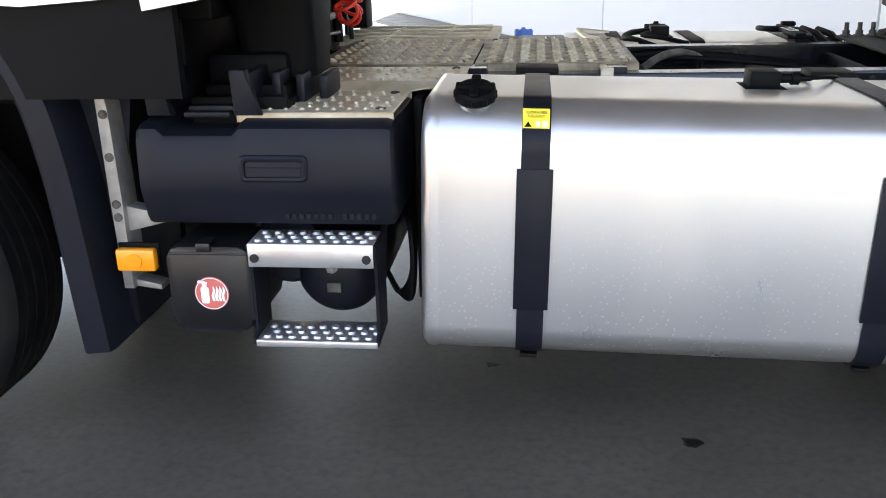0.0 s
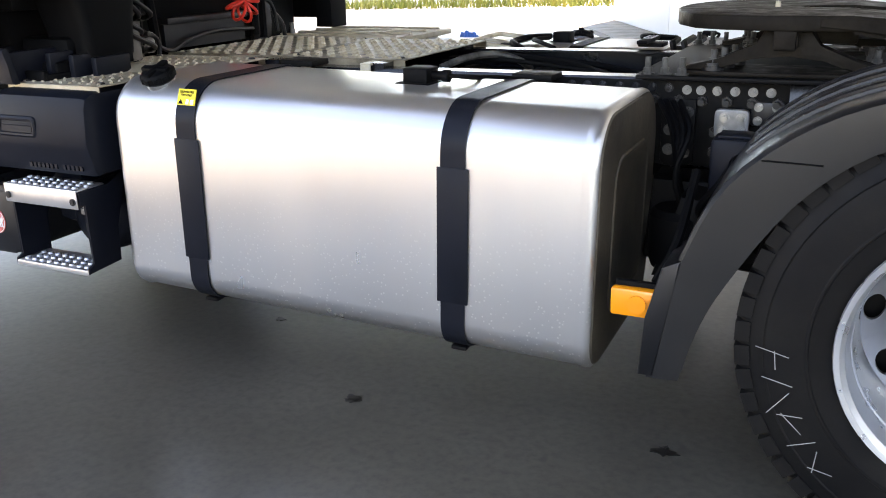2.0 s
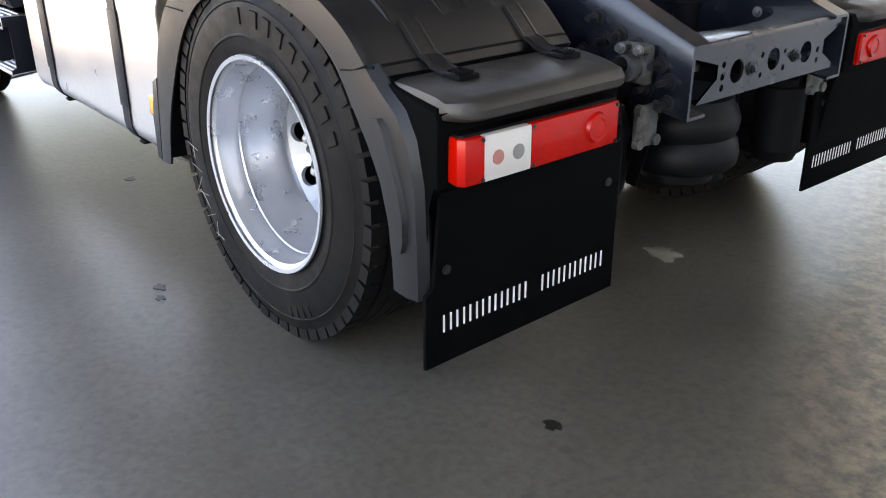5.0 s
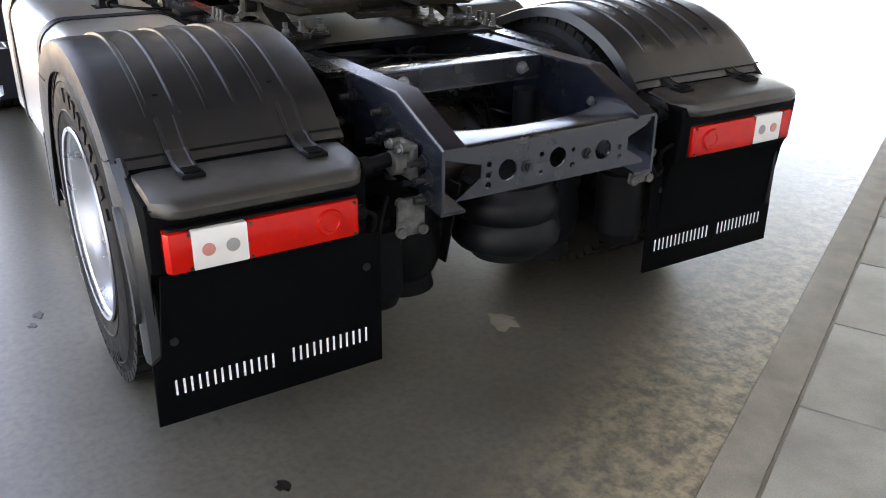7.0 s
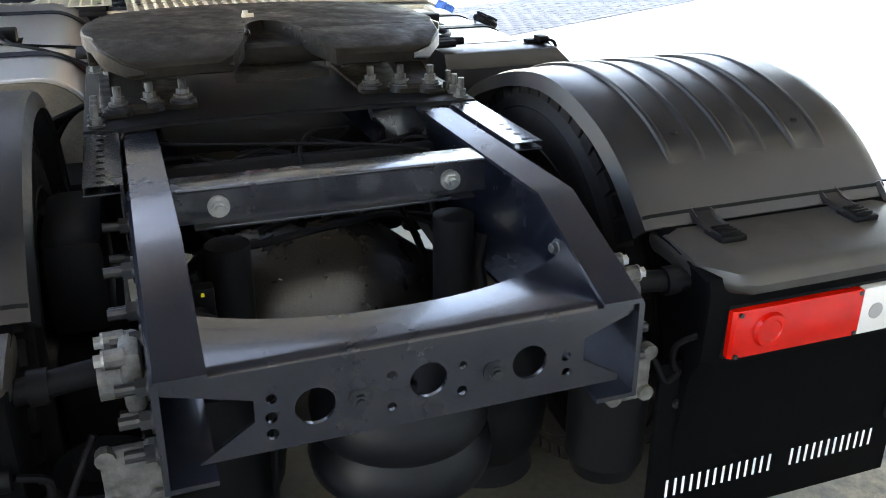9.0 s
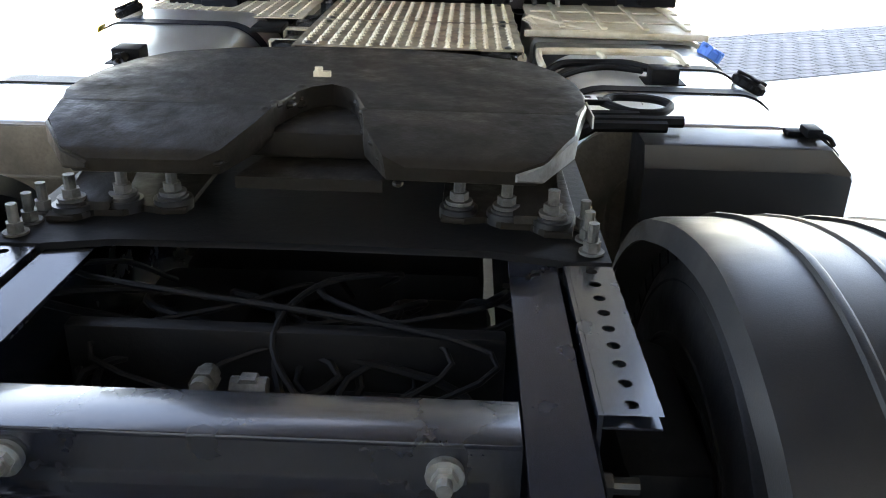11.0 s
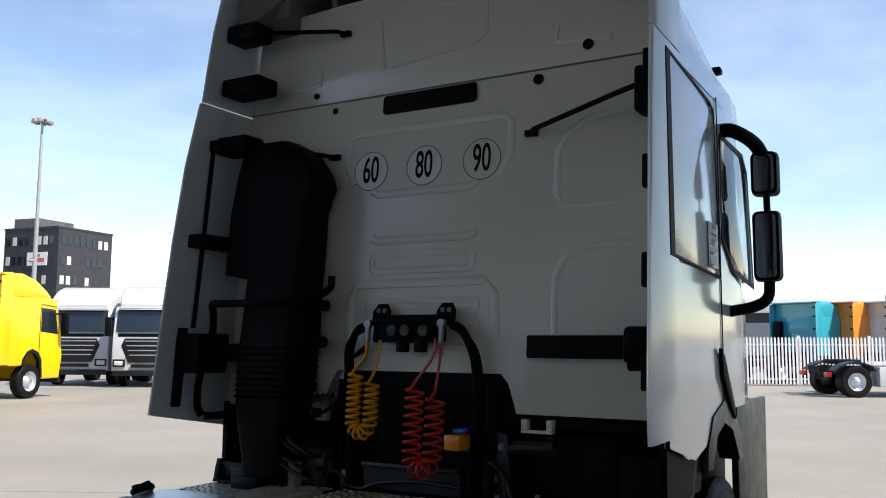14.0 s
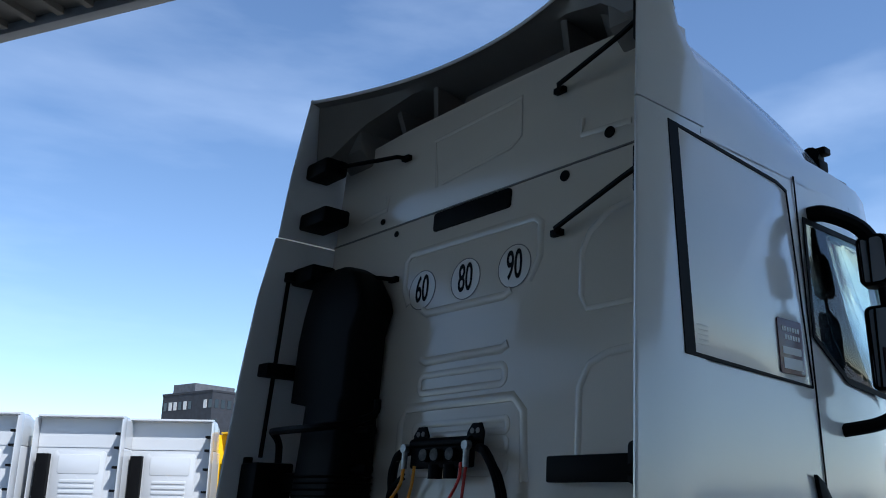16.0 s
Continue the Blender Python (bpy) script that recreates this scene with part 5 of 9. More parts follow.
# ---- left fuel tank
def tank(x0, x1, yo, yi, z0, z1, sg, name="fuel_tank"):
    """A box tank with rounded long edges; yo and yi are its outer and inner sides."""
    t = new(name)
    t.parent = truck
    a, b2 = sorted((sg * abs(yo), sg * abs(yi)))
    outer_r, inner_r = 0.125, 0.16
    rr = (0.09, inner_r * 0.6, inner_r, outer_r) if sg < 0 else (inner_r * 0.6, 0.09, outer_r, inner_r)
    base = rrect(a, b2, z0, z1, rr, 8)
    cy, cz = (a + b2) / 2, (z0 + z1) / 2

    def ring(x, s):
        return [(x, cy + (y - cy) * (1 - s / abs(b2 - cy)), cz + (z - cz) * (1 - s / (z1 - cz))) for y, z in base]

    bm = B()
    rings = [ring(x0 + 0.010, 0.05), ring(x0, 0.03), ring(x0 + 0.003, 0.012), ring(x0 + 0.014, 0.0), ring(x0 + 0.03, -0.003), ring(x0 + 0.045, 0.0)]
    n = 10
    rings += [ring(x0 + 0.05 + (x1 - x0 - 0.1) * i / n, 0.0) for i in range(n + 1)]
    rings += [ring(x1 - 0.045, 0.0), ring(x1 - 0.03, -0.003), ring(x1 - 0.014, 0.0), ring(x1 - 0.003, 0.012), ring(x1, 0.03), ring(x1 - 0.002, 0.05)]
    loft(bm, rings)
    part("tank_shell", bm, "tank", t, "brushed aluminium tank shell with chips and wear", 50)
    for a in (x0, x1):
        d = 1 if a == x1 else -1
        bm = B()
        loft(bm, [ring(a - 0.0145 * d, 0.0015), ring(a - 0.003 * d, 0.0105), ring(a + 0.0010 * d, 0.028), ring(a + 0.0015 * d, 0.128), ring(a + 0.005 * d, 0.131), ring(a + 0.006 * d, 0.135), ring(a + 0.005 * d, 0.139), ring(a + 0.0025 * d, 0.143)] if d > 0 else [ring(a - 0.001, 0.06), ring(a - 0.003, 0.10)])
        part("tank_end", bm, "tankend", t, "tank end plate coloured with a dark brown reflection, with a pressed line", 30)
    return t, base, ring


TL, tl_base, tl_ring = tank(-2.405, -0.862, 1.108, 0.47, 0.298, 0.978, -1)
tagged(TL, "brushed aluminium fuel tank held by two black straps")
TL.matrix_basis = Matrix.Translation((-1.75, 0, 0.64)) @ Matrix.Rotation(radians(1.25), 4, "Y") @ Matrix.Translation((1.75, 0, -0.64))


def strap(ring, xa, xb):
    bm = B()
    pts_i, pts_o = ring(0, -0.0015), ring(0, -0.0055)
    loft(bm, [[(xa, y, z) for _, y, z in pts_i], [(xa, y, z) for _, y, z in pts_o], [(xb, y, z) for _, y, z in pts_o], [(xb, y, z) for _, y, z in pts_i]], True, False)
    return bm


for xa, xb in ((-2.153, -2.083), (-1.286, -1.216)):
    s = part("tank_strap", strap(tl_ring, xa, xb), "box", TL, "wide black steel strap")
    bm = B()
    box(bm, xa - 0.010, xb + 0.010, -1.116, -1.1105, 0.445, 0.82, 0.002)
    part("strap_liner", bm, "box", s)
    bm = B()
    box(bm, xa + 0.012, xb - 0.012, -1.07, -1.03, 0.286, 0.297, 0.003)
    part("strap_end", bm, "frame_dark", s)
    bm = B()
    box(bm, xa - 0.03, xb + 0.03, -0.52, -0.41, 0.965, 0.985, 0.004)
    part("strap_anchor", bm, "frame_dark", s)
bm = B()
box(bm, -2.152, -2.087, -1.1165, -1.1145, 0.918, 0.966)
lab = part("tank_label", bm, "yellow", TL, "yellow warning label on the strap")
lab.matrix_basis = Matrix.Translation((0, 0.017, 0.0)) @ Matrix.Translation((0, -1.115, 0.918)) @ Matrix.Rotation(radians(-20), 4, "X") @ Matrix.Translation((0, 1.115, -0.918))
face = lab.matrix_basis @ Matrix.Translation((-2.1195, -1.1175, 0.952)) @ Matrix.Rotation(math.pi / 2, 4, "X")
letters("SULPHUR FREE\nFUEL ONLY", 0.0095, face, "black", TL, "label_print", 0.0004, 0.85)
bm = B()
prism(bm, [(-2.148, 0.921), (-2.13, 0.921), (-2.139, 0.935)], "y", -1.1177, -1.1168)
w1 = part("label_sign", bm, "black", TL)
w1.matrix_basis = lab.matrix_basis
bm = B()
box(bm, -2.12, -2.11, -1.1177, -1.1168, 0.921, 0.935)
box(bm, -2.104, -2.092, -1.1177, -1.1168, 0.921, 0.935)
w2 = part("label_box", bm, "white", TL)
w2.matrix_basis = lab.matrix_basis


def fuel_cap(parent, c, tilt, r=0.05):
    m = Matrix.Translation(c) @ Matrix.Rotation(tilt, 4, "X")
    bm = B()
    lathe(bm, [(r * 1.12, -0.052), (r * 1.02, -0.045), (r * 0.90, -0.03), (r * 0.88, 0.0), (r * 0.75, 0.004)], (0, 0, 0), "z", 28)
    bmesh.ops.transform(bm, matrix=m, verts=bm.verts)
    part("filler_neck", bm, "zinc", parent, "bare metal filler neck")
    bm = B()
    lathe(bm, [(r * 0.95, -0.002), (r * 1.04, 0.004), (r * 1.04, 0.022), (r * 0.9, 0.030), (r * 0.6, 0.032), (0.0, 0.032)], (0, 0, 0), "z", 28)
    for a in range(4):
        box(bm, -0.012, 0.012, -r * 0.98, r * 0.98, 0.028, 0.040, 0.004, 2, Matrix.Rotation(radians(45 * a), 4, "Z")) if a % 2 == 0 else None
    for a in range(12):
        box(bm, r * 0.99, r * 1.09, -0.007, 0.007, 0.003, 0.022, 0.002, 1, Matrix.Rotation(radians(30 * a), 4, "Z"))
    bmesh.ops.transform(bm, matrix=m, verts=bm.verts)
    return part("fuel_cap", bm, "black", parent, "black ribbed fuel cap")


fuel_cap(TL, (-2.272, -1.03, 0.978), radians(22))
bm = B()
box(bm, -1.555, -1.475, -0.80, -0.715, 0.975, 1.022, 0.006)
cyl(bm, (-1.45, -0.76, 1.0), 0.013, 0.05, "x", 12)
cyl(bm, (-1.43, -0.76, 1.0), 0.018, 0.02, "x", 12)
box(bm, -1.57, -1.46, -0.82, -0.70, 0.970, 0.980, 0.003)
part("level_sensor", bm, "black", TL, "square black level sensor with a plug")
bm = B()
tube(bm, [(-1.42, -0.76, 1.0), (-1.36, -0.74, 1.0), (-1.28, -0.62, 0.985), (-1.2, -0.5, 0.95), (-1.1, -0.44, 0.93)], 0.006, 7, 5)
tube(bm, [(-1.42, -0.75, 1.0), (-1.37, -0.70, 0.99), (-1.4, -0.56, 0.97), (-1.5, -0.45, 0.94)], 0.006, 7, 5)
part("sensor_cable", bm, "black", TL)
for x in (-1.893, -2.141):
    bm = B()
    box(bm, x - 0.02, x + 0.02, -0.42, -0.412, 0.90, 0.970, 0.002)
    box(bm, x - 0.02, x + 0.02, -0.42, -0.31, 0.970, 0.977)
    hexbolt(bm, (x, -0.42, 0.92), "y", 0.01, 0.01, 0, -1)
    part("tread_clip", bm, "tread", truck, "bright sheet metal clip on the rail")


# ---- tread plates
def tread_plate(x0, x1, y0, y1, z, parent, px=0.054, py=0.043, sheet="treadbase", stud=1.0):
    bm = B()
    box(bm, x0, x1, y0, y1, z - 0.004, z, 0.0015, 1)
    box(bm, x0, x1, y0, y0 + 0.003, z - 0.024, z - 0.0042)
    box(bm, x0, x1, y1 - 0.003, y1, z - 0.024, z - 0.0042)
    p = part("tread_plate", bm, sheet, parent, "aluminium tread plate with raised studs")
    bm = B()
    nx, ny = int((x1 - x0 - 0.03) / px), int((y1 - y0 - 0.03) / py)
    for i in range(nx):
        for j in range(ny):
            x = x0 + 0.015 + (i + 0.5 + 0.25 * (j % 2)) * (x1 - x0 - 0.03) / nx
            y = y0 + 0.015 + (j + 0.5) * (y1 - y0 - 0.03) / ny
            w = stud * (0.0140 if (i + j) % 2 else 0.0115)
            h = 0.0075 * stud
            v = [bm.verts.new((x + w * math.cos(2 * math.pi * k / 6), y + w * math.sin(2 * math.pi * k / 6), z)) for k in range(6)]
            u = [bm.verts.new((x + 0.55 * w * math.cos(2 * math.pi * k / 6), y + 0.55 * w * math.sin(2 * math.pi * k / 6), z + h)) for k in range(6)]
            d = [bm.verts.new((x + 0.35 * w * math.cos(2 * math.pi * k / 6), y + 0.35 * w * math.sin(2 * math.pi * k / 6), z + 0.002)) for k in range(6)]
            for k in range(6):
                bm.faces.new((v[k], v[(k + 1) % 6], u[(k + 1) % 6], u[k]))
                bm.faces.new((u[k], u[(k + 1) % 6], d[(k + 1) % 6], d[k]))
    part("tread_studs", bm, "tread", p, kind="stuff")
    for xx in (x0 + 0.04, x1 - 0.04):
        for yy in (y0 + 0.05, y1 - 0.05):
            part("plate_screw", hexbolt(B(), (xx, yy, z), "z", 0.009, 0.006), "hub", p)
    return p


TZ = 0.982
tread_plate(-2.315, -1.785, -0.325, 0.440, TZ, truck)
tread_plate(-2.86, -2.321, -0.325, 0.440, TZ, truck)
for sg in (-1, 1):
    for x in (-1.86, -2.3, -2.4, -2.8):
        bm = B()
        box(bm, x - 0.03, x + 0.03, sg * 0.30, sg * 0.40, 0.955, 0.9775)
        part("tread_foot", bm, "frame", truck)
for x in (-1.86, -2.02, -2.32, -2.5, -2.8):
    bm = B()
    cyl(bm, (x, 0.44, 0.945), 0.016, 0.03, "x", 12)
    part("plate_buffer", bm, "tread", truck, "pale round buffer under the tread plate")
# stepped left tread over the box
tread_plate(-2.865, -2.465, -1.085, -0.745, 0.964, truck, 0.04, 0.04, "tread", 0.62)
tread_plate(-2.848, -2.325, -0.695, -0.385, 0.982, truck, 0.04, 0.04, "tread", 0.62)
bm = B()
loft(bm, [[(-2.865, -0.744, 0.964), (-2.465, -0.744, 0.964), (-2.465, -0.744, 0.960), (-2.865, -0.744, 0.960)], [(-2.848, -0.696, 0.982), (-2.325, -0.696, 0.982), (-2.325, -0.696, 0.978), (-2.848, -0.696, 0.978)]])
part("tread_riser", bm, "tread", truck)

# ---- left equipment box, steps, extinguisher, air vessel
BX = new("equipment_box")
BX.parent = truck
tagged(BX, "dark blue-grey plastic equipment cover behind the front wheel")
bm = B()
rings = []
for x, dz, dy in ((-3.112, -0.03, 0.02), (-3.106, -0.008, 0.006), (-3.095, 0.0, 0.0), (-3.055, 0.0, 0.0), (-3.035, -0.022, 0.0), (-2.860, -0.022, 0.0), (-2.840, 0.0, 0.0), (-2.478, 0.0, 0.0), (-2.464, -0.006, 0.005), (-2.458, -0.025, 0.02)):
    prof = [(-0.45, 0.692), (-0.45, 0.940 + dz), (-1.06, 0.952 + dz), (-1.125, 0.949 + dz), (-1.152, 0.936 + dz * 0.8), (-1.163, 0.905), (-1.170, 0.825), (-1.172, 0.795), (-1.168, 0.772), (-1.156, 0.735), (-1.150, 0.705), (-1.140, 0.690)]
    rings.append([(x, y + (dy if y < -1 else 0), z + (0.4 * dy if z < 0.71 else 0)) for y, z in prof])
loft(bm, rings)
part("cover", bm, "box", BX, "moulded dark blue-grey plastic cover", 30)
bm = B()
rings = []
for o, y in ((-0.004, -1.160), (0.0, -1.1715), (0.006, -1.1755), (0.012, -1.1745), (0.016, -1.166), (0.018, -1.1635)):
    rings.append([(x, y, z) for x, z in rrect(-2.842 + o, -2.670 - o, 0.806 + o, 0.872 - o, max(0.003, 0.014 - o * 0.5), 4)])
loft(bm, rings, True, False)
part("grip_recess", bm, "box", BX, "raised rim of the recessed grip", 25)
bm = B()
prism(bm, [(-1.1668, 0.822), (-1.1722, 0.822), (-1.1705, 0.842), (-1.1668, 0.845)], "x", -2.824, -2.688)
part("recess_lip", bm, "box", BX)
bm = B()
for i in range(13):
    if i == 7:
        continue
    box(bm, -2.74 + 0.0185 * i, -2.729 + 0.0185 * i, -1.1565, -1.1490, 0.707, 0.722)
part("moulded_mark", bm, "box", BX, "faint raised blocks of a maker's mark", kind="stuff")
# upright tray pieces on the box
for xa in (-3.085, -2.86):
    bm = B()
    prism(bm, [(xa, 0.962), (xa + 0.07, 0.962), (xa + 0.045, 1.02), (xa + 0.04, 1.075), (xa - 0.005, 1.075)], "y", -1.12, -1.095, 0.006)
    box(bm, xa, xa + 0.03, -1.095, -0.80, 0.96, 1.06, 0.006)
    part("tray_wall", bm, "box", truck, "upstanding black tray wall")
bm = B()
box(bm, -3.08, -2.80, -0.70, -0.68, 0.96, 1.02, 0.005)
for k in range(3):
    box(bm, -2.80 + 0.05 * k, -2.775 + 0.05 * k, -0.98 + 0.05 * k, -0.72, 0.96, 1.05 - 0.012 * k, 0.006)
for k in range(2):
    box(bm, -2.99, -2.87, -1.12 + 0.035 * k, -1.09 + 0.035 * k, 0.958, 0.972 + 0.01 * k, 0.004)
part("tray_floor", bm, "box", truck, "black ribbed tray")

# side steps
ST = new("side_steps")
ST.parent = truck
tagged(ST, "two aluminium side steps in a black frame")
for z, ya, yb in ((0.652, -1.19, -1.075), (0.385, -1.19, -1.06)):
    bm = B()
    box(bm, -2.835, -2.513, ya, yb, z - 0.006, z, 0.002)
    box(bm, -2.835, -2.513, ya - 0.004, ya, z - (0.062 if z > 0.5 else 0.018), z, 0.002)
    s = part("step_plate", bm, "step", ST, "aluminium step with raised grip studs")
    bm = B()
    for i in range(9):
        for j in range(3):
            lathe(bm, [(0.012, 0.0), (0.0085, 0.006), (0.005, 0.004), (0.0, 0.004)], (-2.812 + 0.034 * i + 0.017 * (j % 2), ya + 0.022 + 0.032 * j, z), "z", 10)
    part("grip_studs", bm, "step", s, kind="stuff")
    if z > 0.5:
        for xx in (-2.818, -2.53):
            bm = hexbolt(B(), (xx, ya - 0.004, z - 0.038), "y", 0.008, 0.006, 0, -1)
            part("step_bolt", bm, "hub", s)
for xx in (-2.838, -2.513):
    bm = B()
    prism(bm, [(-1.185, 0.645), (-1.06, 0.645), (-0.95, 0.70), (-0.93, 0.70), (-1.0, 0.62), (-1.045, 0.50), (-1.05, 0.38), (-1.19, 0.372), (-1.19, 0.39), (-1.165, 0.40), (-1.165, 0.60), (-1.185, 0.60)], "x", xx - 0.004, xx + 0.004, 0.001)
    part("step_frame", bm, "box", ST)
# extinguisher box
EX = new("extinguisher_box")
EX.parent = truck
tagged(EX, "black extinguisher box with a round red sign")
bm = B()
prism(bm, rrect(-3.068, -2.846, 0.388, 0.628, (0.04, 0.04, 0.03, 0.03), 5), "y", -1.155, -0.88, 0.012, 2)
part("box_body", bm, "plastic", EX)
bm = B()
box(bm, -3.06, -2.85, -1.157, -0.95, 0.606, 0.612, 0.002)
box(bm, -2.985, -2.945, -1.162, -1.10, 0.615, 0.64, 0.005)
part("box_latch", bm, "plastic", EX)
bm = B()
cyl(bm, (-2.955, -1.1565, 0.50), 0.046, 0.003, "y", 40)
sign = part("round_sign", bm, "signred", EX, "round red fire extinguisher sign")
bm = B()
lathe(bm, [(0.0425, -1.1583), (0.0425, -1.1592), (0.0445, -1.1592), (0.0445, -1.1583)], (-2.955, 0, 0.50), "y", 40)
prism(bm, rrect(-2.984, -2.962, 0.472, 0.518, 0.005, 3), "y", -1.1592, -1.1583)
box(bm, -2.979, -2.967, -1.1592, -1.1583, 0.5185, 0.528)
prism(bm, [(-2.992, 0.53), (-2.966, 0.526), (-2.964, 0.532), (-2.988, 0.537)], "y", -1.1592, -1.1583)
for k in range(4):
    a = -2.953 + 0.009 * k
    prism(bm, [(a, 0.48), (a + 0.006, 0.478), (a + 0.004, 0.495), (a + 0.009, 0.508), (a + 0.003, 0.522), (a + 0.002, 0.507), (a - 0.003, 0.494)], "y", -1.1592, -1.1583)
part("sign_symbol", bm, "white", EX)
# round air vessel behind the steps
bm = B()
lathe(bm, [(0.0, -1.02), (0.06, -1.015), (0.10, -0.995), (0.122, -0.96), (0.128, -0.92), (0.128, -0.35)], (-2.655, 0, 0.495), "y", 44)
AV = part("air_vessel", bm, "box", truck, "round dark painted air vessel")
bm = B()
cyl(bm, (-2.66, -1.026, 0.53), 0.016, 0.02, "y", 12)
box(bm, -2.67, -2.655, -1.045, -1.03, 0.52, 0.54)
part("drain_valve", bm, "zinc", AV)
bm = B()
box(bm, -2.678, -2.64, -1.026, -1.018, 0.455, 0.482)
part("vessel_label", bm, "dull", AV)
bm = B()
lathe(bm, [(0.0, -0.98), (0.10, -0.975), (0.12, -0.94), (0.12, -0.4)], (-2.80, 0, 0.57), "y", 36)
part("air_vessel", bm, "box", truck, "round dark painted air vessel")
for k in range(4):
    bm = B()
    tube(bm, [(-2.475, -0.9 + 0.05 * k, 0.68), (-2.445, -1.0 + 0.03 * k, 0.63), (-2.44, -1.03, 0.52 - 0.02 * k), (-2.48, -1.0, 0.45), (-2.53, -0.9, 0.47)], 0.008, 7, 6)
    part("air_hose", bm, "black", truck, "black looped air hose")
bm = B()
box(bm, -2.455, -2.43, -0.8, -0.5, 0.35, 0.95, 0.004)
part("tank_bracket", bm, "frame_dark", truck)

# front mudguard, its aluminium bracket and amber lamp
bm = B()
arcp = smooth_path([(-3.228, 0, 0.345), (-3.245, 0, 0.60), (-3.265, 0, 0.85), (-3.305, 0, 1.05), (-3.385, 0, 1.20), (-3.53, 0, 1.31), (-3.72, 0, 1.365), (-3.95, 0, 1.38), (-4.18, 0, 1.34), (-4.36, 0, 1.19)], 4)
rings = []
for i, p in enumerate(arcp):
    d = (arcp[min(i + 1, len(arcp) - 1)] - arcp[max(i - 1, 0)]).normalized()
    nr = Vector((d.z, 0, -d.x))
    rings.append([(p.x + nr.x * o, y, p.z + nr.z * o) for y, o in ((-1.20, -0.082), (-1.21, -0.07), (-1.205, -0.008), (-1.18, 0.0), (-0.75, 0.004), (-0.75, -0.004), (-1.17, -0.008), (-1.192, -0.078))])
loft(bm, rings)
part("front_mudguard", bm, "box", truck, "dark blue-grey plastic front mudguard")
bm = B()
loft(bm, [[(p[0], -p[1], p[2]) for p in r] for r in rings])
part("front_mudguard", bm, "box", truck, "dark blue-grey plastic front mudguard")
bm = B()
box(bm, -4.50, -3.24, -0.645, -0.605, 0.40, 1.22, 0.01)
part("inner_wheel_panel", bm, "frame_dark", truck, "dark panel inside the wheel arch")
bm = B()
prism(bm, [(-3.30, 0.36), (-3.215, 0.36), (-3.20, 0.70), (-3.17, 0.96), (-3.13, 1.02), (-3.36, 1.06), (-3.33, 0.8)], "y", -1.06, -0.72, 0.012)
part("guard_panel", bm, "box", truck)
bm = B()
prism(bm, [(-3.210, 1.02), (-3.186, 1.045), (-3.180, 0.98), (-3.176, 0.75), (-3.178, 0.50), (-3.205, 0.50), (-3.208, 0.75)], "y", -1.135, -1.05, 0.003)
prism(bm, [(-3.188, 1.046), (-3.188, 1.028), (-3.07, 1.043), (-3.07, 1.06)], "y", -1.12, -1.05, 0.002)
prism(bm, [(-3.18, 0.655), (-3.18, 0.725), (-3.10, 0.708), (-3.06, 0.70), (-3.06, 0.685)], "y", -1.115, -1.06, 0.002)
prism(bm, [(-3.18, 0.50), (-3.18, 0.52), (-3.11, 0.505), (-3.11, 0.49)], "y", -1.115, -1.06, 0.002)
brk = part("support_bracket", bm, "bracketgrey", truck, "cast aluminium support bracket")
for z in (0.86, 0.735, 0.70, 0.97):
    part("bracket_bolt", hexbolt(B(), (-3.192, -1.135, z), "y", 0.008, 0.006, 0, -1), "dull", brk)
bm = B()
box(bm, -3.20, -3.095, -1.17, -1.14, 0.562, 0.622, 0.007)
cyl(bm, (-3.148, -1.171, 0.592), 0.02, 0.008, "y", 16)
mk = part("marker_lamp", bm, "orange", truck, "amber side marker lamp on a bracket")
bm = B()
box(bm, -3.203, -3.092, -1.14, -1.128, 0.556, 0.632, 0.003)
part("lamp_bracket", bm, "black", mk)

# ---- right side: fuel tank, blue-capped tank, silencer box, cover
TR, tr_base, tr_ring = tank(-2.0, -1.06, 1.16, 0.50, 0.30, 0.945, 1)
tagged(TR, "short aluminium fuel tank with two black straps")
for xa, xb in ((-1.47, -1.41), (-1.80, -1.74)):
    part("tank_strap", strap(tr_ring, xa, xb), "black", TR, "black steel strap")
fuel_cap(TR, (-1.555, 1.105, 0.935), radians(-24))
bm = B()
box(bm, -1.61, -1.53, 0.81, 0.895, 0.94, 0.99, 0.006)
box(bm, -1.625, -1.515, 0.79, 0.915, 0.938, 0.948, 0.003)
part("level_sensor", bm, "black", TR, "square black level sensor")
bm = B()
tube(bm, [(-1.62, 0.83, 0.97), (-1.70, 0.76, 0.97), (-1.74, 0.66, 0.96), (-1.70, 0.55, 0.96), (-1.6, 0.47, 0.93)], 0.013, 8, 5)
tube(bm, [(-1.62, 0.80, 0.965), (-1.66, 0.70, 0.965), (-1.60, 0.60, 0.965), (-1.50, 0.50, 0.95)], 0.010, 8, 5)
part("sensor_hose", bm, "black", TR)
# black plastic battery cover behind the tank
bm = B()
rings = []
for x, dz, dy in ((-0.850, 0.110, 0.030), (-0.846, 0.052, 0.004), (-0.852, 0.046, 0.0), (-0.874, 0.004, 0.0), (-0.882, 0.0, 0.0), (-1.024, 0.0, 0.0), (-1.030, 0.006, 0.004)):
    zt = 0.952 - dz
    low = 0.40 if dz < 0.1 else 0.43
    rings.append([(x, 0.672, low), (x, 1.140 - dy, low), (x, 1.152 - dy, 0.60), (x, 1.156 - dy, min(0.885, zt - 0.012)), (x, 1.150 - dy, min(0.905, zt - 0.006)), (x, 1.108 - dy * 0.5, zt - 0.002), (x, 1.095, zt), (x, 0.672, zt)])
rings[0] = [(x, y, min(z, 0.895)) for x, y, z in rings[1]]
rings = rings[1:]
loft(bm, rings)
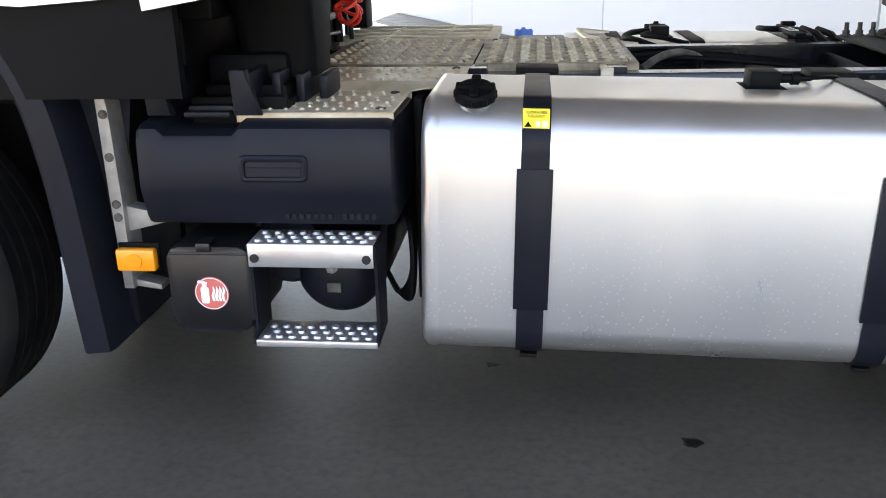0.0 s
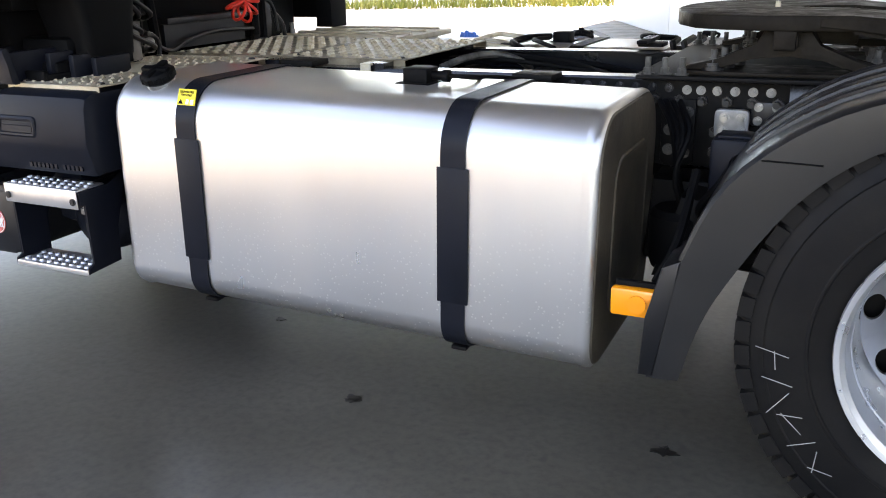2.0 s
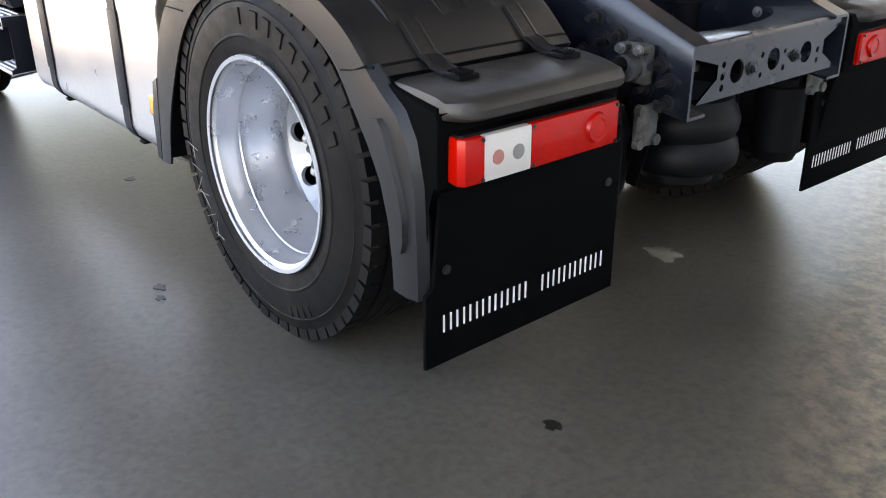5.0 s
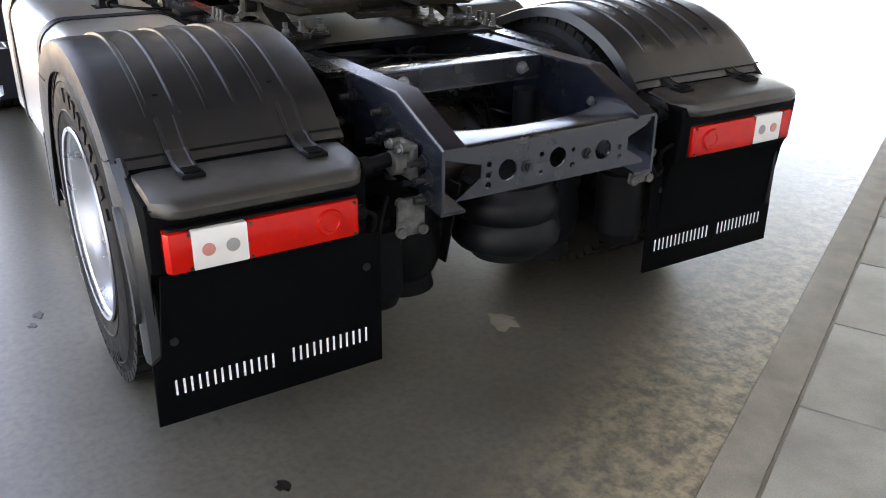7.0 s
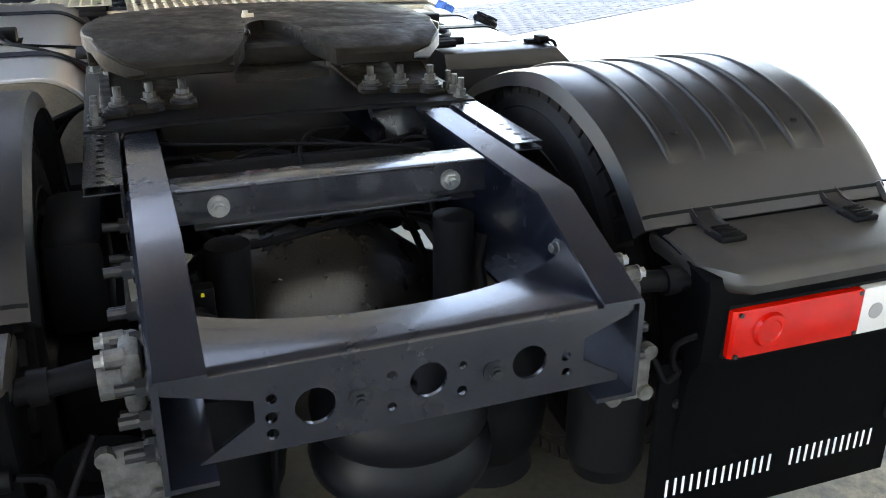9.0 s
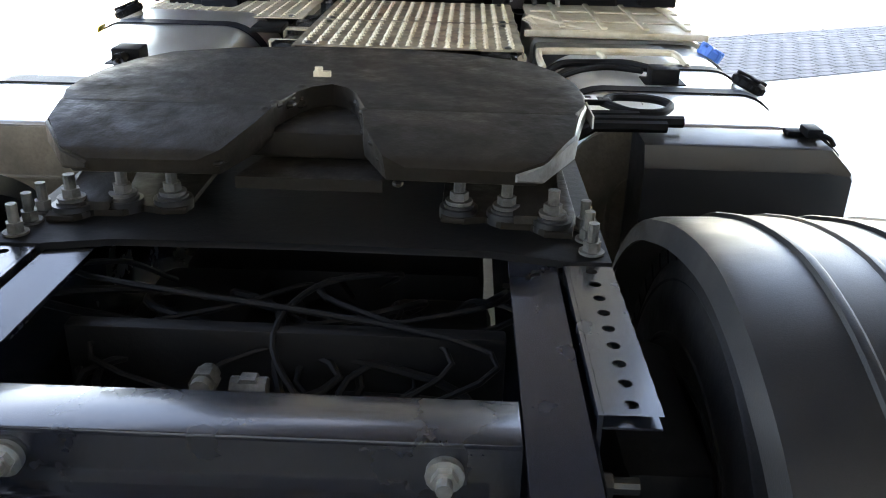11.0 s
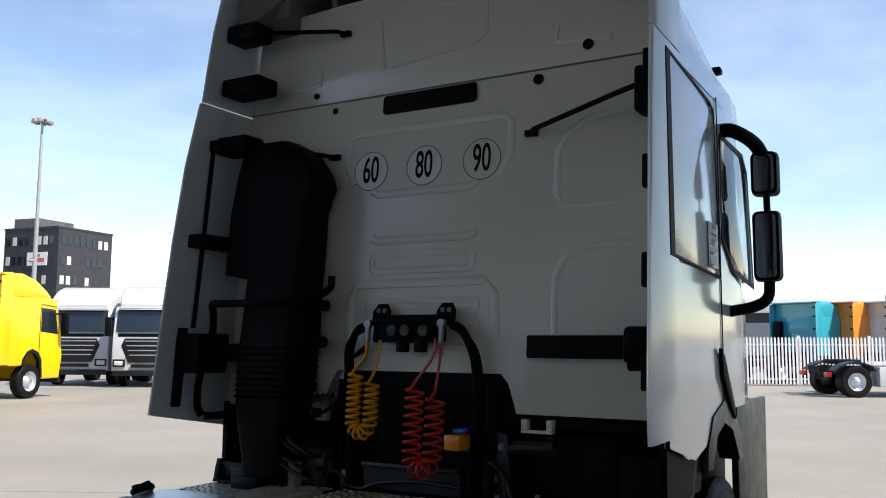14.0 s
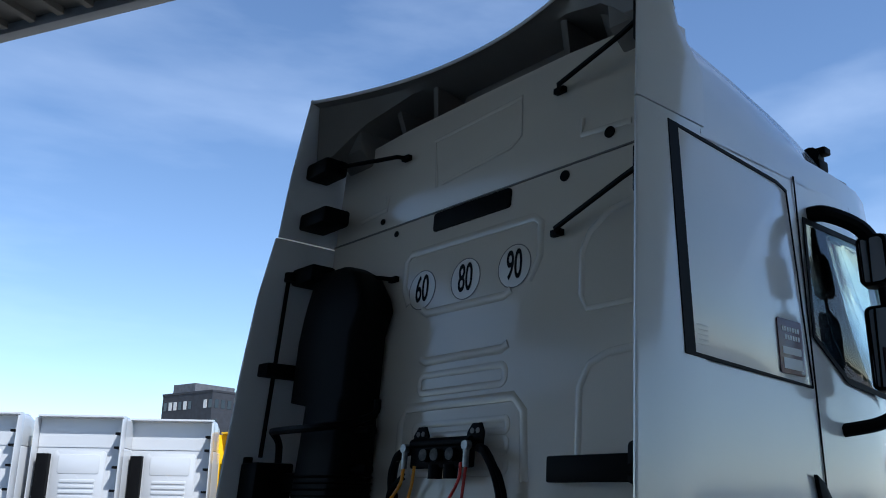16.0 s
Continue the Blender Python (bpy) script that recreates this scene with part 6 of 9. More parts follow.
BC = part("battery_cover", bm, "plastic", truck, "black plastic battery cover with a strap")
bm = B()
box(bm, -1.005, -0.965, 1.03, 1.105, 0.952, 0.966, 0.005)
box(bm, -0.985, -0.925, 1.062, 1.100, 0.960, 0.982, 0.005)
prism(bm, [(1.095, 0.966), (1.104, 0.968), (1.164, 0.912), (1.164, 0.80), (1.157, 0.80), (1.157, 0.906)], "x", -1.0, -0.965, 0.002)
tube(bm, [(-0.93, 1.09, 0.972), (-0.915, 1.11, 0.965), (-0.93, 1.13, 0.945)], 0.006, 8, 3)
part("cover_strap", bm, "black", BC, "rubber hold-down strap")
# pale carrier loop and dark tank with blue cap
bm = B()
tube(bm, [(-1.70, 0.50, 0.945), (-1.86, 0.495, 0.962), (-1.895, 0.54, 0.966), (-1.925, 0.90, 0.966), (-1.905, 0.965, 0.962), (-1.78, 0.975, 0.948)], 0.012, 8, 4)
tube(bm, [(-1.905, 0.70, 0.962), (-1.84, 0.715, 0.955), (-1.76, 0.68, 0.945)], 0.009, 8, 4)
part("carrier_loop", bm, "tread", truck, "pale cast carrier loop")
bm = B()
box(bm, -2.20, -1.975, 0.50, 0.98, 0.5, 0.945, 0.02, 2)
part("air_filter", bm, "plastic", truck, "black plastic filter housing with a white label")
bm = B()
box(bm, -2.075, -2.030, 0.745, 0.855, 0.9455, 0.947)
wl = part("filter_label", bm, "white", truck, "white label with bars of print")
bm = B()
for i in range(5):
    box(bm, -2.068, -2.037, 0.752 + 0.020 * i, 0.764 + 0.020 * i, 0.947, 0.9475)
tagged(part("label_print", bm, "dull", wl), kind="stuff")
bm = B()
rings = []
for x in (-2.30, -2.29, -2.05, -2.04):
    e = 0.015 if x in (-2.30, -2.04) else 0.0
    rings.append([(x, y, z) for y, z in rrect(0.90 + e, 1.20 - e, 0.32 + e, 0.93 - e, (0.06, 0.06, 0.12, 0.06), 5)])
loft(bm, rings)
UT = part("urea_tank", bm, "plastic", truck, "black plastic tank with a blue cap")
m = Matrix.Translation((-2.175, 1.145, 0.905)) @ Matrix.Rotation(radians(-28), 4, "X")
bm = B()
lathe(bm, [(0.045, -0.02), (0.045, 0.03), (0.036, 0.04), (0.0, 0.042)], (0, 0, 0), "z", 20)
for a in range(3):
    box(bm, -0.01, 0.01, -0.048, 0.048, 0.0, 0.045, 0.004, 1, Matrix.Rotation(radians(60 * a), 4, "Z"))
bmesh.ops.transform(bm, matrix=m, verts=bm.verts)
part("blue_cap", bm, "blue", UT, "bright blue filler cap")
bm = B()
rings = []
for x in (-3.0, -2.985, -2.335, -2.32):
    e = 0.012 if x in (-3.0, -2.32) else 0.0
    rings.append([(x, y, z) for y, z in rrect(0.50 + e, 1.235 - e, 0.34 + e, 0.945 - e, (0.06, 0.08, 0.16, 0.05), 6)])
loft(bm, rings)
SB = part("silencer_box", bm, "tank", truck, "brushed metal silencer casing")
for z in (0.62, 0.74):
    bm = B()
    prism(bm, rrect(-2.66, -2.50, z, z + 0.03, 0.014, 4), "y", 1.235, 1.243, 0.003)
    part("pressed_swage", bm, "tank", SB)
bm = B()
box(bm, -2.98, -2.29, 0.50, 1.165, 0.955, 0.972, 0.004)
box(bm, -2.30, -2.28, 0.47, 1.17, 0.945, 0.970, 0.003)
CV = part("silencer_cover", bm, "tread", truck, "worn pressed metal cover with raised seams")
for y in (0.62, 0.78, 0.94, 1.10):
    bm = B()
    box(bm, -2.97, -2.32, y - 0.012, y + 0.012, 0.9722, 0.982, 0.004)
    part("cover_rib", bm, "tread", CV)
for x in (-2.5, -2.75):
    bm = B()
    box(bm, x - 0.008, x + 0.008, 0.52, 1.15, 0.9722, 0.979, 0.003)
    part("cover_rib", bm, "tread", CV)
bm = B()
loft(bm, [[(-2.50, 0.47, 0.972), (-2.28, 0.55, 0.965), (-2.28, 0.72, 0.972), (-2.5, 0.5, 0.99)], [(-2.50, 0.47, 0.978), (-2.28, 0.55, 0.971), (-2.28, 0.72, 0.978), (-2.5, 0.5, 0.996)]])
part("heat_shield", bm, "tread", truck, "bent pale heat shield")
# ---------------------------------------------------------------- cab
CAB = new("cab")
CAB.parent = truck
tagged(CAB, "white high-roof sleeper cab seen from behind")
LEAN = 0.085


def lean(bm, z0=1.334):
    """The cab stands a little forward with height."""
    for v in bm.verts:
        v.co.x -= LEAN * (v.co.z - z0)
    return bm


def cpart(name, bm, material, parent=None, label="", sharp=35):
    return part(name, lean(bm), material, parent or CAB, label, sharp)


XW = -2.966
# rear wall, with the opening above the engine tunnel
bm = B()
poly = [(-1.20, 1.345), (-0.56, 1.345), (-0.50, 1.50), (-0.47, 1.545), (0.45, 1.545), (0.49, 1.50), (0.53, 1.365), (1.20, 1.365), (1.20, 2.97), (-1.20, 2.97)]
prism(bm, poly, "x", XW - 0.06, XW, 0.004)
cpart("rear_wall", bm, "cabwhite_warmlit", None, "white painted rear cab wall")
bm = B()
prism(bm, [(-1.20, 2.978), (1.20, 2.978), (1.18, 3.44), (1.12, 3.50), (1.02, 3.53), (0.6, 3.55), (0.0, 3.552), (-0.6, 3.545), (-1.02, 3.525), (-1.12, 3.495), (-1.18, 3.44)], "x", XW - 0.06, XW - 0.004, 0.005)
cpart("upper_rear_wall", bm, "cabwhite_warmlit", None, "white upper rear wall of the high roof")


def emboss(pts, r=0.022, flat=0.32, closed=False, name="pressed_crease", at=XW):
    """A soft pressed crease along points of the wall."""
    bm = B()
    p = [(at, y, z) for y, z in pts]
    if closed:
        p = p + [p[0]]
    tube(bm, p, r, 8)
    for v in bm.verts:
        v.co.x = at + (v.co.x - at) * flat
    return cpart(name, bm, "cabwhite_warmlit")


def rpath(y0, y1, z0, z1, r):
    return rrect(y0, y1, z0, z1, r, 4)


up = [(-0.44, 2.50), (-0.49, 2.60), (-0.49, 2.74), (-0.45, 2.775), (0.42, 2.775), (0.46, 2.74), (0.46, 2.58), (0.40, 2.48)]
emboss(up)
emboss([(-0.33, 2.46), (-0.29, 2.435), (0.25, 2.435), (0.29, 2.46)])
emboss([(-0.31, 2.21), (-0.27, 2.19), (0.25, 2.19), (0.29, 2.21)])
emboss(rpath(-0.30, 0.28, 2.035, 2.12, 0.03), 0.018, 0.32, True)
emboss([(-0.42, 1.62), (-0.42, 1.90), (-0.38, 1.97), (0.34, 1.975), (0.40, 1.91), (0.42, 1.62)], 0.024)
for k in range(3):
    emboss(rpath(-0.31, 0.31, 1.66 + 0.085 * k, 1.715 + 0.085 * k, 0.02), 0.017, 0.32, True)
for y0, sgn in ((0.70, 1), (-0.70, -1)):
    emboss([(y0, 1.72), (y0, 1.98), (y0 + sgn * 0.05, 2.07), (y0 + sgn * 0.14, 2.105), (y0 + sgn * 0.36, 2.12)], 0.018)
    emboss([(y0, 2.36), (y0, 2.55), (y0 + sgn * 0.04, 2.63), (y0 + sgn * 0.14, 2.70), (y0 + sgn * 0.36, 2.74)], 0.017)
    emboss([(y0 + sgn * 0.0, 2.36), (y0 + sgn * 0.03, 2.30), (y0 + sgn * 0.30, 2.30)], 0.013)
    emboss([(y0 - 0.02, 3.18), (y0 - 0.02, 3.10), (y0 + sgn * 0.25, 3.08)], 0.016, 0.5, False, "pressed_crease", XW - 0.004)
emboss([(-0.30, 3.12), (-0.34, 3.40), (0.30, 3.43), (0.30, 3.22), (0.24, 3.18), (-0.26, 3.13)], 0.012, 0.5, False, "pressed_crease", XW - 0.004)
# plugs, vent slot
for y, z in ((-0.602, 2.926), (-0.74, 3.03), (0.593, 2.926), (0.838, 3.06)):
    bm = B()
    cyl(bm, (XW + 0.002, y, z), 0.026 if y > 0 else 0.017, 0.008, "x", 20)
    cpart("wall_plug", bm, "black", None, "round black plug")
bm = B()
prism(bm, rrect(-0.285, 0.265, 2.862, 2.962, 0.018, 3), "x", XW - 0.002, XW + 0.012, 0.003)
cpart("vent_slot", bm, "black", None, "black vent slot")
bm = B()
box(bm, XW - 0.01, XW + 0.004, -1.2, 1.2, 2.97, 2.978)
cpart("wall_seam", bm, "shelfgrey")
# speed discs
for txt, y in (("60", -0.342), ("80", -0.02), ("90", 0.306)):
    bm = B()
    lathe(bm, [(0.099, XW + 0.0005), (0.099, XW + 0.002), (0.104, XW + 0.002), (0.104, XW + 0.0005)], (0, y, 2.565), "x", 40)
    cpart("speed_disc", bm, "shelfgrey", None, "round speed disc reading " + txt)
    bm = B()
    cyl(bm, (XW + 0.0005, y, 2.565), 0.099, 0.002, "x", 40)
    cpart("disc_face", bm, "cabwhite_warmlit")
    m = Matrix.Translation((XW - LEAN * (2.565 - 1.334) + 0.003, y, 2.565)) @ Matrix.Rotation(math.atan(LEAN), 4, "Y").inverted() @ Matrix.Rotation(math.pi / 2, 4, "Z") @ Matrix.Rotation(math.pi / 2, 4, "X")
    letters(txt, 0.195, m, "black", CAB, "speed_figure", 0.0008, 0.52, 0.0022)

# tabs below the wall
for y in (-0.60, 0.63):
    bm = B()
    box(bm, XW - 0.04, XW, y - 0.075, y - 0.045, 1.30, 1.345, 0.003)
    box(bm, XW - 0.04, XW, y + 0.045, y + 0.075, 1.30, 1.345, 0.003)
    box(bm, XW - 0.04, XW, y - 0.075, y + 0.075, 1.285, 1.30, 0.003)
    cpart("wall_tab", bm, "cabwhite_warmlit")


# side fairings behind the cab
def fairing(sg):
    """Upright air deflector with a rounded rear edge."""
    zz = [1.265 if sg < 0 else 1.30, 1.45, 1.8, 2.2, 2.6, 2.965]
    xr = [-2.455, -2.462, -2.475, -2.495, -2.527, -2.586] if sg < 0 else [-2.63, -2.61, -2.61, -2.61, -2.61, -2.612]
    bm = B()
    rings = []
    for z, x in zip(zz, xr):
        y = sg * 1.243
        rings.append([(XW - 0.05, y, z), (x - 0.012, y + sg * 0.002, z), (x, y - sg * 0.006, z), (x - 0.004, y - sg * 0.016, z), (x - 0.03, y - sg * 0.02, z), (XW - 0.05, y - sg * 0.02, z)])
    if sg < 0:
        y = sg * 1.243
        rings[0] = [(XW - 0.05, y, 1.225), (-2.468, y + sg * 0.002, 1.312), (-2.456, y - sg * 0.006, 1.315), (-2.460, y - sg * 0.016, 1.315), (-2.486, y - sg * 0.02, 1.310), (XW - 0.05, y - sg * 0.02, 1.225)]
    loft(bm, rings)
    f = cpart("side_fairing", bm, "cabside", None, "white side air deflector")
    bm = B()
    rings = []
    for z, x, y, xf in ((2.972, -2.612, 1.243, XW - 0.08), (3.22, -2.622, 1.24, XW - 0.08), (3.38, -2.63, 1.235, -2.89), (3.6, -2.64, 1.21, -2.85), (3.84, -2.645, 1.165, -2.80)):
        xf = xf if sg > 0 else XW - 0.08
        x = x if sg > 0 else x + 0.016 * (3.70 - z)
        rings.append([(xf, sg * y, z), (x - 0.012, sg * (y + 0.002), z), (x, sg * (y - 0.006), z), (x - 0.004, sg * (y - 0.016), z), (x - 0.03, sg * (y - 0.02), z), (xf, sg * (y - 0.02), z)])
    loft(bm, rings)
    cpart("upper_fairing", bm, "cabside", None, "white upper corner deflector")
    return f


for sg in (-1, 1):
    fairing(sg)

# roof fairing: outer skin from its rear lip forward, hollow below
bm = B()
ys = [-1.165 + 2.33 * i / 24 for i in range(25)]


def lip(y):
    return -2.645 - 0.305 * max(0.0, 1 - (abs(y) / 1.165) ** 2.0)


rows = [[(lip(y), y, 3.835) for y in ys], [(lip(y) - 0.06, y, 3.842) for y in ys], [(XW - 0.36, y * 0.80, 3.79) for y in ys]]
under = [[(lip(y) - 0.004, y, 3.818) for y in ys]]
loft(bm, under + rows, False)
cpart("roof_fairing", bm, "cabside", None, "white roof air deflector with a curved rear lip", 30)


def under_skin(y, gap):
    """Height just below the roof skin at its rear edge."""
    a = abs(y)
    for (y0, z0), (y1, z1) in (((0.0, 3.83), (0.25, 3.83)), ((0.25, 3.83), (0.586, 3.80)), ((0.586, 3.80), (0.886, 3.67)), ((0.886, 3.67), (1.066, 3.49)), ((1.066, 3.49), (1.24, 3.42))):
        if a <= y1:
            return z0 + (z1 - z0) * (a - y0) / (y1 - y0) - gap
    return 3.42 - gap


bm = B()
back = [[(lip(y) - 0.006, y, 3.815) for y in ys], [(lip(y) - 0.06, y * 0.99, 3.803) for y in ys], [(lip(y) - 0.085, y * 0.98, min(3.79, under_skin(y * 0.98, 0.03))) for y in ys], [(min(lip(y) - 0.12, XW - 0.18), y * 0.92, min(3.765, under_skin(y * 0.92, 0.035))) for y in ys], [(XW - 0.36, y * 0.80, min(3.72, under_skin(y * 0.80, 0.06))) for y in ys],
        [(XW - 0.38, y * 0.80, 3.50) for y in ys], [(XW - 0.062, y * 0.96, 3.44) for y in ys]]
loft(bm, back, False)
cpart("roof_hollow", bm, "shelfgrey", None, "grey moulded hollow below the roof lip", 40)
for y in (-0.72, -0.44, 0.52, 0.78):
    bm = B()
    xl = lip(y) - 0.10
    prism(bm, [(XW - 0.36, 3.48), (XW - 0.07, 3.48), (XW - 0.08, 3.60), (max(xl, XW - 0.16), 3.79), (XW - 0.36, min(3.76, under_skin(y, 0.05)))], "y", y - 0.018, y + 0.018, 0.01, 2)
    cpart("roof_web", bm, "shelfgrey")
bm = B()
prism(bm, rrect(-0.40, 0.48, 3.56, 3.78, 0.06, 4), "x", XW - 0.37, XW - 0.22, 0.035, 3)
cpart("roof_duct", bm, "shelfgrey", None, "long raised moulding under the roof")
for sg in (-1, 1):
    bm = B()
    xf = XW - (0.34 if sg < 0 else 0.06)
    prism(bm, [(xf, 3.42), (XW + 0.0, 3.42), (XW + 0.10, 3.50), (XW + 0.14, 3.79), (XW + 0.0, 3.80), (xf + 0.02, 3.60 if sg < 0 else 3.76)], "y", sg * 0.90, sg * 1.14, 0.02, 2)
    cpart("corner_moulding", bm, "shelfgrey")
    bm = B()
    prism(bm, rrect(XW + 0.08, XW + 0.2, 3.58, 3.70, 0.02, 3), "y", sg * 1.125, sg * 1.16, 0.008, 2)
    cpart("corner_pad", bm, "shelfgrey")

# roof skin and cab sides, one section after another
bm = B()
rings = []
for x, w, sh, zt in ((-3.17, 1.236, 3.47, 3.83), (-3.3, 1.238, 3.45, 3.815), (-3.6, 1.238, 3.40, 3.74), (-4.0, 1.235, 3.32, 3.60), (-4.35, 1.225, 3.23, 3.44), (-4.65, 1.20, 3.10, 3.24), (-4.85, 1.15, 2.98, 3.05)):
    half_r = [(w, 2.93), (w - 0.01, 3.08), (w - 0.045, sh - 0.16), (w - 0.09, sh - 0.05), (w - 0.17, sh + 0.02), (w - 0.35, (sh + zt) / 2 + 0.02), (w - 0.65, zt - 0.03), (0.25, zt), (0.0, zt)]
    rings.append([(x, y, z) for y, z in half_r] + [(x, -y, z) for y, z in reversed(half_r[:-1])])
loft(bm, rings, False, False)
part("roof_skin", bm, "cabside", CAB, "glossy white high roof", 40)
sec = [(-2.93, 1.228), (-3.3, 1.235), (-3.8, 1.235), (-3.955, 1.235), (-4.2, 1.233), (-4.45, 1.226), (-4.66, 1.206), (-5.0, 1.05), (-5.12, 0.8)]
sill = {3: 2.26, 4: 2.10, 5: 2.065, 6: 2.055}
for sg in (-1, 1):
    b3 = B()
    grid_o, grid_i = [], []
    for i, (x, y) in enumerate(sec):
        dx = 0.13 if i > 5 else 0
        zs = sill.get(i, 2.05)
        o = [(x, y, {0: 1.262, 1: 1.175 if sg > 0 else 1.238, 2: 1.27}.get(i, 1.35)), (x, y, 1.62), (x, y + 0.002, zs), (x + 0.4 * dx, y, 2.4), (x + 0.75 * dx, y, 2.715), (x + dx, y - 0.002, 2.945)]
        grid_o.append([b3.verts.new((a0, sg * b0, c0)) for a0, b0, c0 in o])
        grid_i.append([b3.verts.new((a0 + (0.02 if i > 6 else 0), sg * (b0 - 0.025), c0)) for a0, b0, c0 in o])
    for i in range(len(sec) - 1):
        for j in range(5):
            if (3 <= i <= 5 or i >= 6) and j in (2, 3):
                continue
            for gr in (grid_o, grid_i):
                b3.faces.new((gr[i][j], gr[i + 1][j], gr[i + 1][j + 1], gr[i][j + 1]))
    part("cab_side", b3, "cabside", CAB, "glossy white cab side", 30)
bm = B()
loft(bm, [[(-5.12, -0.8, 1.36), (-5.16, 0.0, 1.36), (-5.12, 0.8, 1.36)], [(-5.12, -0.8, 2.05), (-5.16, 0, 2.05), (-5.12, 0.8, 2.05)]], False, False)
loft(bm, [[(-4.99, -0.8, 2.80), (-5.03, 0, 2.80), (-4.99, 0.8, 2.80)], [(-4.9, -0.78, 2.95), (-4.96, 0, 2.95), (-4.9, 0.78, 2.95)], [(-4.6, -0.66, 3.2), (-4.66, 0, 3.22), (-4.6, 0.66, 3.2)]], False, False)
bmesh.ops.solidify(bm, geom=list(bm.faces), thickness=0.02)
part("cab_front", bm, "cabside", CAB)
bm = B()
plan = [(-4.67, 1.200), (-5.0, 1.045), (-5.12, 0.8), (-5.16, 0.0), (-5.12, -0.8), (-5.0, -1.045), (-4.67, -1.200)]
loft(bm, [[(x + 0.004, y, 2.05) for x, y in plan], [(x + 0.06, y, 2.42) for x, y in plan], [(x + 0.12, y, 2.80) for x, y in plan]], False)
bmesh.ops.solidify(bm, geom=list(bm.faces), thickness=0.008)
part("windscreen", bm, "windscreen", CAB, "teal tinted windscreen", 60).visible_shadow = False
for sg in (-1, 1):
    bm = B()
    tube(bm, [(-4.70, sg * 1.195, 2.04), (-4.65, sg * 1.195, 2.42), (-4.60, sg * 1.195, 2.74)], 0.035, 8)
    part("window_pillar", bm, "cabside", CAB)
bm = B()
box(bm, -4.9, XW - 0.07, -1.18, 1.18, 1.30, 1.36, 0.01)
cpart("cab_floor", bm, "frame_dark")
bm = B()
box(bm, -4.8, XW - 0.07, -1.02, 1.02, 3.2, 3.25)
cpart("cab_roof_inner", bm, "shelfgrey")
# side panel with dark frame, door edge, door window
for sg in (1, -1):
    y = sg * 1.238
    bm = B()
    outer = [(-2.945, 2.045), (-3.86, 2.005), (-3.80, 2.86), (-3.72, 2.885), (-2.93, 2.93)]
    inner = [(-3.008, 2.056), (-3.853, 2.014), (-3.795, 2.848), (-3.715, 2.870), (-2.992, 2.913)]
    a = [(x, y + sg * 0.002, z) for x, z in outer]
    b2 = [(x, y + sg * 0.010, z) for x, z in outer]
    c = [(x, y + sg * 0.010, z) for x, z in inner]
    d = [(x, y + sg * 0.002, z) for x, z in inner]
    loft(bm, [a, b2, c, d], True, False)
    fr = part("panel_frame", bm, "black", CAB, "dark blue-grey frame round the side panel")
    bm = B()
    prism(bm, inner, "y", y + sg * 0.001, y + sg * 0.006, 0.002)
    part("side_panel", bm, "cabside", CAB, "glossy white blanking panel")
    for xa, za in ((-3.895, 2.95), (-2.99, 2.04)):
        bm = B()
        box(bm, xa, xa + 0.006, y - 0.001, y + sg * 0.004, 1.40, za)
        part("door_gap", bm, "black", CAB)
    bm = B()
    win = [(-3.93, 2.24), (-4.2, 2.08), (-4.72, 2.03), (-4.62, 2.66), (-4.5, 2.74), (-3.95, 2.74)]
    prism(bm, win, "y", y + sg * 0.001, y + sg * 0.005, 0.001)
    part("door_window", bm, "windscreen", CAB, "clear tinted door window").visible_shadow = False
    bm = B()
    a = [(x, y + sg * 0.004, z) for x, z in win]
    cx, cz = -4.3, 2.4
    b2 = [(cx + (x - cx) * 1.06, y + sg * 0.004, cz + (z - cz) * 1.08) for x, z in win]
    c = [(cx + (x - cx) * 1.06, y + sg * 0.008, cz + (z - cz) * 1.08) for x, z in win]
    d = [(x, y + sg * 0.008, z) for x, z in win]
    loft(bm, [a, b2, c, d], True, False)
    part("window_seal", bm, "black", CAB)
    bm = B()
    prism(bm, [(-3.79, 1.66), (-3.85, 1.63), (-4.05, 1.38), (-4.08, 1.30), (-3.98, 1.36), (-3.82, 1.52)], "y", y + sg * 0.001, y + sg * 0.02, 0.004)
    part("grab_recess", bm, "black", CAB, "black grab handle recess")
    bm = B()
    prism(bm, [(-3.50, 1.10), (-3.52, 1.20), (-3.64, 1.34), (-3.87, 1.40), (-4.12, 1.34), (-4.26, 1.2), (-4.3, 1.08), (-4.2, 1.08), (-4.05, 1.25), (-3.87, 1.30), (-3.70, 1.25), (-3.60, 1.10)], "y", y - sg * 0.10, y + sg * 0.006, 0.004)
    part("arch_trim", bm, "plastic", CAB, "grey plastic wheel arch trim")
    bm = B()
    prism(bm, [(-2.95, 1.02), (-3.50, 1.02), (-3.56, 1.34), (-2.95, 1.36)], "y", y - sg * 0.06, y - sg * 0.03)
    part("lower_panel", bm, "black", CAB)
    bm = B()
    prism(bm, [(-4.3, 0.45), (-5.1, 0.40), (-5.15, 1.36), (-4.3, 1.36)], "y", y - sg * 0.06, y - sg * 0.02, 0.01)
    part("front_step_panel", bm, "plastic", CAB)
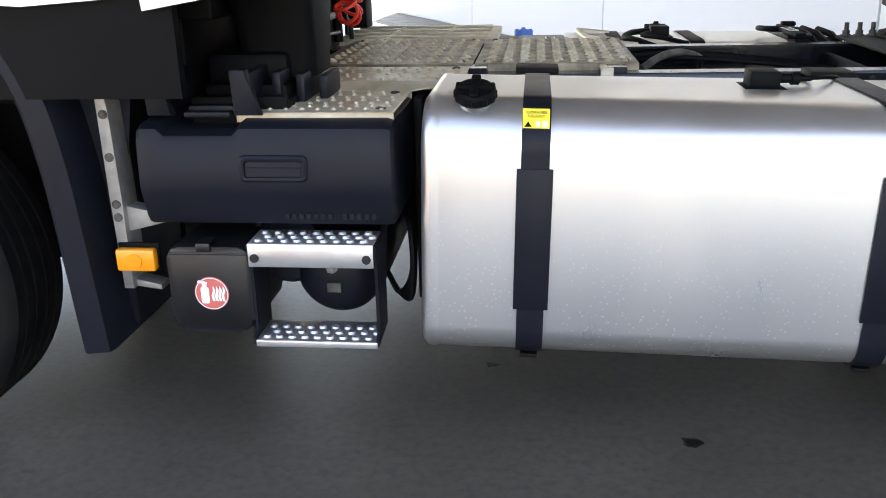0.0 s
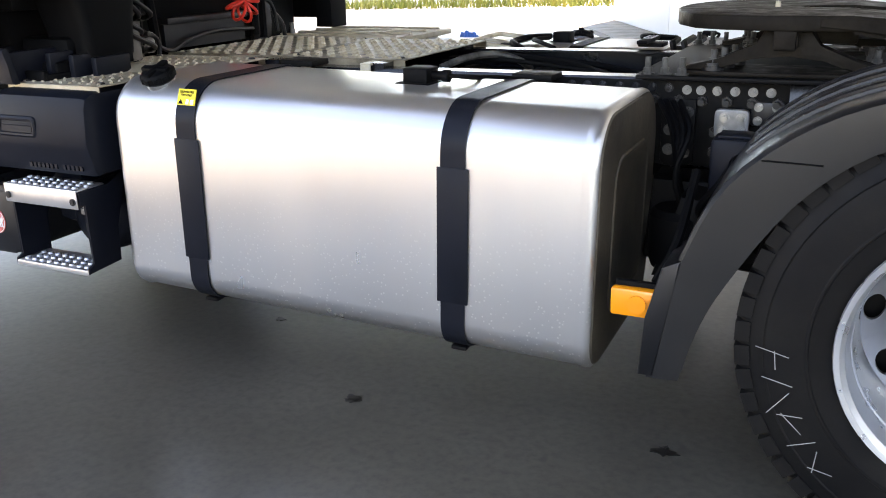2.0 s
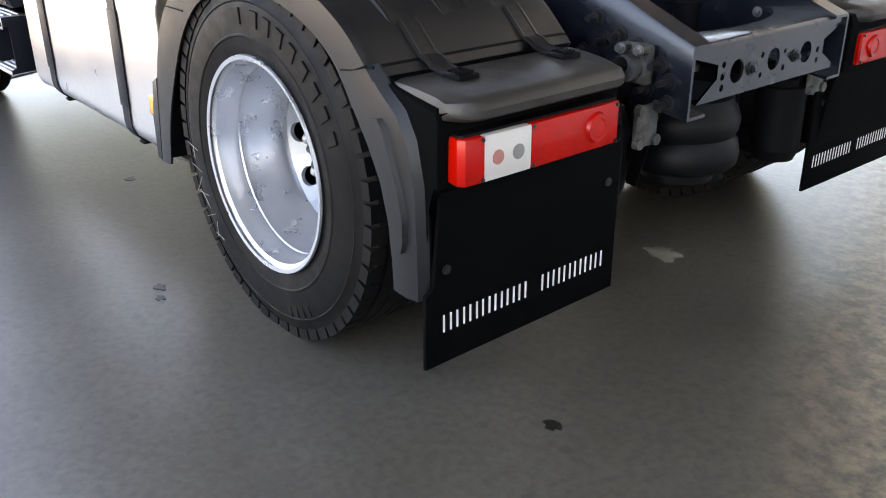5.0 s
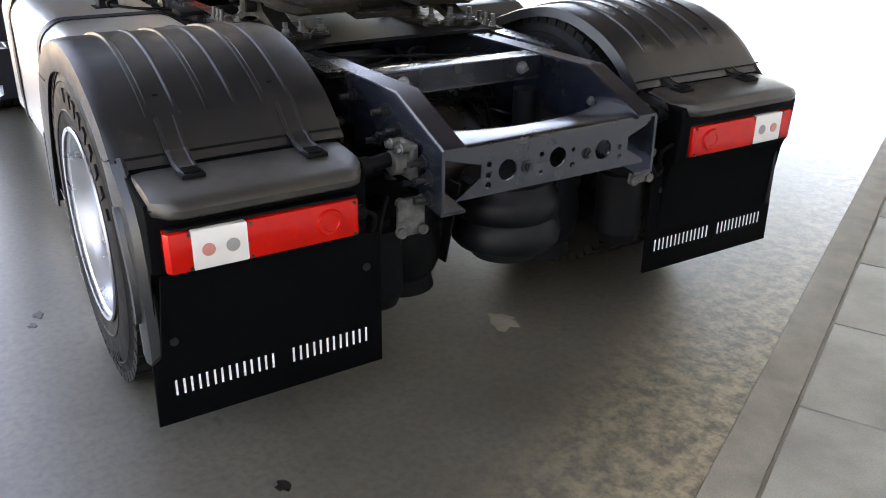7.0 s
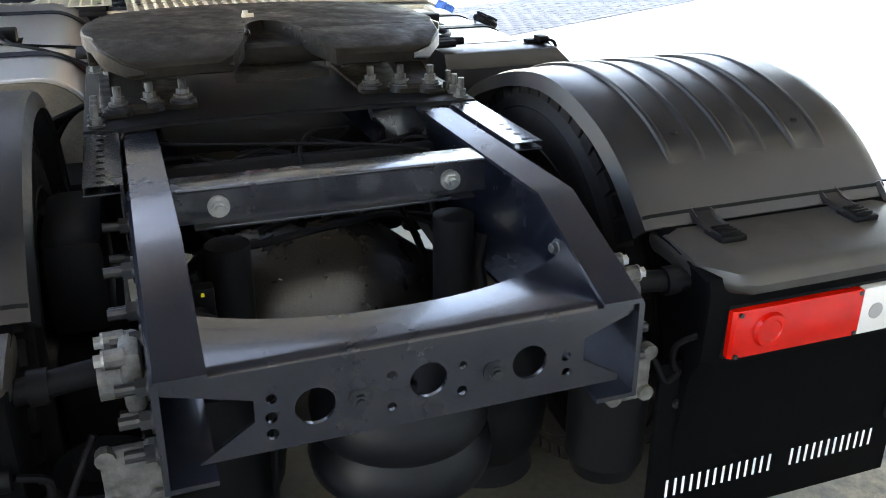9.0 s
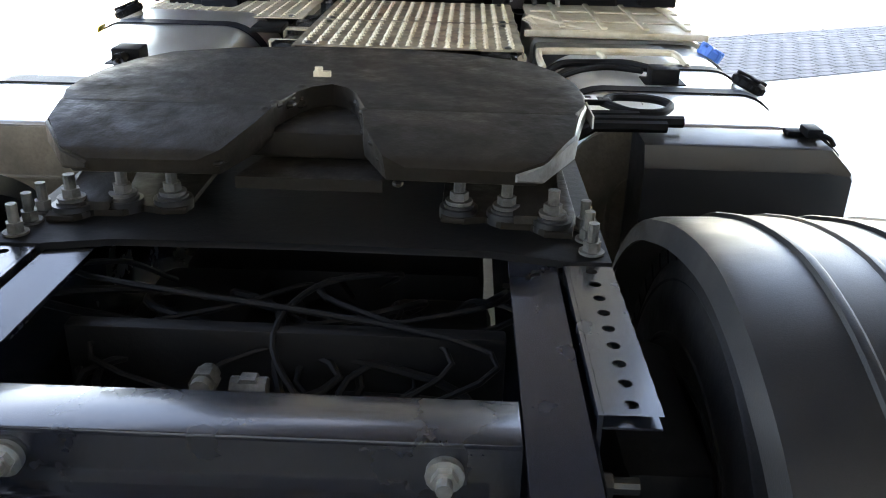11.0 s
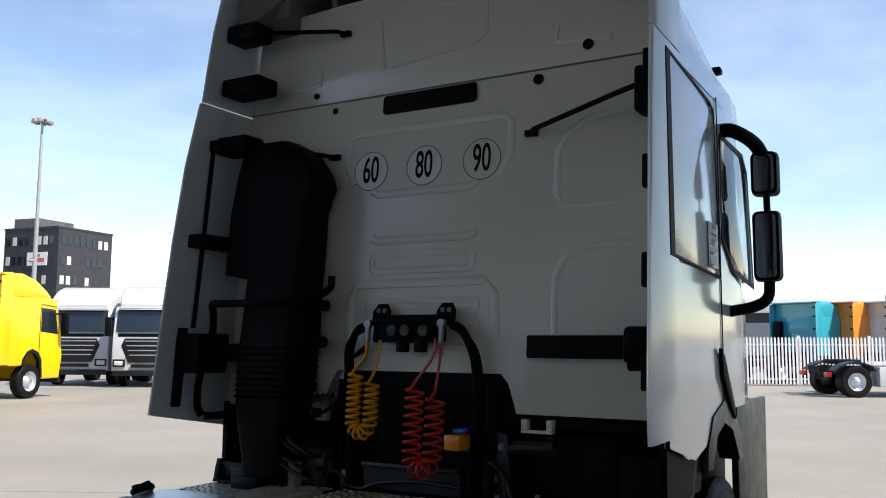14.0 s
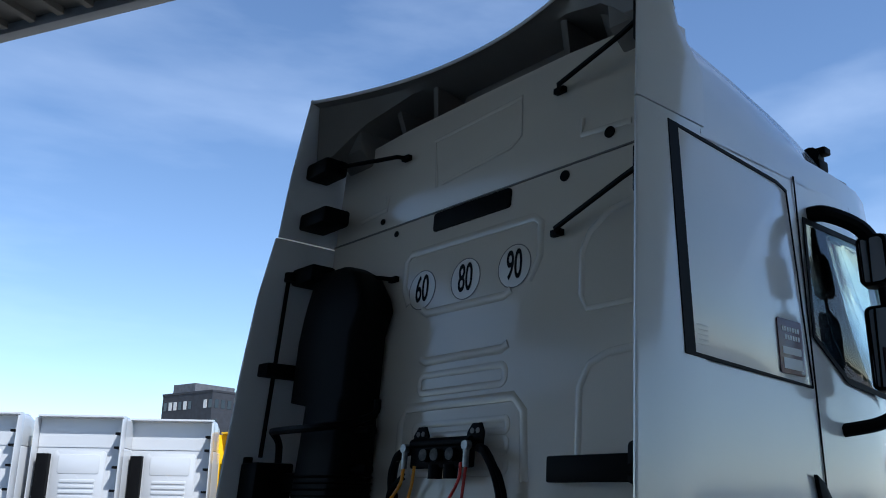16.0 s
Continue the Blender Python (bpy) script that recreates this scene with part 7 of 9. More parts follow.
# data plate on the panel
bm = B()
prism(bm, rrect(-3.80, -3.60, 2.045, 2.27, 0.012, 3), "y", 1.2446, 1.25, 0.002)
dp = part("data_plate", bm, mat("dark_red_plate", (0.10, 0.018, 0.02), 0.35, coat=0.3), CAB, "dark red information plate with white fields")
bm = B()
box(bm, -3.775, -3.625, 1.2505, 1.2515, 2.065, 2.11)
box(bm, -3.775, -3.625, 1.2505, 1.2515, 2.125, 2.155)
for r in range(2):
    for k in range(7 - r):
        box(bm, -3.77 + 0.021 * k, -3.756 + 0.021 * k, 1.2505, 1.2515, 2.185 + 0.033 * (1 - r), 2.205 + 0.033 * (1 - r))
part("plate_print", bm, "white", dp, kind="stuff")
bm = B()
for k in range(5):
    box(bm, -3.10, -3.02 - 0.01 * (k % 2), 1.2446, 1.2451, 2.085 + 0.018 * k, 2.091 + 0.018 * k)
part("panel_sticker", bm, "white", CAB, kind="stuff")

# mirrors on the right and left
for sg in (1, -1):
    MR = new("mirror_assembly")
    MR.parent = CAB
    tagged(MR, "black twin mirror assembly on curved arms")
    bm = B()
    tube(bm, [(-4.02, sg * 1.22, 2.80), (-4.06, sg * 1.29, 2.80), (-4.18, sg * 1.37, 2.75), (-4.26, sg * 1.41, 2.66)], 0.038, 10, 5)
    part("mirror_arm", bm, "black", MR, "curved black mirror arm")
    bm = B()
    tube(bm, [(-4.26, sg * 1.41, 2.52), (-4.27, sg * 1.41, 2.42), (-4.28, sg * 1.41, 2.37)], 0.018, 8)
    part("mirror_link", bm, "black", MR)
    bm = B()
    tube(bm, [(-4.28, sg * 1.41, 2.03), (-4.27, sg * 1.40, 1.93), (-4.22, sg * 1.34, 1.88), (-4.12, sg * 1.22, 1.85)], 0.030, 10, 5)
    part("mirror_arm", bm, "black", MR, "curved black mirror arm")
    for z0, z1, w in ((2.47, 2.71, 0.072), (2.01, 2.39, 0.072)):
        bm = B()
        rings = [[(x, y, z) for y, z in rrect(sg * 1.41 - w + e, sg * 1.41 + w - e, z0 + e, z1 - e, 0.03, 4)] for x, e in ((-4.36, 0.03), (-4.31, 0.006), (-4.25, 0.0), (-4.20, 0.006), (-4.205, 0.012))]
        loft(bm, rings)
        part("mirror_housing", bm, "black", MR)
        bm = B()
        prism(bm, rrect(sg * 1.41 - w + 0.02, sg * 1.41 + w - 0.02, z0 + 0.02, z1 - 0.02, 0.025, 4), "x", -4.2, -4.196)
        part("mirror_glass", bm, "mirror", MR, "mirror glass")
# roof horn and lamp
bm = B()
cyl(bm, (-4.49, 1.07, 3.25), 0.035, 0.09, "x", 12, 0.05)
box(bm, -4.54, -4.44, 1.02, 1.12, 3.17, 3.23, 0.01)
box(bm, -4.52, -4.45, 1.04, 1.15, 3.25, 3.29, 0.01)
part("roof_horn", bm, "black", CAB, "black roof horn")

# black brackets and struts between wall and fairings
for sg in (-1, 1):
    for k, (z, yw, zw) in enumerate(((3.35, 0.56, 3.36), (2.70, 0.57, 2.66))):
        bm = B()
        tube(bm, [(XW + 0.02, sg * yw, zw), (XW + 0.06, sg * (yw + 0.03), zw + 0.005), (XW + 0.16, sg * 1.02, z + 0.05), (XW + 0.20, sg * 1.19, z + 0.08)], 0.013, 6)
        box(bm, XW, XW + 0.03, sg * yw - 0.03, sg * yw + 0.03, zw - 0.015, zw + 0.015, 0.003)
        cpart("fairing_strut", bm, "black", None, "flat black strut to the fairing")
        bm = B()
        box(bm, XW + 0.10, XW + 0.26, sg * 1.0, sg * 1.215, z - 0.005, z + 0.095, 0.02, 2) if sg < 0 else box(bm, XW + 0.10, XW + 0.24, 1.13, 1.215, z - 0.06, z + 0.14, 0.015, 2)
        cpart("fairing_bracket", bm, "black", None, "black bracket on the fairing")
for z in (3.03,):
    bm = B()
    box(bm, XW + 0.08, XW + 0.26, -1.215, -0.95, z, z + 0.10, 0.02, 2)
    cpart("fairing_bracket", bm, "black", None, "black bracket on the fairing")
for k, z in enumerate((1.5, 1.9, 2.3, 2.75, 3.25)):
    bm = B()
    box(bm, XW + 0.24, XW + 0.30, 1.185, 1.222, z, z + 0.14, 0.01)
    cpart("fairing_clip", bm, "black")
bm = B()
box(bm, XW + 0.20, XW + 0.245, 1.20, 1.222, 1.35, 3.7, 0.006)
cpart("fairing_seal", bm, "black", None, "black rubber edge strip")
# folded arm on the right of the wall
bm = B()
box(bm, XW + 0.02, XW + 0.07, 0.60, 1.10, 1.615, 1.715, 0.008)
box(bm, XW + 0.03, XW + 0.20, 1.08, 1.20, 1.60, 1.75, 0.02, 2)
for k in range(4):
    cyl(bm, (XW + 0.09 + 0.03 * k, 1.12, 1.60 + 0.05 * (k % 2)), 0.03, 0.05, "y", 12)
cpart("folding_arm", bm, "black", None, "black folded fairing arm")
# left inside: rod, latches, bracket box, bent handrail
bm = B()
tube(bm, [(XW + 0.28, -1.20, 2.72), (XW + 0.29, -1.20, 2.2), (XW + 0.30, -1.20, 1.75)], 0.012, 8)
cpart("fairing_rod", bm, "black", None, "thin black rod on the fairing")
bm = B()
box(bm, XW + 0.10, XW + 0.38, -1.222, -1.12, 2.17, 2.24, 0.008)
cpart("rod_clamp", bm, "black")
bm = B()
cyl(bm, (XW + 0.28, -1.19, 2.74), 0.03, 0.05, "z", 14)
cpart("rod_cap", bm, "black")
bm = B()
box(bm, XW + 0.18, XW + 0.40, -1.215, -1.05, 1.52, 1.72, 0.012)
box(bm, XW + 0.08, XW + 0.24, -1.10, -0.60, 1.58, 1.67, 0.01)
box(bm, XW + 0.35, XW + 0.39, -1.218, -1.18, 1.35, 1.75, 0.006)
cpart("arm_box", bm, "black", None, "black bracket box on the fairing")
bm = B()
tube(bm, [(XW + 0.24, -1.14, 1.30), (XW + 0.26, -1.16, 1.36), (XW + 0.26, -1.16, 1.50), (XW + 0.24, -1.12, 1.60), (XW + 0.24, -1.12, 1.78), (XW + 0.27, -1.10, 1.84), (XW + 0.33, -1.05, 1.87), (XW + 0.37, -0.95, 1.87), (XW + 0.37, -0.60, 1.87), (XW + 0.26, -0.50, 1.89), (XW + 0.14, -0.455, 1.94), (XW + 0.13, -0.45, 2.01)], 0.019, 8, 4)
tube(bm, [(XW + 0.24, -1.12, 1.30), (XW + 0.18, -1.02, 1.31), (XW + 0.12, -0.9, 1.38)], 0.02, 8, 3)
cpart("handrail", bm, "black", None, "bent black handrail")
# air intake duct
bm = B()
rings = []
for z, xa, xb, ya, yb in ((1.02, -2.93, -2.74, -0.865, -0.635), (1.10, -2.94, -2.73, -0.87, -0.63), (1.36, -2.95, -2.70, -0.915, -0.585), (1.55, -2.95, -2.69, -0.92, -0.57), (1.75, -2.95, -2.70, -0.92, -0.565), (2.0, -2.95, -2.71, -0.92, -0.57), (2.03, -2.95, -2.72, -1.085, -0.565), (2.35, -2.95, -2.72, -1.085, -0.565), (2.48, -2.95, -2.73, -1.08, -0.52), (2.55, -2.95, -2.74, -1.08, -0.55), (2.68, -2.95, -2.76, -1.07, -0.65), (2.75, -2.95, -2.80, -1.04, -0.79)):
    rings.append([(x, y, z) for x, y in rrect(xa, xb, ya, yb, 0.04, 3)])
loft(bm, rings)
cpart("intake_duct", bm, "black", None, "tall black air intake duct", 40)
for k in range(9):
    bm = B()
    loft(bm, [[(x, y, 1.40 + 0.03 * k + dz) for x, y in rrect(-2.96 + e, -2.685 - e, -0.928 + e, -0.560 - e, 0.045, 3)] for dz, e in ((0, 0.012), (0.008, 0.0), (0.016, 0.012))], True, False)
    cpart("bellows_rib", bm, "black")
for z in (1.68, 1.86):
    cpart("duct_stub", cyl(B(), (-2.83, -0.525, z), 0.028, 0.13, "y", 12), "black")
bm = B()
box(bm, -3.0, -2.745, -1.025, -0.52, 0.895, 0.915, 0.006)
box(bm, -2.765, -2.745, -1.025, -0.60, 0.91, 0.985, 0.006)
box(bm, -3.0, -2.745, -1.040, -1.018, 0.90, 0.998, 0.008)
box(bm, -3.0, -2.775, -0.90, -0.55, 0.93, 1.09, 0.02, 2)
box(bm, -2.99, -2.76, -0.97, -0.83, 0.93, 1.02, 0.02, 2)
part("intake_base", bm, "black", truck, "black base of the intake duct")

# socket bar with hoses
SKT = new("socket_carrier")
SKT.parent = CAB
tagged(SKT, "black carrier with sockets and coiled air hoses")
bm = B()
box(bm, XW + 0.06, XW + 0.10, -0.20, 0.19, 1.68, 1.80, 0.008)
tube(bm, [(XW + 0.09, -0.20, 1.79), (XW + 0.09, 0.19, 1.79)], 0.022, 10)
part("carrier_bar", lean(bm), "black", SKT)
for y in (-0.185, 0.178):
    bm = B()
    prism(bm, [(y - 0.05, 1.76), (y + 0.05, 1.76), (y + 0.055, 1.83), (y + 0.035, 1.868), (y - 0.02, 1.868), (y - 0.05, 1.83)], "x", XW + 0.05, XW + 0.062, 0.004)
    br = part("carrier_ear", lean(bm), "black", SKT)
    for dy in (-0.015, 0.02):
        part("ear_hole", lean(cyl(B(), (XW + 0.063, y + dy, 1.835), 0.012, 0.004, "x", 14)), "shelfgrey", SKT)
for y in (-0.075, 0.0, 0.10):
    bm = B()
    cyl(bm, (XW + 0.115, y, 1.735), 0.03, 0.03, "x", 18)
    part("socket", lean(bm), "black", SKT)
    bm = B()
    lathe(bm, [(0.026, XW + 0.131), (0.026, XW + 0.134), (0.0, XW + 0.134)], (0, y, 1.737), "x", 18)
    part("socket_cap", lean(bm), "dull", SKT, "grey socket cap")
for y in (-0.03, 0.07):
    bm = B()
    cyl(bm, (XW + 0.09, y, 1.665), 0.032, 0.06, "z", 16)
    part("socket_plug", lean(bm), "black", SKT)
for y, mm in ((-0.215, "zinc"), (0.195, "zinc")):
    bm = B()
    cyl(bm, (XW + 0.12, y, 1.73), 0.014, 0.10, "z", 10)
    cyl(bm, (XW + 0.12, y, 1.77), 0.02, 0.03, "x", 10)
    part("hose_coupling", lean(bm), mm, SKT)


def coil(y0, y1, zt, zb, turns, r, rt, mm, lead, x=XW + 0.13):
    """A coiled hose hanging in a loop."""
    n = turns * 14
    R, zc = (y1 - y0) / 2, zb + (y1 - y0) / 2
    L1, L2 = zt - zc, math.pi * R
    total = 2 * L1 + L2 - 0.04
    pts = []
    for i in range(n + 1):
        w = total * i / n
        if w < L1:
            c, d = Vector((x, y0, zt - w)), Vector((0, 0, -1))
        elif w < L1 + L2:
            a = (w - L1) / R
            c, d = Vector((x, y0 + R - R * math.cos(a), zc - R * math.sin(a))), Vector((0, math.sin(a), -math.cos(a)))
        else:
            c, d = Vector((x, y1, zc + w - L1 - L2)), Vector((0, 0, 1))
        s = Vector((1, 0, 0))
        o = d.cross(s)
        an = 2 * math.pi * turns * i / n
        pts.append(c + r * (math.cos(an) * s + math.sin(an) * o))
    pts = [Vector(p) for p in smooth_path([(x - 0.01, lead[0], 1.70), (x, lead[0], 1.62), (x, y0, zt + 0.03)], 5)] + pts + [Vector(p) for p in smooth_path([(x, y1, zt - 0.01), (x, lead[1], 1.60), (x - 0.01, lead[1], 1.69)], 5)]
    bm = B()
    tube(bm, pts, rt, 7)
    return part("coiled_hose", lean(bm), mm, SKT)


tagged(coil(-0.265, -0.165, 1.53, 1.255, 20, 0.031, 0.0078, "coil_y", (-0.215, -0.14)), "yellow coiled air hose")
tagged(coil(0.075, 0.185, 1.47, 1.11, 19, 0.041, 0.0068, "coil_r", (0.165, 0.20)), "red coiled air hose")
for sg, k in ((-1, 0), (1, 0), (-1, 1), (1, 1)):
    bm = B()
    y = -0.23 if sg < 0 else 0.23
    tube(bm, [(XW + 0.08, y, 1.76), (XW + 0.10, y + sg * (0.06 + 0.02 * k), 1.74 - 0.03 * k), (XW + 0.08, y + sg * (0.11 + 0.02 * k), 1.64), (XW + 0.05, y + sg * (0.12 + 0.02 * k), 1.5), (XW + 0.04, y + sg * 0.11, 1.2), (XW + 0.03, y + sg * 0.10, 1.0)], 0.02 - 0.007 * k, 8, 5)
    part("feed_hose", lean(bm), "black", SKT, "black feed hose")
for k in range(2):
    bm = B()
    tube(bm, [(XW + 0.06, -0.25, 1.66 - 0.02 * k), (XW + 0.08, -0.335, 1.58), (XW + 0.08, -0.36, 1.46), (XW + 0.09, -0.42, 1.365), (XW + 0.1, -0.55 - 0.03 * k, 1.29), (XW + 0.12, -0.62, 1.18 - 0.02 * k), (XW + 0.14, -0.55, 1.08)], 0.008, 7, 5)
    part("air_line", bm, "black", truck, "thin black air line")

# dark engine tunnel and machinery under the cab
bm = B()
box(bm, -3.6, XW - 0.02, -0.44, 0.44, 0.98, 1.545, 0.02)
part("engine_cover", bm, "black", truck, "black engine cover below the cab")
bm = B()
box(bm, -4.6, -3.05, -0.9, -0.46, 0.95, 1.28, 0.03)
part("engine_side", bm, "frame_dark", truck)
bm = B()
box(bm, -4.6, -3.1, 0.46, 0.95, 0.9, 1.28, 0.03)
part("engine_side", bm, "frame_dark", truck)
bm = B()
box(bm, -5.0, -4.4, -1.0, 1.0, 0.45, 1.3, 0.03)
part("engine_block", bm, "frame_dark", truck, "dark engine under the cab")
bm = B()
box(bm, -2.93, -2.86, -0.555, -0.455, 0.975, 1.155, 0.008)
box(bm, -2.94, -2.90, -0.575, -0.435, 1.04, 1.10, 0.006)
vb = part("valve_block", bm, "dull", truck, "grey valve block with fittings")
for y, z in ((-0.535, 1.13), (-0.475, 1.13), (-0.535, 1.07), (-0.475, 1.07), (-0.535, 1.01), (-0.475, 1.01)):
    bm = B()
    cyl(bm, (-2.845, y, z), 0.016, 0.03, "x", 6)
    cyl(bm, (-2.82, y, z), 0.010, 0.03, "x", 12)
    part("hose_fitting", bm, "dull", vb)
# hub colour on hoses, beam, plate and damper: light on black parts, put into colour
for k, (y0, z0) in enumerate(((-0.535, 1.13), (-0.475, 1.13), (-0.535, 1.07), (-0.475, 1.01))):
    bm = B()
    tube(bm, [(-2.81, y0, z0), (-2.77, y0 - 0.02, z0 + 0.02), (-2.76, y0 - 0.10 - 0.02 * k, z0 + 0.08), (-2.80, y0 - 0.17 - 0.02 * k, z0 + 0.17), (-2.86, y0 - 0.14 - 0.02 * k, 1.34), (-2.90, -0.52 + 0.03 * k, 1.42)], 0.010, 8, 5)
    part("valve_hose", bm, "hub", vb, "black hose looped from the valve block")
bm = B()
tube(bm, [(-2.88, -0.40 + 0.055 * math.cos(a * 0.5), 1.005 + 0.055 * math.sin(a * 0.5)) for a in range(26)], 0.009, 7)
tube(bm, [(-2.88, -0.345, 1.005), (-2.89, -0.26, 0.985), (-2.89, -0.15, 1.02), (-2.90, 0.05, 1.04), (-2.90, 0.30, 1.03)], 0.009, 7, 5)
part("spare_hose", bm, "hub", truck, "thin black hose wound in a ring")
bm = B()
lathe(bm, [(0.0, 0.985), (0.026, 0.985), (0.032, 0.995), (0.033, 1.055), (0.028, 1.064), (0.0, 1.066)], (-2.93, -0.36, 0), "z", 24)
part("filter_bowl", bm, "whitelens", truck, "pale round filter bowl")
bm = B()
box(bm, -2.955, -2.90, -0.26, 0.27, 1.085, 1.112, 0.006)
box(bm, -2.945, -2.925, -0.26, 0.27, 0.985, 1.085)
part("lower_beam", bm, "hub", truck, "dark pressed beam under the cab")
bm = B()
prism(bm, [(0.36, 0.955), (0.50, 0.955), (0.515, 1.05), (0.495, 1.275), (0.455, 1.285), (0.415, 1.24), (0.375, 1.10)], "x", -2.965, -2.945, 0.004)
hg = part("cab_hinge_plate", bm, "hub", truck, "dark cast plate with bright bolts")
for y, z in ((0.438, 1.077), (0.442, 0.998), (0.47, 1.22)):
    part("plate_bolt", hexbolt(B(), (-2.945, y, z), "x", 0.011, 0.01, 0.006), "zinc", hg)
bm = B()
cyl(bm, (-2.93, 0.62, 1.225), 0.030, 0.16, "y", 20)
cyl(bm, (-2.93, 0.715, 1.238), 0.040, 0.04, "y", 20)
cyl(bm, (-2.93, 0.53, 1.215), 0.018, 0.05, "y", 14)
part("cab_damper", bm, "hub", truck, "dark damper across the cab mount")
bm = B()
tube(bm, [(-2.925, 0.655, 0.965), (-2.925, 0.65, 1.03)], 0.011, 10)
part("breather_pipe", bm, "zinc", truck, "short bright upright pipe")
bm = B()
tube(bm, [(-2.93, 0.50, 1.10), (-2.90, 0.53, 1.04), (-2.90, 0.55, 0.98)], 0.011, 8, 4)
tube(bm, [(-2.94, 0.40, 1.14), (-2.91, 0.44, 1.15), (-2.91, 0.49, 1.10), (-2.91, 0.51, 1.0)], 0.009, 8, 4)
part("side_hose", bm, "hub", truck)
bm = B()
box(bm, -2.97, -2.93, 0.25, 0.34, 1.19, 1.28, 0.006)
box(bm, -2.93, -2.80, 0.255, 0.335, 1.205, 1.275, 0.008)
part("orange_connector", bm, "orange", truck, "orange connector box")
bm = B()
box(bm, -2.97, -2.86, 0.265, 0.325, 1.277, 1.295, 0.004)
part("connector_lid", bm, "blue", truck)
for y in (0.42, -0.40):
    bm = B()
    tube(bm, [(-2.93, y, 0.98), (-2.93, y, 1.5)], 0.02, 8)
    part("hose_post", bm, "black", truck)
bm = B()
prism(bm, [(-3.02, 0.98), (-2.92, 0.98), (-2.92, 1.22), (-3.02, 1.22)], "y", 1.02, 1.18, 0.01)
part("side_flap", bm, "black", truck)
# reflector and bracket work seen behind the front wheel on the near side
bm = B()
box(bm, -3.2, -2.95, -0.95, -0.60, 1.18, 1.24, 0.01)
cyl(bm, (-3.1, -0.98, 1.2), 0.04, 0.05, "y", 16)
box(bm, -3.35, -3.0, -1.0, -0.75, 1.26, 1.30, 0.006)
part("spring_bracket", bm, "frame_dark", truck, "dark cab suspension bracket")
bm = B()
cyl(bm, (-2.80, -0.58, 1.04), 0.035, 0.12, "z", 14)
part("filter_bowl", bm, "shelfgrey", truck, "pale filter bowl")
# ---------------------------------------------------------------- the yard and beyond
def place(ob, x, y, az):
    """Puts a thing built with its nose to +x at a place, nose towards the compass angle az (degrees from +x)."""
    ob.matrix_basis = Matrix.Translation((x, y, 0)) @ Matrix.Rotation(radians(az), 4, "Z")
    return ob


def far_wheel(parent, x, y, r=0.5, w=0.3):
    sgn = 1 if y > 0 else -1
    bm = B()
    lathe(bm, [(0.29, -w / 2), (0.31, -w / 2 - 0.01), (r - 0.03, -w / 2), (r, -w / 2 + 0.04), (r, w / 2 - 0.04), (r - 0.03, w / 2), (0.31, w / 2 + 0.01), (0.29, w / 2)], (x, y, r), "y", 28)
    wh = part("wheel", bm, "tyre", parent)
    bm = B()
    lathe(bm, [(0.30, sgn * (w / 2 - 0.01)), (0.28, sgn * (w / 2 - 0.05)), (0.20, sgn * (w / 2 - 0.10)), (0.15, sgn * (w / 2 - 0.05)), (0.10, sgn * (w / 2 + 0.0)), (0.0, sgn * (w / 2 + 0.02))], (x, y, r), "y", 24)
    part("rim", bm, "rim", wh)
    return wh


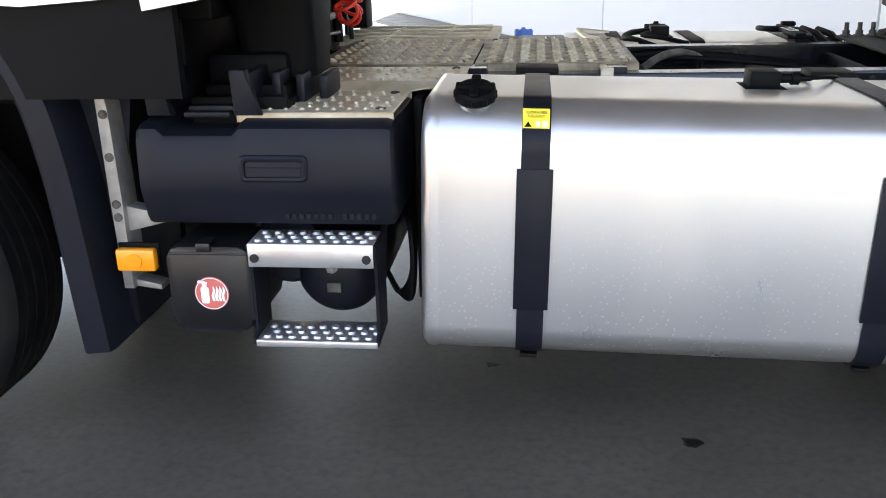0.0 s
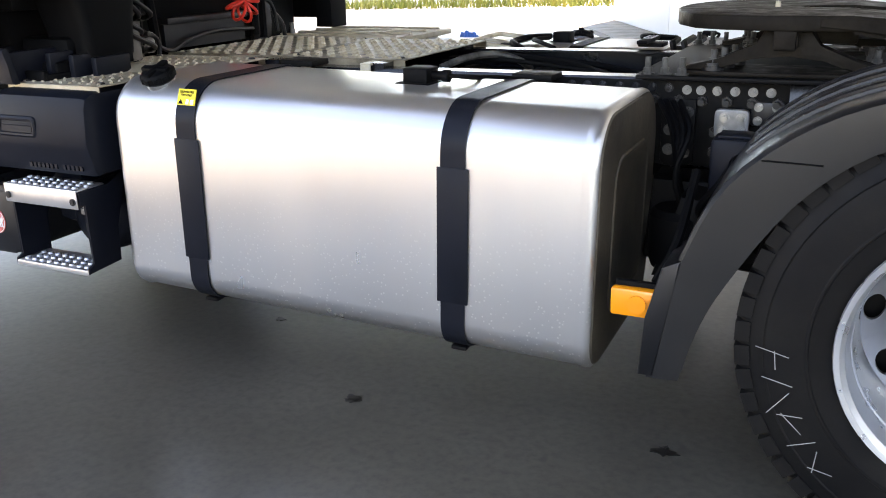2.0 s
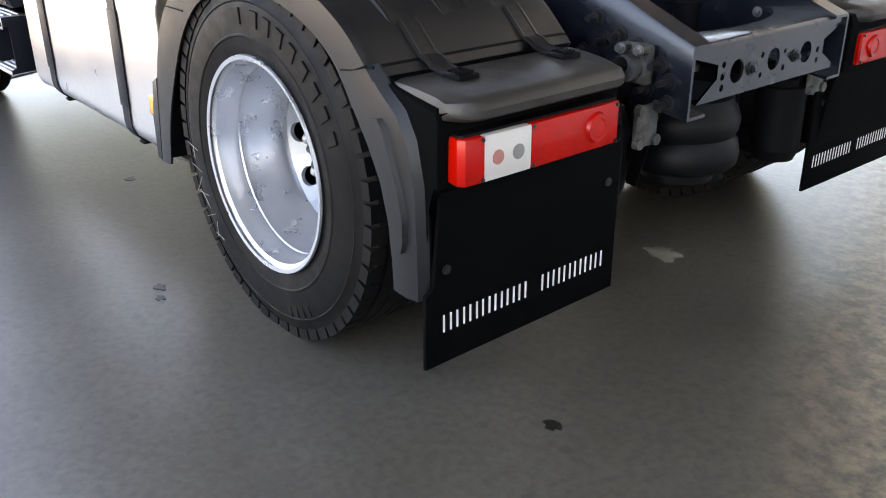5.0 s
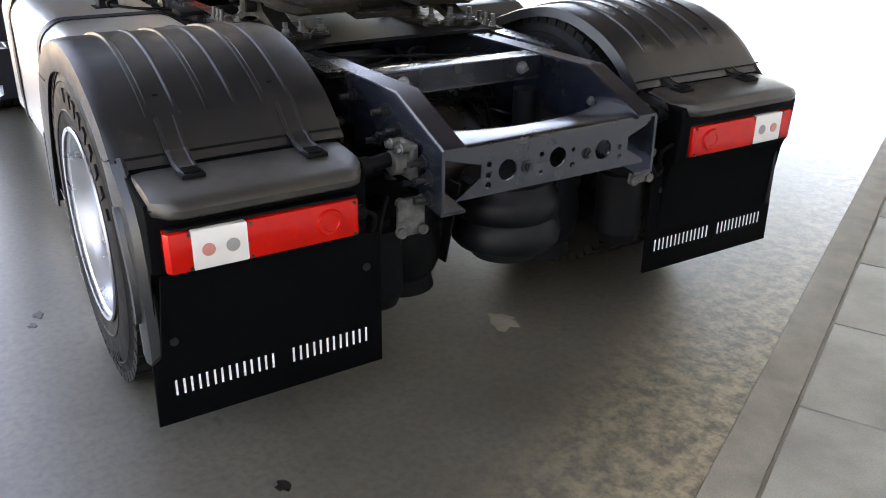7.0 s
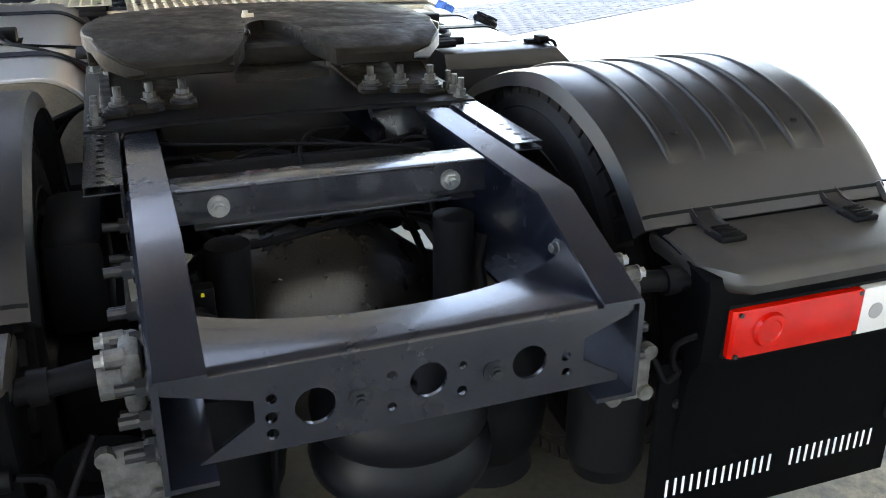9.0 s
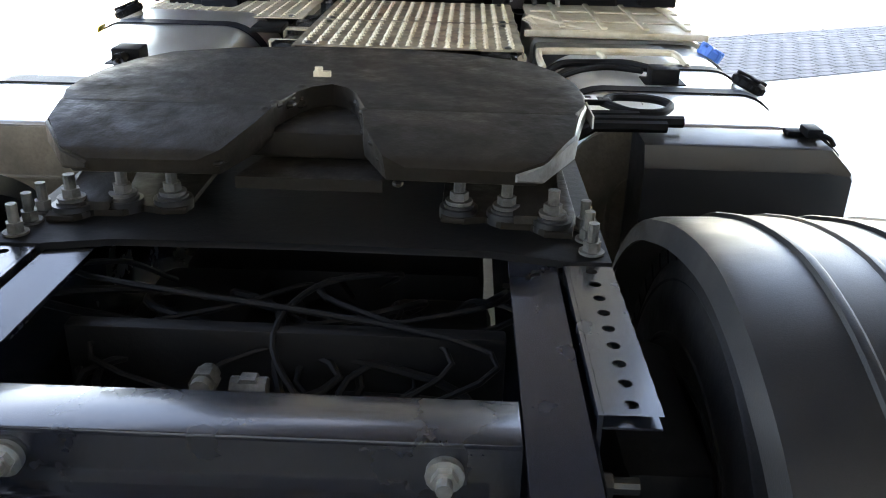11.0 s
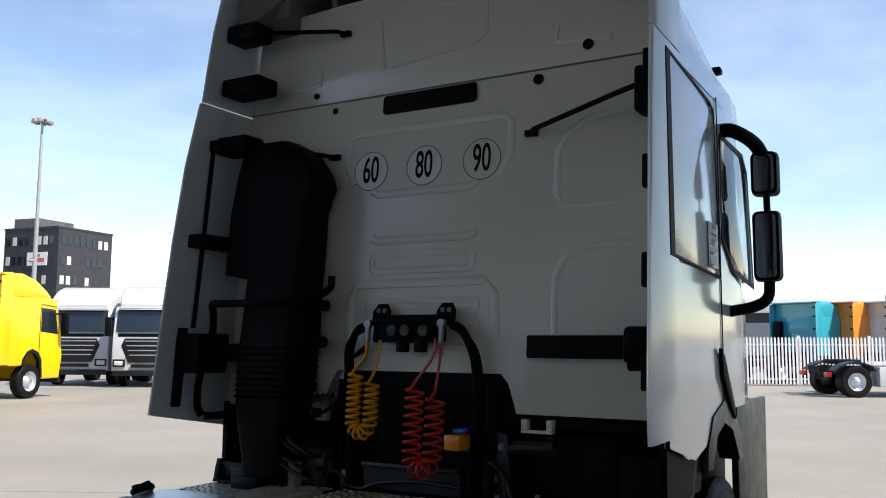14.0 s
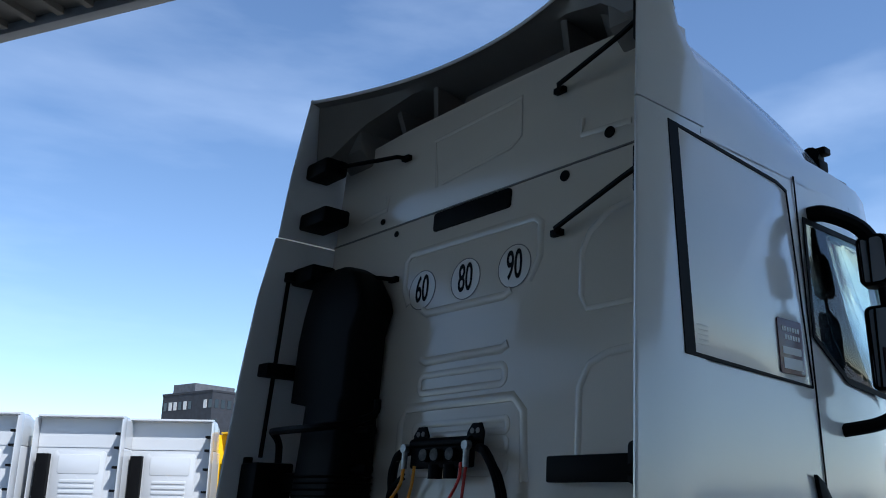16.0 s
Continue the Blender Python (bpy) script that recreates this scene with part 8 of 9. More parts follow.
def far_truck(label, paint, high=3.75, back=True, face="dark", flat_roof=False, group="trucks parked in the yard", beams=False):
    """A parked tractor unit: cab with nose to +x, chassis behind. The origin lies below the cab's rear wall."""
    t = thing("parked_truck", label, "truck", group)
    W = 1.24
    # cab shell
    bm = B()
    prof = [(0.0, 0.95), (0.55, 0.95), (0.62, 1.25), (0.95, 1.42), (1.3, 1.25), (1.4, 0.55), (2.22, 0.55), (2.28, 1.2), (2.25, 1.85), (2.02, 2.75), (1.85, 2.95), (0.0, 2.95)]
    prism(bm, prof, "y", -W, W, 0.05, 3)
    body = part("cab_body", bm, paint, t)
    bm = B()
    rings = []
    for x, z0, z1, w in ((0.0, 2.94, high, W), (0.5, 2.94, high + 0.03, W), (1.1, 2.94, high - 0.12, W - 0.03), (1.6, 2.94, high - 0.42, W - 0.10), (1.9, 2.9, 3.05, W - 0.2)):
        rings.append([(x, y, z) for y, z in rrect(-w, w, z0, z1, (0.02, 0.02, 0.16 if z1 - z0 > 0.4 else 0.05, 0.16 if z1 - z0 > 0.4 else 0.05), 4)])
    loft(bm, rings)
    part("roof_deflector", bm, paint, t)
    # windscreen, grille, bumper, lamps
    bm = B()
    prism(bm, [(2.225, 2.02), (2.262, 2.02), (2.045, 2.84), (2.01, 2.84)], "y", -1.12, 1.12, 0.004)
    part("windscreen", bm, "pane", t)
    bm = B()
    box(bm, 2.00, 2.24, -1.10, 1.10, 2.86, 2.93, 0.03)
    part("sun_visor", bm, paint, t)
    bm = B()
    prism(bm, [(-0.92, 1.52), (-0.80, 1.78), (0.80, 1.78), (0.92, 1.52), (0.66, 0.90), (-0.66, 0.90)], "x", 2.262, 2.292, 0.01)
    part("grille_panel", bm, "plastic", t)
    bm = B()
    prism(bm, rrect(-1.05, 1.05, 1.84, 1.96, 0.03, 3), "x", 2.24, 2.27, 0.01)
    part("wiper_panel", bm, "black", t)
    for k in range(4):
        bm = B()
        box(bm, 2.285, 2.315, -0.78 + 0.05 * k, 0.78 - 0.05 * k, 1.66 - 0.17 * k, 1.70 - 0.17 * k, 0.01)
        part("grille_bar", bm, "steelgrey", t)
    bm = B()
    box(bm, 2.20, 2.34, -1.2, 1.2, 0.42, 0.62, 0.03)
    box(bm, 2.27, 2.325, -0.55, 0.55, 0.72, 0.84, 0.01)
    part("bumper", bm, "plastic", t)
    for sg in (-1, 1):
        bm = B()
        box(bm, 2.24, 2.300, sg * 0.76, sg * 1.20, 0.74, 1.02, 0.03)
        part("lamp_bezel", bm, "plastic", t)
        bm = B()
        box(bm, 2.29, 2.318, sg * 0.84, sg * 1.14, 0.80, 0.96, 0.02)
        part("headlamp", bm, "whitelens", t)
        bm = B()
        tube(bm, [(1.24, sg * (W + 0.004), 1.10), (1.24, sg * (W + 0.004), 2.70), (1.30, sg * (W + 0.004), 2.76), (1.95, sg * (W + 0.004), 2.70)], 0.012, 5)
        part("door_gap", bm, "black", t)
        bm = B()
        prism(bm, [(1.28, 1.95), (2.06, 1.88), (1.90, 2.62), (1.28, 2.66)], "y", sg * (W - 0.002), sg * (W + 0.006))
        part("door_window", bm, "pane", t)
        bm = B()
        box(bm, 2.0, 2.16, sg * 1.36, sg * 1.56, 1.85, 2.55, 0.04)
        tube(bm, [(1.95, sg * 1.22, 2.5), (2.05, sg * 1.42, 2.5)], 0.03, 6)
        part("mirror", bm, "black", t)
        bm = B()
        prism(bm, [(-0.45, 1.0), (0.0, 1.0), (0.0, high - 0.02), (-0.45, high - 0.1)], "y", sg * (W - 0.02), sg * (W + 0.003), 0.005)
        part("side_fairing", bm, paint, t)
        bm = B()
        prism(bm, [(0.5, 0.95), (0.55, 1.15), (0.72, 1.36), (0.95, 1.44), (1.18, 1.36), (1.36, 1.15), (1.42, 0.6), (1.34, 0.6), (1.25, 1.1), (1.1, 1.28), (0.95, 1.33), (0.8, 1.28), (0.66, 1.12), (0.6, 0.95)], "y", sg * (W - 0.1), sg * (W + 0.012))
        part("wheel_arch", bm, "plastic", t)
        far_wheel(t, 0.95, sg * 1.06)
        far_wheel(t, -2.75, sg * 1.0, 0.5, 0.5)
        bm = B()
        prism(bm, [(-3.45, 0.85), (-3.3, 1.0), (-3.0, 1.12), (-2.75, 1.15), (-2.5, 1.12), (-2.2, 1.0), (-2.1, 0.85), (-2.13, 0.85), (-2.25, 0.97), (-2.5, 1.07), (-2.75, 1.1), (-3.0, 1.07), (-3.3, 0.95), (-3.43, 0.82)], "y", sg * 0.72, sg * 1.24)
        part("mudguard", bm, "plastic" if paint != "p_yellow" else paint, t)
        bm = B()
        prism(bm, rrect(-1.75, -0.5, 0.42, 0.98, 0.1, 4), "y", sg * 0.55, sg * 1.2, 0.02) if paint != "p_white" else prism(bm, rrect(-2.0, -0.05, 0.35, 0.98, 0.03, 2), "y", sg * 0.6, sg * 1.22, 0.01)
        part("side_tank", bm, "tank" if paint != "p_white" else "p_white", t)
        bm = B()
        box(bm, -3.6, -3.54, sg * 0.75, sg * 1.2, 0.65, 0.8, 0.01)
        part("tail_lamp", bm, "redlens", t)
    bm = B()
    box(bm, -3.6, 0.2, -0.42, -0.34, 0.72, 0.98)
    box(bm, -3.6, 0.2, 0.34, 0.42, 0.72, 0.98)
    box(bm, -3.6, -3.5, -0.34, 0.34, 0.75, 0.95)
    box(bm, -3.1, -2.2, -0.45, 0.45, 1.05, 1.2, 0.04)
    box(bm, -0.6, 0.2, -0.5, 0.5, 0.7, 1.35, 0.05)
    part("chassis", bm, "frame_dark", t)
    # rear wall pressings, black pipe stack and clamps
    bm = B()
    prism(bm, rrect(-0.75, 0.75, 1.25, 2.85, 0.12, 5), "x", -0.02, 0.03, 0.015)
    part("rear_panel", bm, paint, t)
    for k in range(5):
        bm = B()
        prism(bm, rrect(-0.5, 0.5, 1.35 + 0.15 * k, 1.44 + 0.15 * k, 0.03, 3), "x", -0.045, -0.015, 0.01)
        part("panel_rib", bm, paint, t)
    bm = B()
    prism(bm, rrect(-0.6, 0.6, 2.2, 2.75, 0.08, 4), "x", -0.035, -0.015, 0.01)
    part("panel_rib", bm, paint, t)
    bm = B()
    rings = [[(x, y, z) for x, y in rrect(-0.36, -0.06, 0.78, 1.12, 0.05, 3)] for z in (0.95, 2.75)]
    loft(bm, rings)
    part("air_intake", bm, "black", t)
    for z in (1.7, 2.35, 2.9, 3.3):
        bm = B()
        box(bm, -0.42, -0.03, -1.2, -1.05, z, z + 0.07, 0.01)
        part("fairing_bracket", bm, "black", t)
    bm = B()
    prism(bm, [(-0.02, 2.95), (-0.02, high - 0.08), (-0.35, high - 0.05), (-0.35, high), (0.02, high + 0.02), (0.02, 2.95)], "y", -W + 0.03, W - 0.03)
    part("roof_lip", bm, paint, t)
    bm = B()
    for k in range(6):
        tube(bm, [(-0.12, -0.4 + 0.16 * k, 1.35), (-0.25, -0.36 + 0.15 * k, 1.15), (-0.3, -0.3 + 0.12 * k, 0.95)], 0.035, 6, 3)
    part("hose_loops", bm, "black", t, kind="stuff")
    return t


# row of trucks with their backs to the canopy
N_AZ = -127.0


def at_az(az, dist, cx=-0.3, cy=2.9):
    return cx + dist * math.cos(radians(az)), cy + dist * math.sin(radians(az))


base = far_truck("white parked tractor unit seen from behind", "p_white", 3.85)
place(base, *at_az(-109.2, 28.0), N_AZ)
for az, d in ((-103.6, 28.4), (-114.4, 28.2)):
    x, y = at_az(az, d)
    copy_thing(base, Matrix.Translation((x, y, 0)) @ Matrix.Rotation(radians(N_AZ), 4, "Z"))
yel = far_truck("bright yellow parked tractor unit", "p_yellow", 3.6)
place(yel, *at_az(-119.5, 28.5), -163)
# trucks facing the canopy
iv = far_truck("white parked tractor unit facing the yard", "p_white", 3.75)
place(iv, *at_az(-132.3, 35.8, 0.6, 2.0), 38)
x, y = at_az(-128.6, 37.5, 0.6, 2.0)
copy_thing(iv, Matrix.Translation((x, y, 0)) @ Matrix.Rotation(radians(33), 4, "Z"))
x, y = at_az(-141.5, 33.8, 1.0, 1.1)
copy_thing(iv, Matrix.Translation((x, y, 0)) @ Matrix.Rotation(radians(35), 4, "Z"))
x, y = at_az(-151.6, 33.0, 1.0, 1.1)
sca = far_truck("white and blue parked truck with a dark grille", "p_white", 3.3)
place(sca, *at_az(-143.5, 34.5, 1.0, 1.1), 33)
bm = B()
box(bm, -6.5, -0.7, -1.25, 1.25, 1.0, 3.5, 0.03)
part("box_body", bm, "p_blue", sca, "blue box body")

# long timber-coloured flatbed chassis beside them
fb = thing("flatbed_trailer", "tan hook-lift trailer chassis standing in the yard", "trailer")
bm = B()
box(bm, -3.0, 3.0, -0.5, -0.3, 0.9, 1.15, 0.02)
box(bm, -3.0, 3.0, 0.3, 0.5, 0.9, 1.15, 0.02)
for k in range(5):
    box(bm, -2.8 + 1.3 * k, -2.65 + 1.3 * k, -1.2, 1.2, 0.95, 1.12, 0.01)
part("frame", bm, "wood", fb)
for k, x in enumerate((-1.8, -0.4, 1.9)):
    for sg in (-1, 1):
        far_wheel(fb, x, sg * 1.0)
bm = B()
box(bm, 2.95, 3.05, -1.22, 1.22, 0.55, 0.8, 0.02)
part("rear_bar", bm, "wood", fb)
for sg in (-1, 1):
    bm = B()
    box(bm, 3.05, 3.09, sg * 0.75, sg * 1.15, 0.85, 1.0, 0.01)
    part("tail_lamp", bm, "redlens", fb)
bm = B()
box(bm, 3.05, 3.07, -0.25, 0.25, 0.58, 0.70)
part("warning_board", bm, "orange", fb)
bm = B()
for k in range(7):
    box(bm, -2.5 + 0.5 * k, -2.2 + 0.5 * k, -0.5, 0.5, 1.16, 1.5 + 0.2 * (k % 3), 0.05)
part("hook_gear", bm, "frame_dark", fb)
place(fb, *at_az(-138.2, 29.5, 0.9, 1.6), 38)

# white tractor crossing the right of the yard, coloured cabs behind a fence
cross = far_truck("white tractor unit parked side on", "p_white", 3.55)
m_az = 120.0
dx, dy = math.cos(radians(m_az)), math.sin(radians(m_az))
place(cross, -31.4 + 2.75 * dx, -0.9 + 2.75 * dy, m_az)
for az, d, paint, lab in ((-172.6, 43, "p_teal", "teal parked tractor unit behind the fence"), (-174.6, 43.5, "p_orange", "orange parked tractor unit behind the fence"),
                          (-176.4, 43.5, "p_white", "white parked tractor unit behind the fence"), (177.6, 45, "p_red", "red parked tractor unit behind the fence"), (175.0, 46, "p_white", "white parked tractor unit behind the fence")):
    q = far_truck(lab, paint, 3.6, group="trucks behind the fence")
    place(q, *at_az(az, d, 0.6, 2.0), 150)


def fence(p0, p1, h=2.0, step=0.14, name="palisade_fence", label="white steel palisade fence"):
    f = thing(name, label, "fence")
    a, b2 = Vector((*p0, 0)), Vector((*p1, 0))
    d = (b2 - a).normalized()
    ang = math.atan2(d.y, d.x)
    L = (b2 - a).length
    f.matrix_basis = Matrix.Translation(a) @ Matrix.Rotation(ang, 4, "Z")
    bm = B()
    box(bm, 0, L, 0.02, 0.06, 0.25, 0.31)
    part("fence_rail", bm, "fence", f)
    bm = B()
    box(bm, 0, L, 0.02, 0.06, h - 0.35, h - 0.29)
    part("fence_rail", bm, "fence", f)
    n = int(L / step)
    bm = B()
    prism(bm, [(-0.035, 0.08), (0.035, 0.08), (0.035, h - 0.06), (0.0, h), (-0.035, h - 0.06)], "y", -0.01, 0.02)
    pk = part("picket", bm, "fence", f)
    if n <= 280:
        for i in range(1, n):
            share(pk, Matrix.Translation((i * step, 0, 0)))
    else:
        for i in range(1, 280):
            share(pk, Matrix.Translation((i * step, 0, 0)))
        bm = B()
        for i in range(280, n):
            prism(bm, [(i * step - 0.035, 0.08), (i * step + 0.035, 0.08), (i * step + 0.035, h - 0.06), (i * step, h), (i * step - 0.035, h - 0.06)], "y", -0.01, 0.02)
        part("more_pickets", bm, "fence", f, kind="stuff")
    i = 0.0
    while i < L:
        bm = B()
        box(bm, i - 0.05, i + 0.05, 0.03, 0.12, 0, h + 0.05)
        part("fence_post", bm, "fence", f)
        i += 2.75
    return f


fence((-36.5, -5.5), (-44.5, 14.0))
# low shed with a pale roof behind the fence
sh = thing("warehouse", "low warehouse with dark shutters and a pale roof edge", "building")
bm = B()
box(bm, -5, 5, -9, 9, 0, 3.6)
part("wall", bm, "brickdark", sh)
bm = B()
box(bm, -5.6, 5.6, -9.6, 9.6, 3.6, 4.5, 0.05)
part("roof", bm, "fence", sh)
for k in range(5):
    bm = B()
    box(bm, 5.0, 5.06, -8 + 3.3 * k, -5.4 + 3.3 * k, 0.1, 3.0)
    part("shutter", bm, "steelgrey", sh)
place(sh, *at_az(-170.0, 62, 0.6, 2.0), 10)


# office blocks far off
def office(label, paint_a, w, d, h, az, dist, turn, penthouse=True):
    o = thing("office_building", label, "building")
    bm = B()
    box(bm, -d, 0, 0, w, 0, h)
    part("wall", bm, paint_a, o)
    bm = B()
    box(bm, -d - 0.08, 0.08, -0.08, w + 0.08, h, h + 0.3)
    part("roof", bm, "brickdark", o)
    if penthouse:
        bm = B()
        box(bm, -d * 0.8, -d * 0.15, w * 0.0, w * 0.45, h + 0.3, h + 2.0)
        part("plant_room", bm, "brickgrey", o)
    rnd = random.Random(int(az * 10))
    bm = B()
    box(bm, 0.0, 0.06, -0.38, 0.38, -0.65, 0.65)
    win = part("window", bm, "pane", o)
    bm = B()
    box(bm, 0.0, 0.06, -0.38, 0.38, -0.65, 0.65)
    win2 = part("window", bm, "whitelens", o, "pale blind behind the window")
    first = {win: True, win2: True}
    levels = int(h / 3.0)
    for lv in range(levels):
        z = h - 1.8 - 3.0 * lv
        for k in range(int(w / 1.25)):
            if rnd.random() < 0.22:
                continue
            m = Matrix.Translation((0.0, 0.9 + 1.25 * k, z))
            src = win2 if rnd.random() < 0.45 else win
            if first[src]:
                src.matrix_basis, first[src] = m, False
            else:
                share(src, m)
        for k in range(int(d / 1.25)):
            if rnd.random() < 0.22:
                continue
            m = Matrix.Translation((-0.9 - 1.25 * k, w, z)) @ Matrix.Rotation(math.pi / 2, 4, "Z")
            src = win2 if rnd.random() < 0.45 else win
            if first[src]:
                src.matrix_basis, first[src] = m, False
            else:
                share(src, m)
    x, y = at_az(az, dist, 0.4, 2.5)
    o.matrix_basis = Matrix.Translation((x, y, 0)) @ Matrix.Rotation(radians(turn), 4, "Z")
    return o


office("dark brick office block beyond the yard", "brickdark", 12.5, 12.5, 17.6, -113.8, 150, 12)
ob2 = office("dark brick office block with a white sign", "brickdark", 11.0, 11.0, 18.6, -123.0, 150, 8)
bm = B()
box(bm, 0.08, 0.16, 5.0, 9.0, 13.0, 15.0)
part("sign_board", bm, "fence", ob2, "white sign board with red bars")
bm = B()
box(bm, 0.165, 0.18, 5.5, 8.5, 13.5, 14.1)
box(bm, 0.165, 0.18, 6.4, 7.6, 14.3, 14.7)
part("sign_print", bm, "signred", ob2, kind="stuff")

# tall lighting mast
mast = thing("lighting_mast", "tall grey lighting mast with a ring of floodlights", "lamp post")
bm = B()
cyl(bm, (0, 0, 12), 0.28, 24, "z", 14, 0.12)
part("pole", bm, "steelgrey", mast)
bm = B()
cyl(bm, (0, 0, 24.1), 0.7, 0.12, "z", 20)
part("ring", bm, "steelgrey", mast)
bm = B()
box(bm, -0.25, 0.25, -0.2, 0.2, -0.35, 0.0, 0.03)
fl = part("floodlight", bm, "steelgrey", mast)
for k in range(8):
    m = Matrix.Rotation(2 * math.pi * k / 8, 4, "Z") @ Matrix.Translation((0.8, 0, 24.05))
    if k:
        share(fl, m)
    else:
        fl.matrix_basis = m
bm = B()
box(bm, -0.2, 0.9, -0.1, 0.1, 9.6, 9.8, 0.03)
part("side_lamp", bm, "steelgrey", mast)
x, y = at_az(-124.6, 96, 0.4, 2.5)
mast.matrix_basis = Matrix.Translation((x, y, 0))
small = copy_thing(mast, Matrix.Translation((*at_az(-111.0, 150, -0.3, 2.9), -10.5)))

# far tree line and roofs that close the horizon
bm = B()
rnd = random.Random(21)
for k in range(150):
    a = 2 * math.pi * k / 150
    rr = 235 + rnd.uniform(-8, 8)
    hh = rnd.uniform(3, 7)
    for j in range(6):
        c = (rr * math.cos(a) + rnd.uniform(-6, 6), rr * math.sin(a) + rnd.uniform(-6, 6), hh * rnd.uniform(0.3, 0.85))
        bmesh.ops.create_icosphere(bm, subdivisions=1, radius=hh * rnd.uniform(0.25, 0.5), matrix=Matrix.Translation(c) @ Matrix.Diagonal((1.2, 1.2, 0.9, 1)))
for v in bm.verts:
    v.co += Vector((rnd.uniform(-0.5, 0.5), rnd.uniform(-0.5, 0.5), rnd.uniform(-0.5, 0.5)))
tagged(part("tree_line", bm, mat("far_foliage", (0.06, 0.085, 0.045), 0.9, var=0.3, vscale=0.2), kind="stuff"), "distant hazy green tree line round the yard", "trees")

# grass strip and pale fence past the end of the wall
g0, g1 = Vector((-3.0, 21.5, 0)), Vector((-34.0, 12.5, 0))
gd = (g1 - g0).normalized()
gn = Vector((-gd.y, gd.x, 0))
if gn.y < 0:
    gn = -gn
bm = B()
rnd = random.Random(8)
for k in range(5200):
    p = g0 + gd * rnd.uniform(0, 34) + gn * rnd.uniform(0, 3.2)
    h = rnd.uniform(0.12, 0.34)
    w = Vector((rnd.uniform(-1, 1), rnd.uniform(-1, 1), 0)).normalized() * 0.03
    tip = p + Vector((rnd.uniform(-0.1, 0.1), rnd.uniform(-0.1, 0.1), h))
    bm.faces.new([bm.verts.new(p - w), bm.verts.new(p + w), bm.verts.new(tip)])
tagged(part("grass", bm, "grassy", kind="stuff"), "dry yellow-green grass strip along the fence", "grass")
q0, q1 = g0 + gn * 3.4, g1 + gn * 3.4
fence((q0.x, q0.y), (q1.x, q1.y), 1.9, 0.16)

# fire extinguisher on the wall's end
fx = thing("fire_extinguisher", "red fire extinguisher hung on the white wall", "extinguisher")
bm = B()
lathe(bm, [(0.0, -0.26), (0.07, -0.25), (0.075, -0.2), (0.075, 0.16), (0.05, 0.23), (0.02, 0.26), (0.0, 0.26)], (0, 0, 0), "z", 20)
part("cylinder", bm, "p_red", fx)
bm = B()
cyl(bm, (0, 0, 0.29), 0.025, 0.06, "z", 10)
box(bm, -0.02, 0.1, -0.015, 0.015, 0.32, 0.34)
part("valve", bm, "black", fx)
fx.matrix_basis = Matrix.Translation(P(15.8, WALL_N + 0.085, 1.0))
bm = B()
box(bm, -0.06, 0.06, -0.09, -0.075, -0.1, 0.2)
part("bracket", bm, "black", fx)

# dark oil spots on the floor under the tank
rnd = random.Random(4)
for x, y, r in ((-1.66, -1.0, 0.022), (-2.25, -0.55, 0.014), (-0.70, -0.93, 0.025), (-0.5, -1.37, 0.018), (-0.42, -1.40, 0.014), (-0.42, -0.75, 0.03), (0.46, 0.11, 0.05), (0.91, -0.96, 0.02)):
    bm = B()
    n = 22
    ph = rnd.uniform(0, 6)
    vs = [bm.verts.new((r * (1 + 0.35 * math.sin(3 * 2 * math.pi * k / n + ph) + rnd.uniform(-0.25, 0.25)) * math.cos(2 * math.pi * k / n) * 1.3, r * (1 + rnd.uniform(-0.3, 0.3)) * math.sin(2 * math.pi * k / n), 0.0)) for k in range(n)]
    bm.faces.new(vs)
    ex = bmesh.ops.extrude_face_region(bm, geom=list(bm.faces))
    bmesh.ops.translate(bm, verts=[v for v in ex["geom"] if isinstance(v, bmesh.types.BMVert)], vec=(0, 0, 0.003))
    o = tagged(part("oil_spot", bm, "grime" if (x, y) != (0.46, 0.11) else "kerb"), "small dark oil spot on the concrete floor" if (x, y) != (0.46, 0.11) else "small pale patch on the concrete floor", "stain", "spots on the floor")
    o.location = (x, y, 0.003)
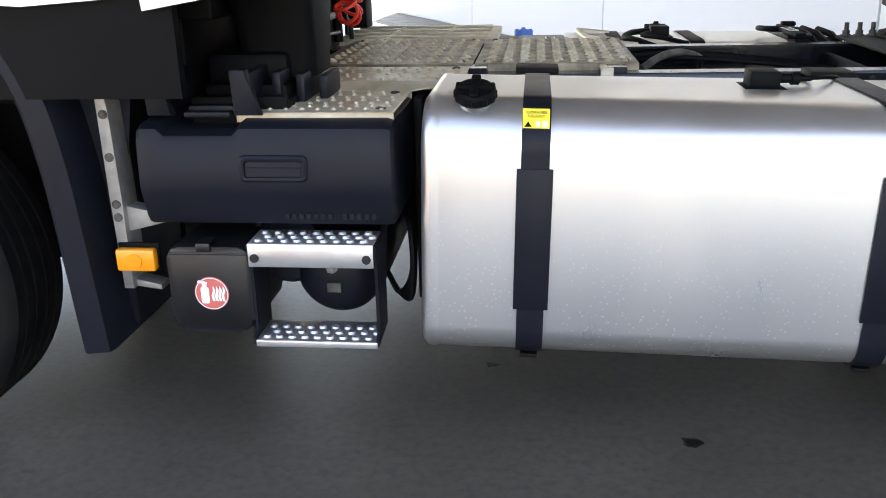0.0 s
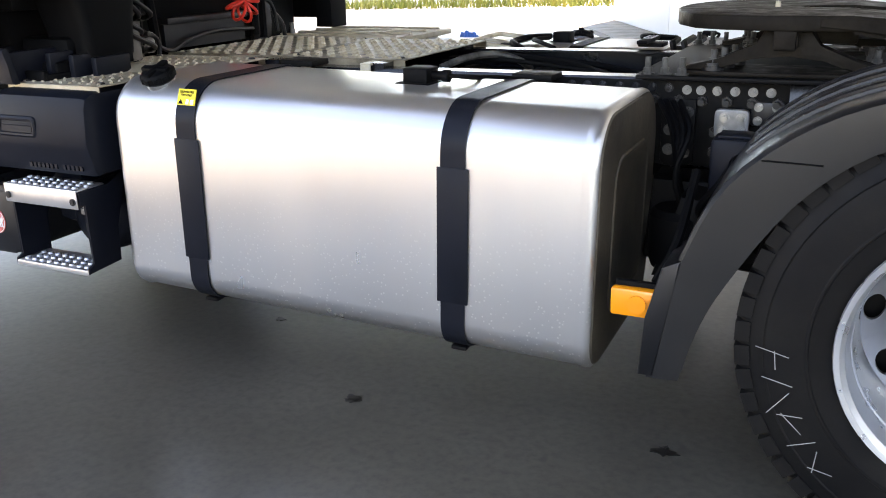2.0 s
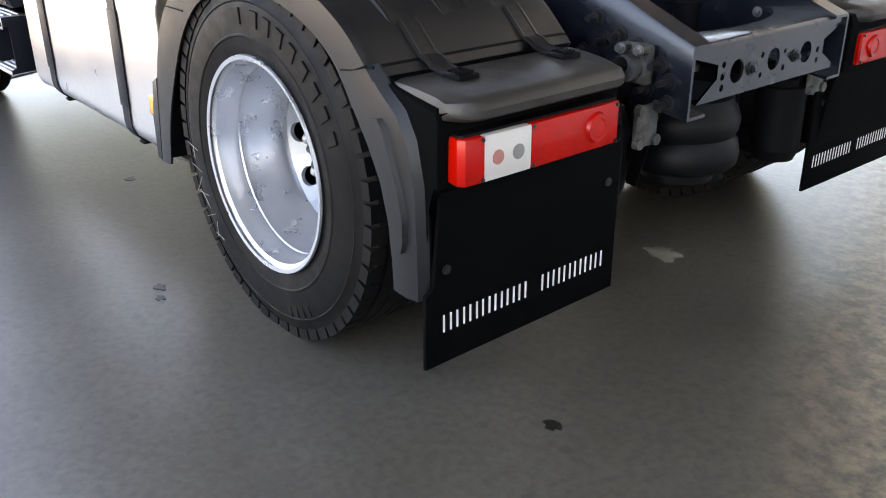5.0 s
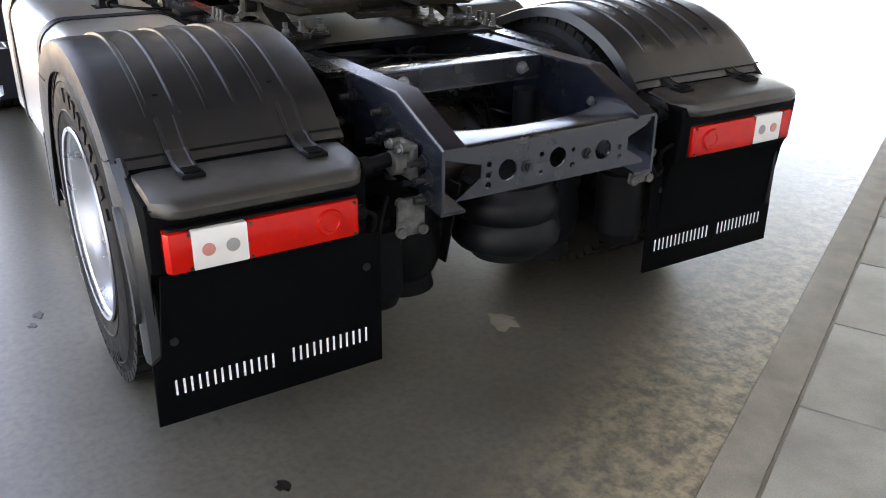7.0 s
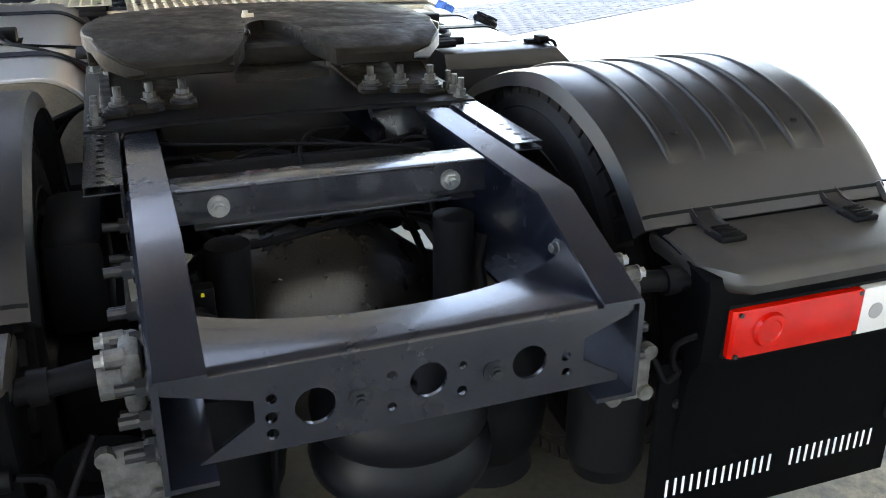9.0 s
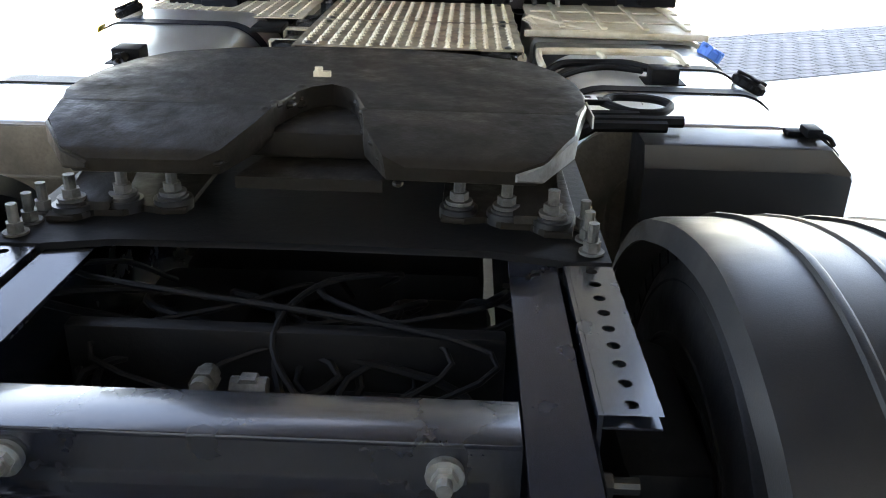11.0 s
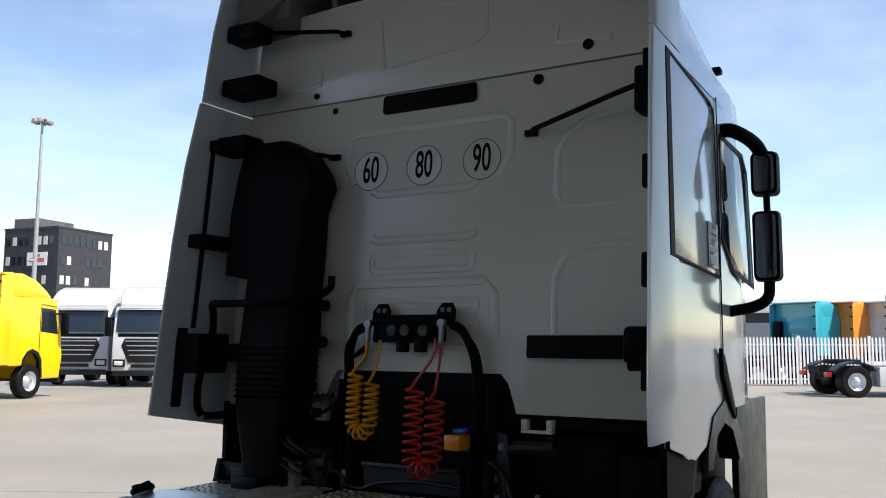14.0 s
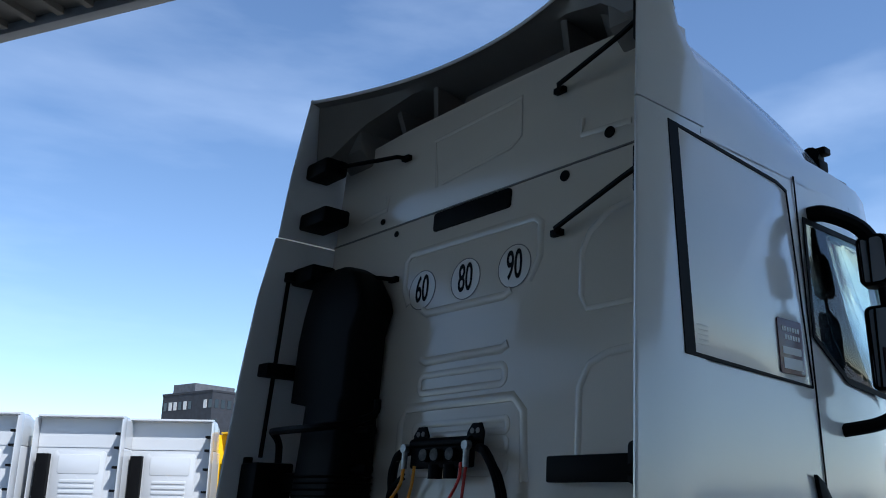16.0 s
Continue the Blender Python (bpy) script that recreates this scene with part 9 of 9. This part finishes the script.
# ---------------------------------------------------------------- small repeated pieces of the ground
# drain line across the yard
bm = B()
sbox(bm, -40, 60, 8.14, 8.24, -0.02, 0.004)
tagged(part("drain_line", bm, "steelgrey"), "narrow steel drain line across the yard", "drain", kind="structure")
# walkway slabs
proto = None
k = 0
s = -13.645
while s < 16:
    if proto is None:
        bm = B()
        sbox(bm, 0.004, 0.641, WALL_N + 0.005, KERB_N0 - 0.006, -0.03, 0.012, 0.004)
        proto = part("slab", bm, "slab", walkway)
        proto.matrix_basis = Matrix.Translation(UD * s)
    else:
        share(proto, Matrix.Translation(UD * s))
    s += 0.645
# brick pavers in half bond along the edge of the canopy
bm = B()
sbox(bm, -14, 30, PAVE0 + 0.01, PAVE1, -0.03, 0.003)
pav = tagged(part("paving", bm, "kerb"), "strip of grey brick pavers at the canopy edge", "pavement", kind="structure")
bm = B()
box(bm, -0.102, 0.102, -0.051, 0.051, -0.02, 0.012, 0.006, 1, BASIS)
brick = part("brick", bm, "paver", pav)
made = False
rnd = random.Random(9)
rest = bmesh.new()
rows = int((PAVE1 - PAVE0) / 0.107)
count = 0
for r in range(rows):
    n = PAVE0 + 0.06 + 0.107 * r
    s = -14.0 + 0.105 * (r % 2)
    while s < 30:
        dz = rnd.uniform(-0.003, 0.001)
        m = Matrix.Translation(P(s, n, dz))
        if 2.4 < s < 7.2 and r < 13 and count < 295:
            count += 1
            if made:
                share(brick, m)
            else:
                brick.matrix_basis, made = m, True
        else:
            c = P(s, n, dz)
            v = [rest.verts.new(c + UD * a + ND * b2 + Vector((0, 0, 0.012))) for a, b2 in ((-0.098, -0.047), (0.098, -0.047), (0.098, 0.047), (-0.098, 0.047))]
            u = [rest.verts.new(c + UD * a + ND * b2 + Vector((0, 0, -0.01))) for a, b2 in ((-0.103, -0.052), (0.103, -0.052), (0.103, 0.052), (-0.103, 0.052))]
            rest.faces.new(v)
            for q in range(4):
                rest.faces.new((u[q], u[(q + 1) % 4], v[(q + 1) % 4], v[q]))
        s += 0.213
part("more_bricks", rest, "paver", pav, kind="stuff")
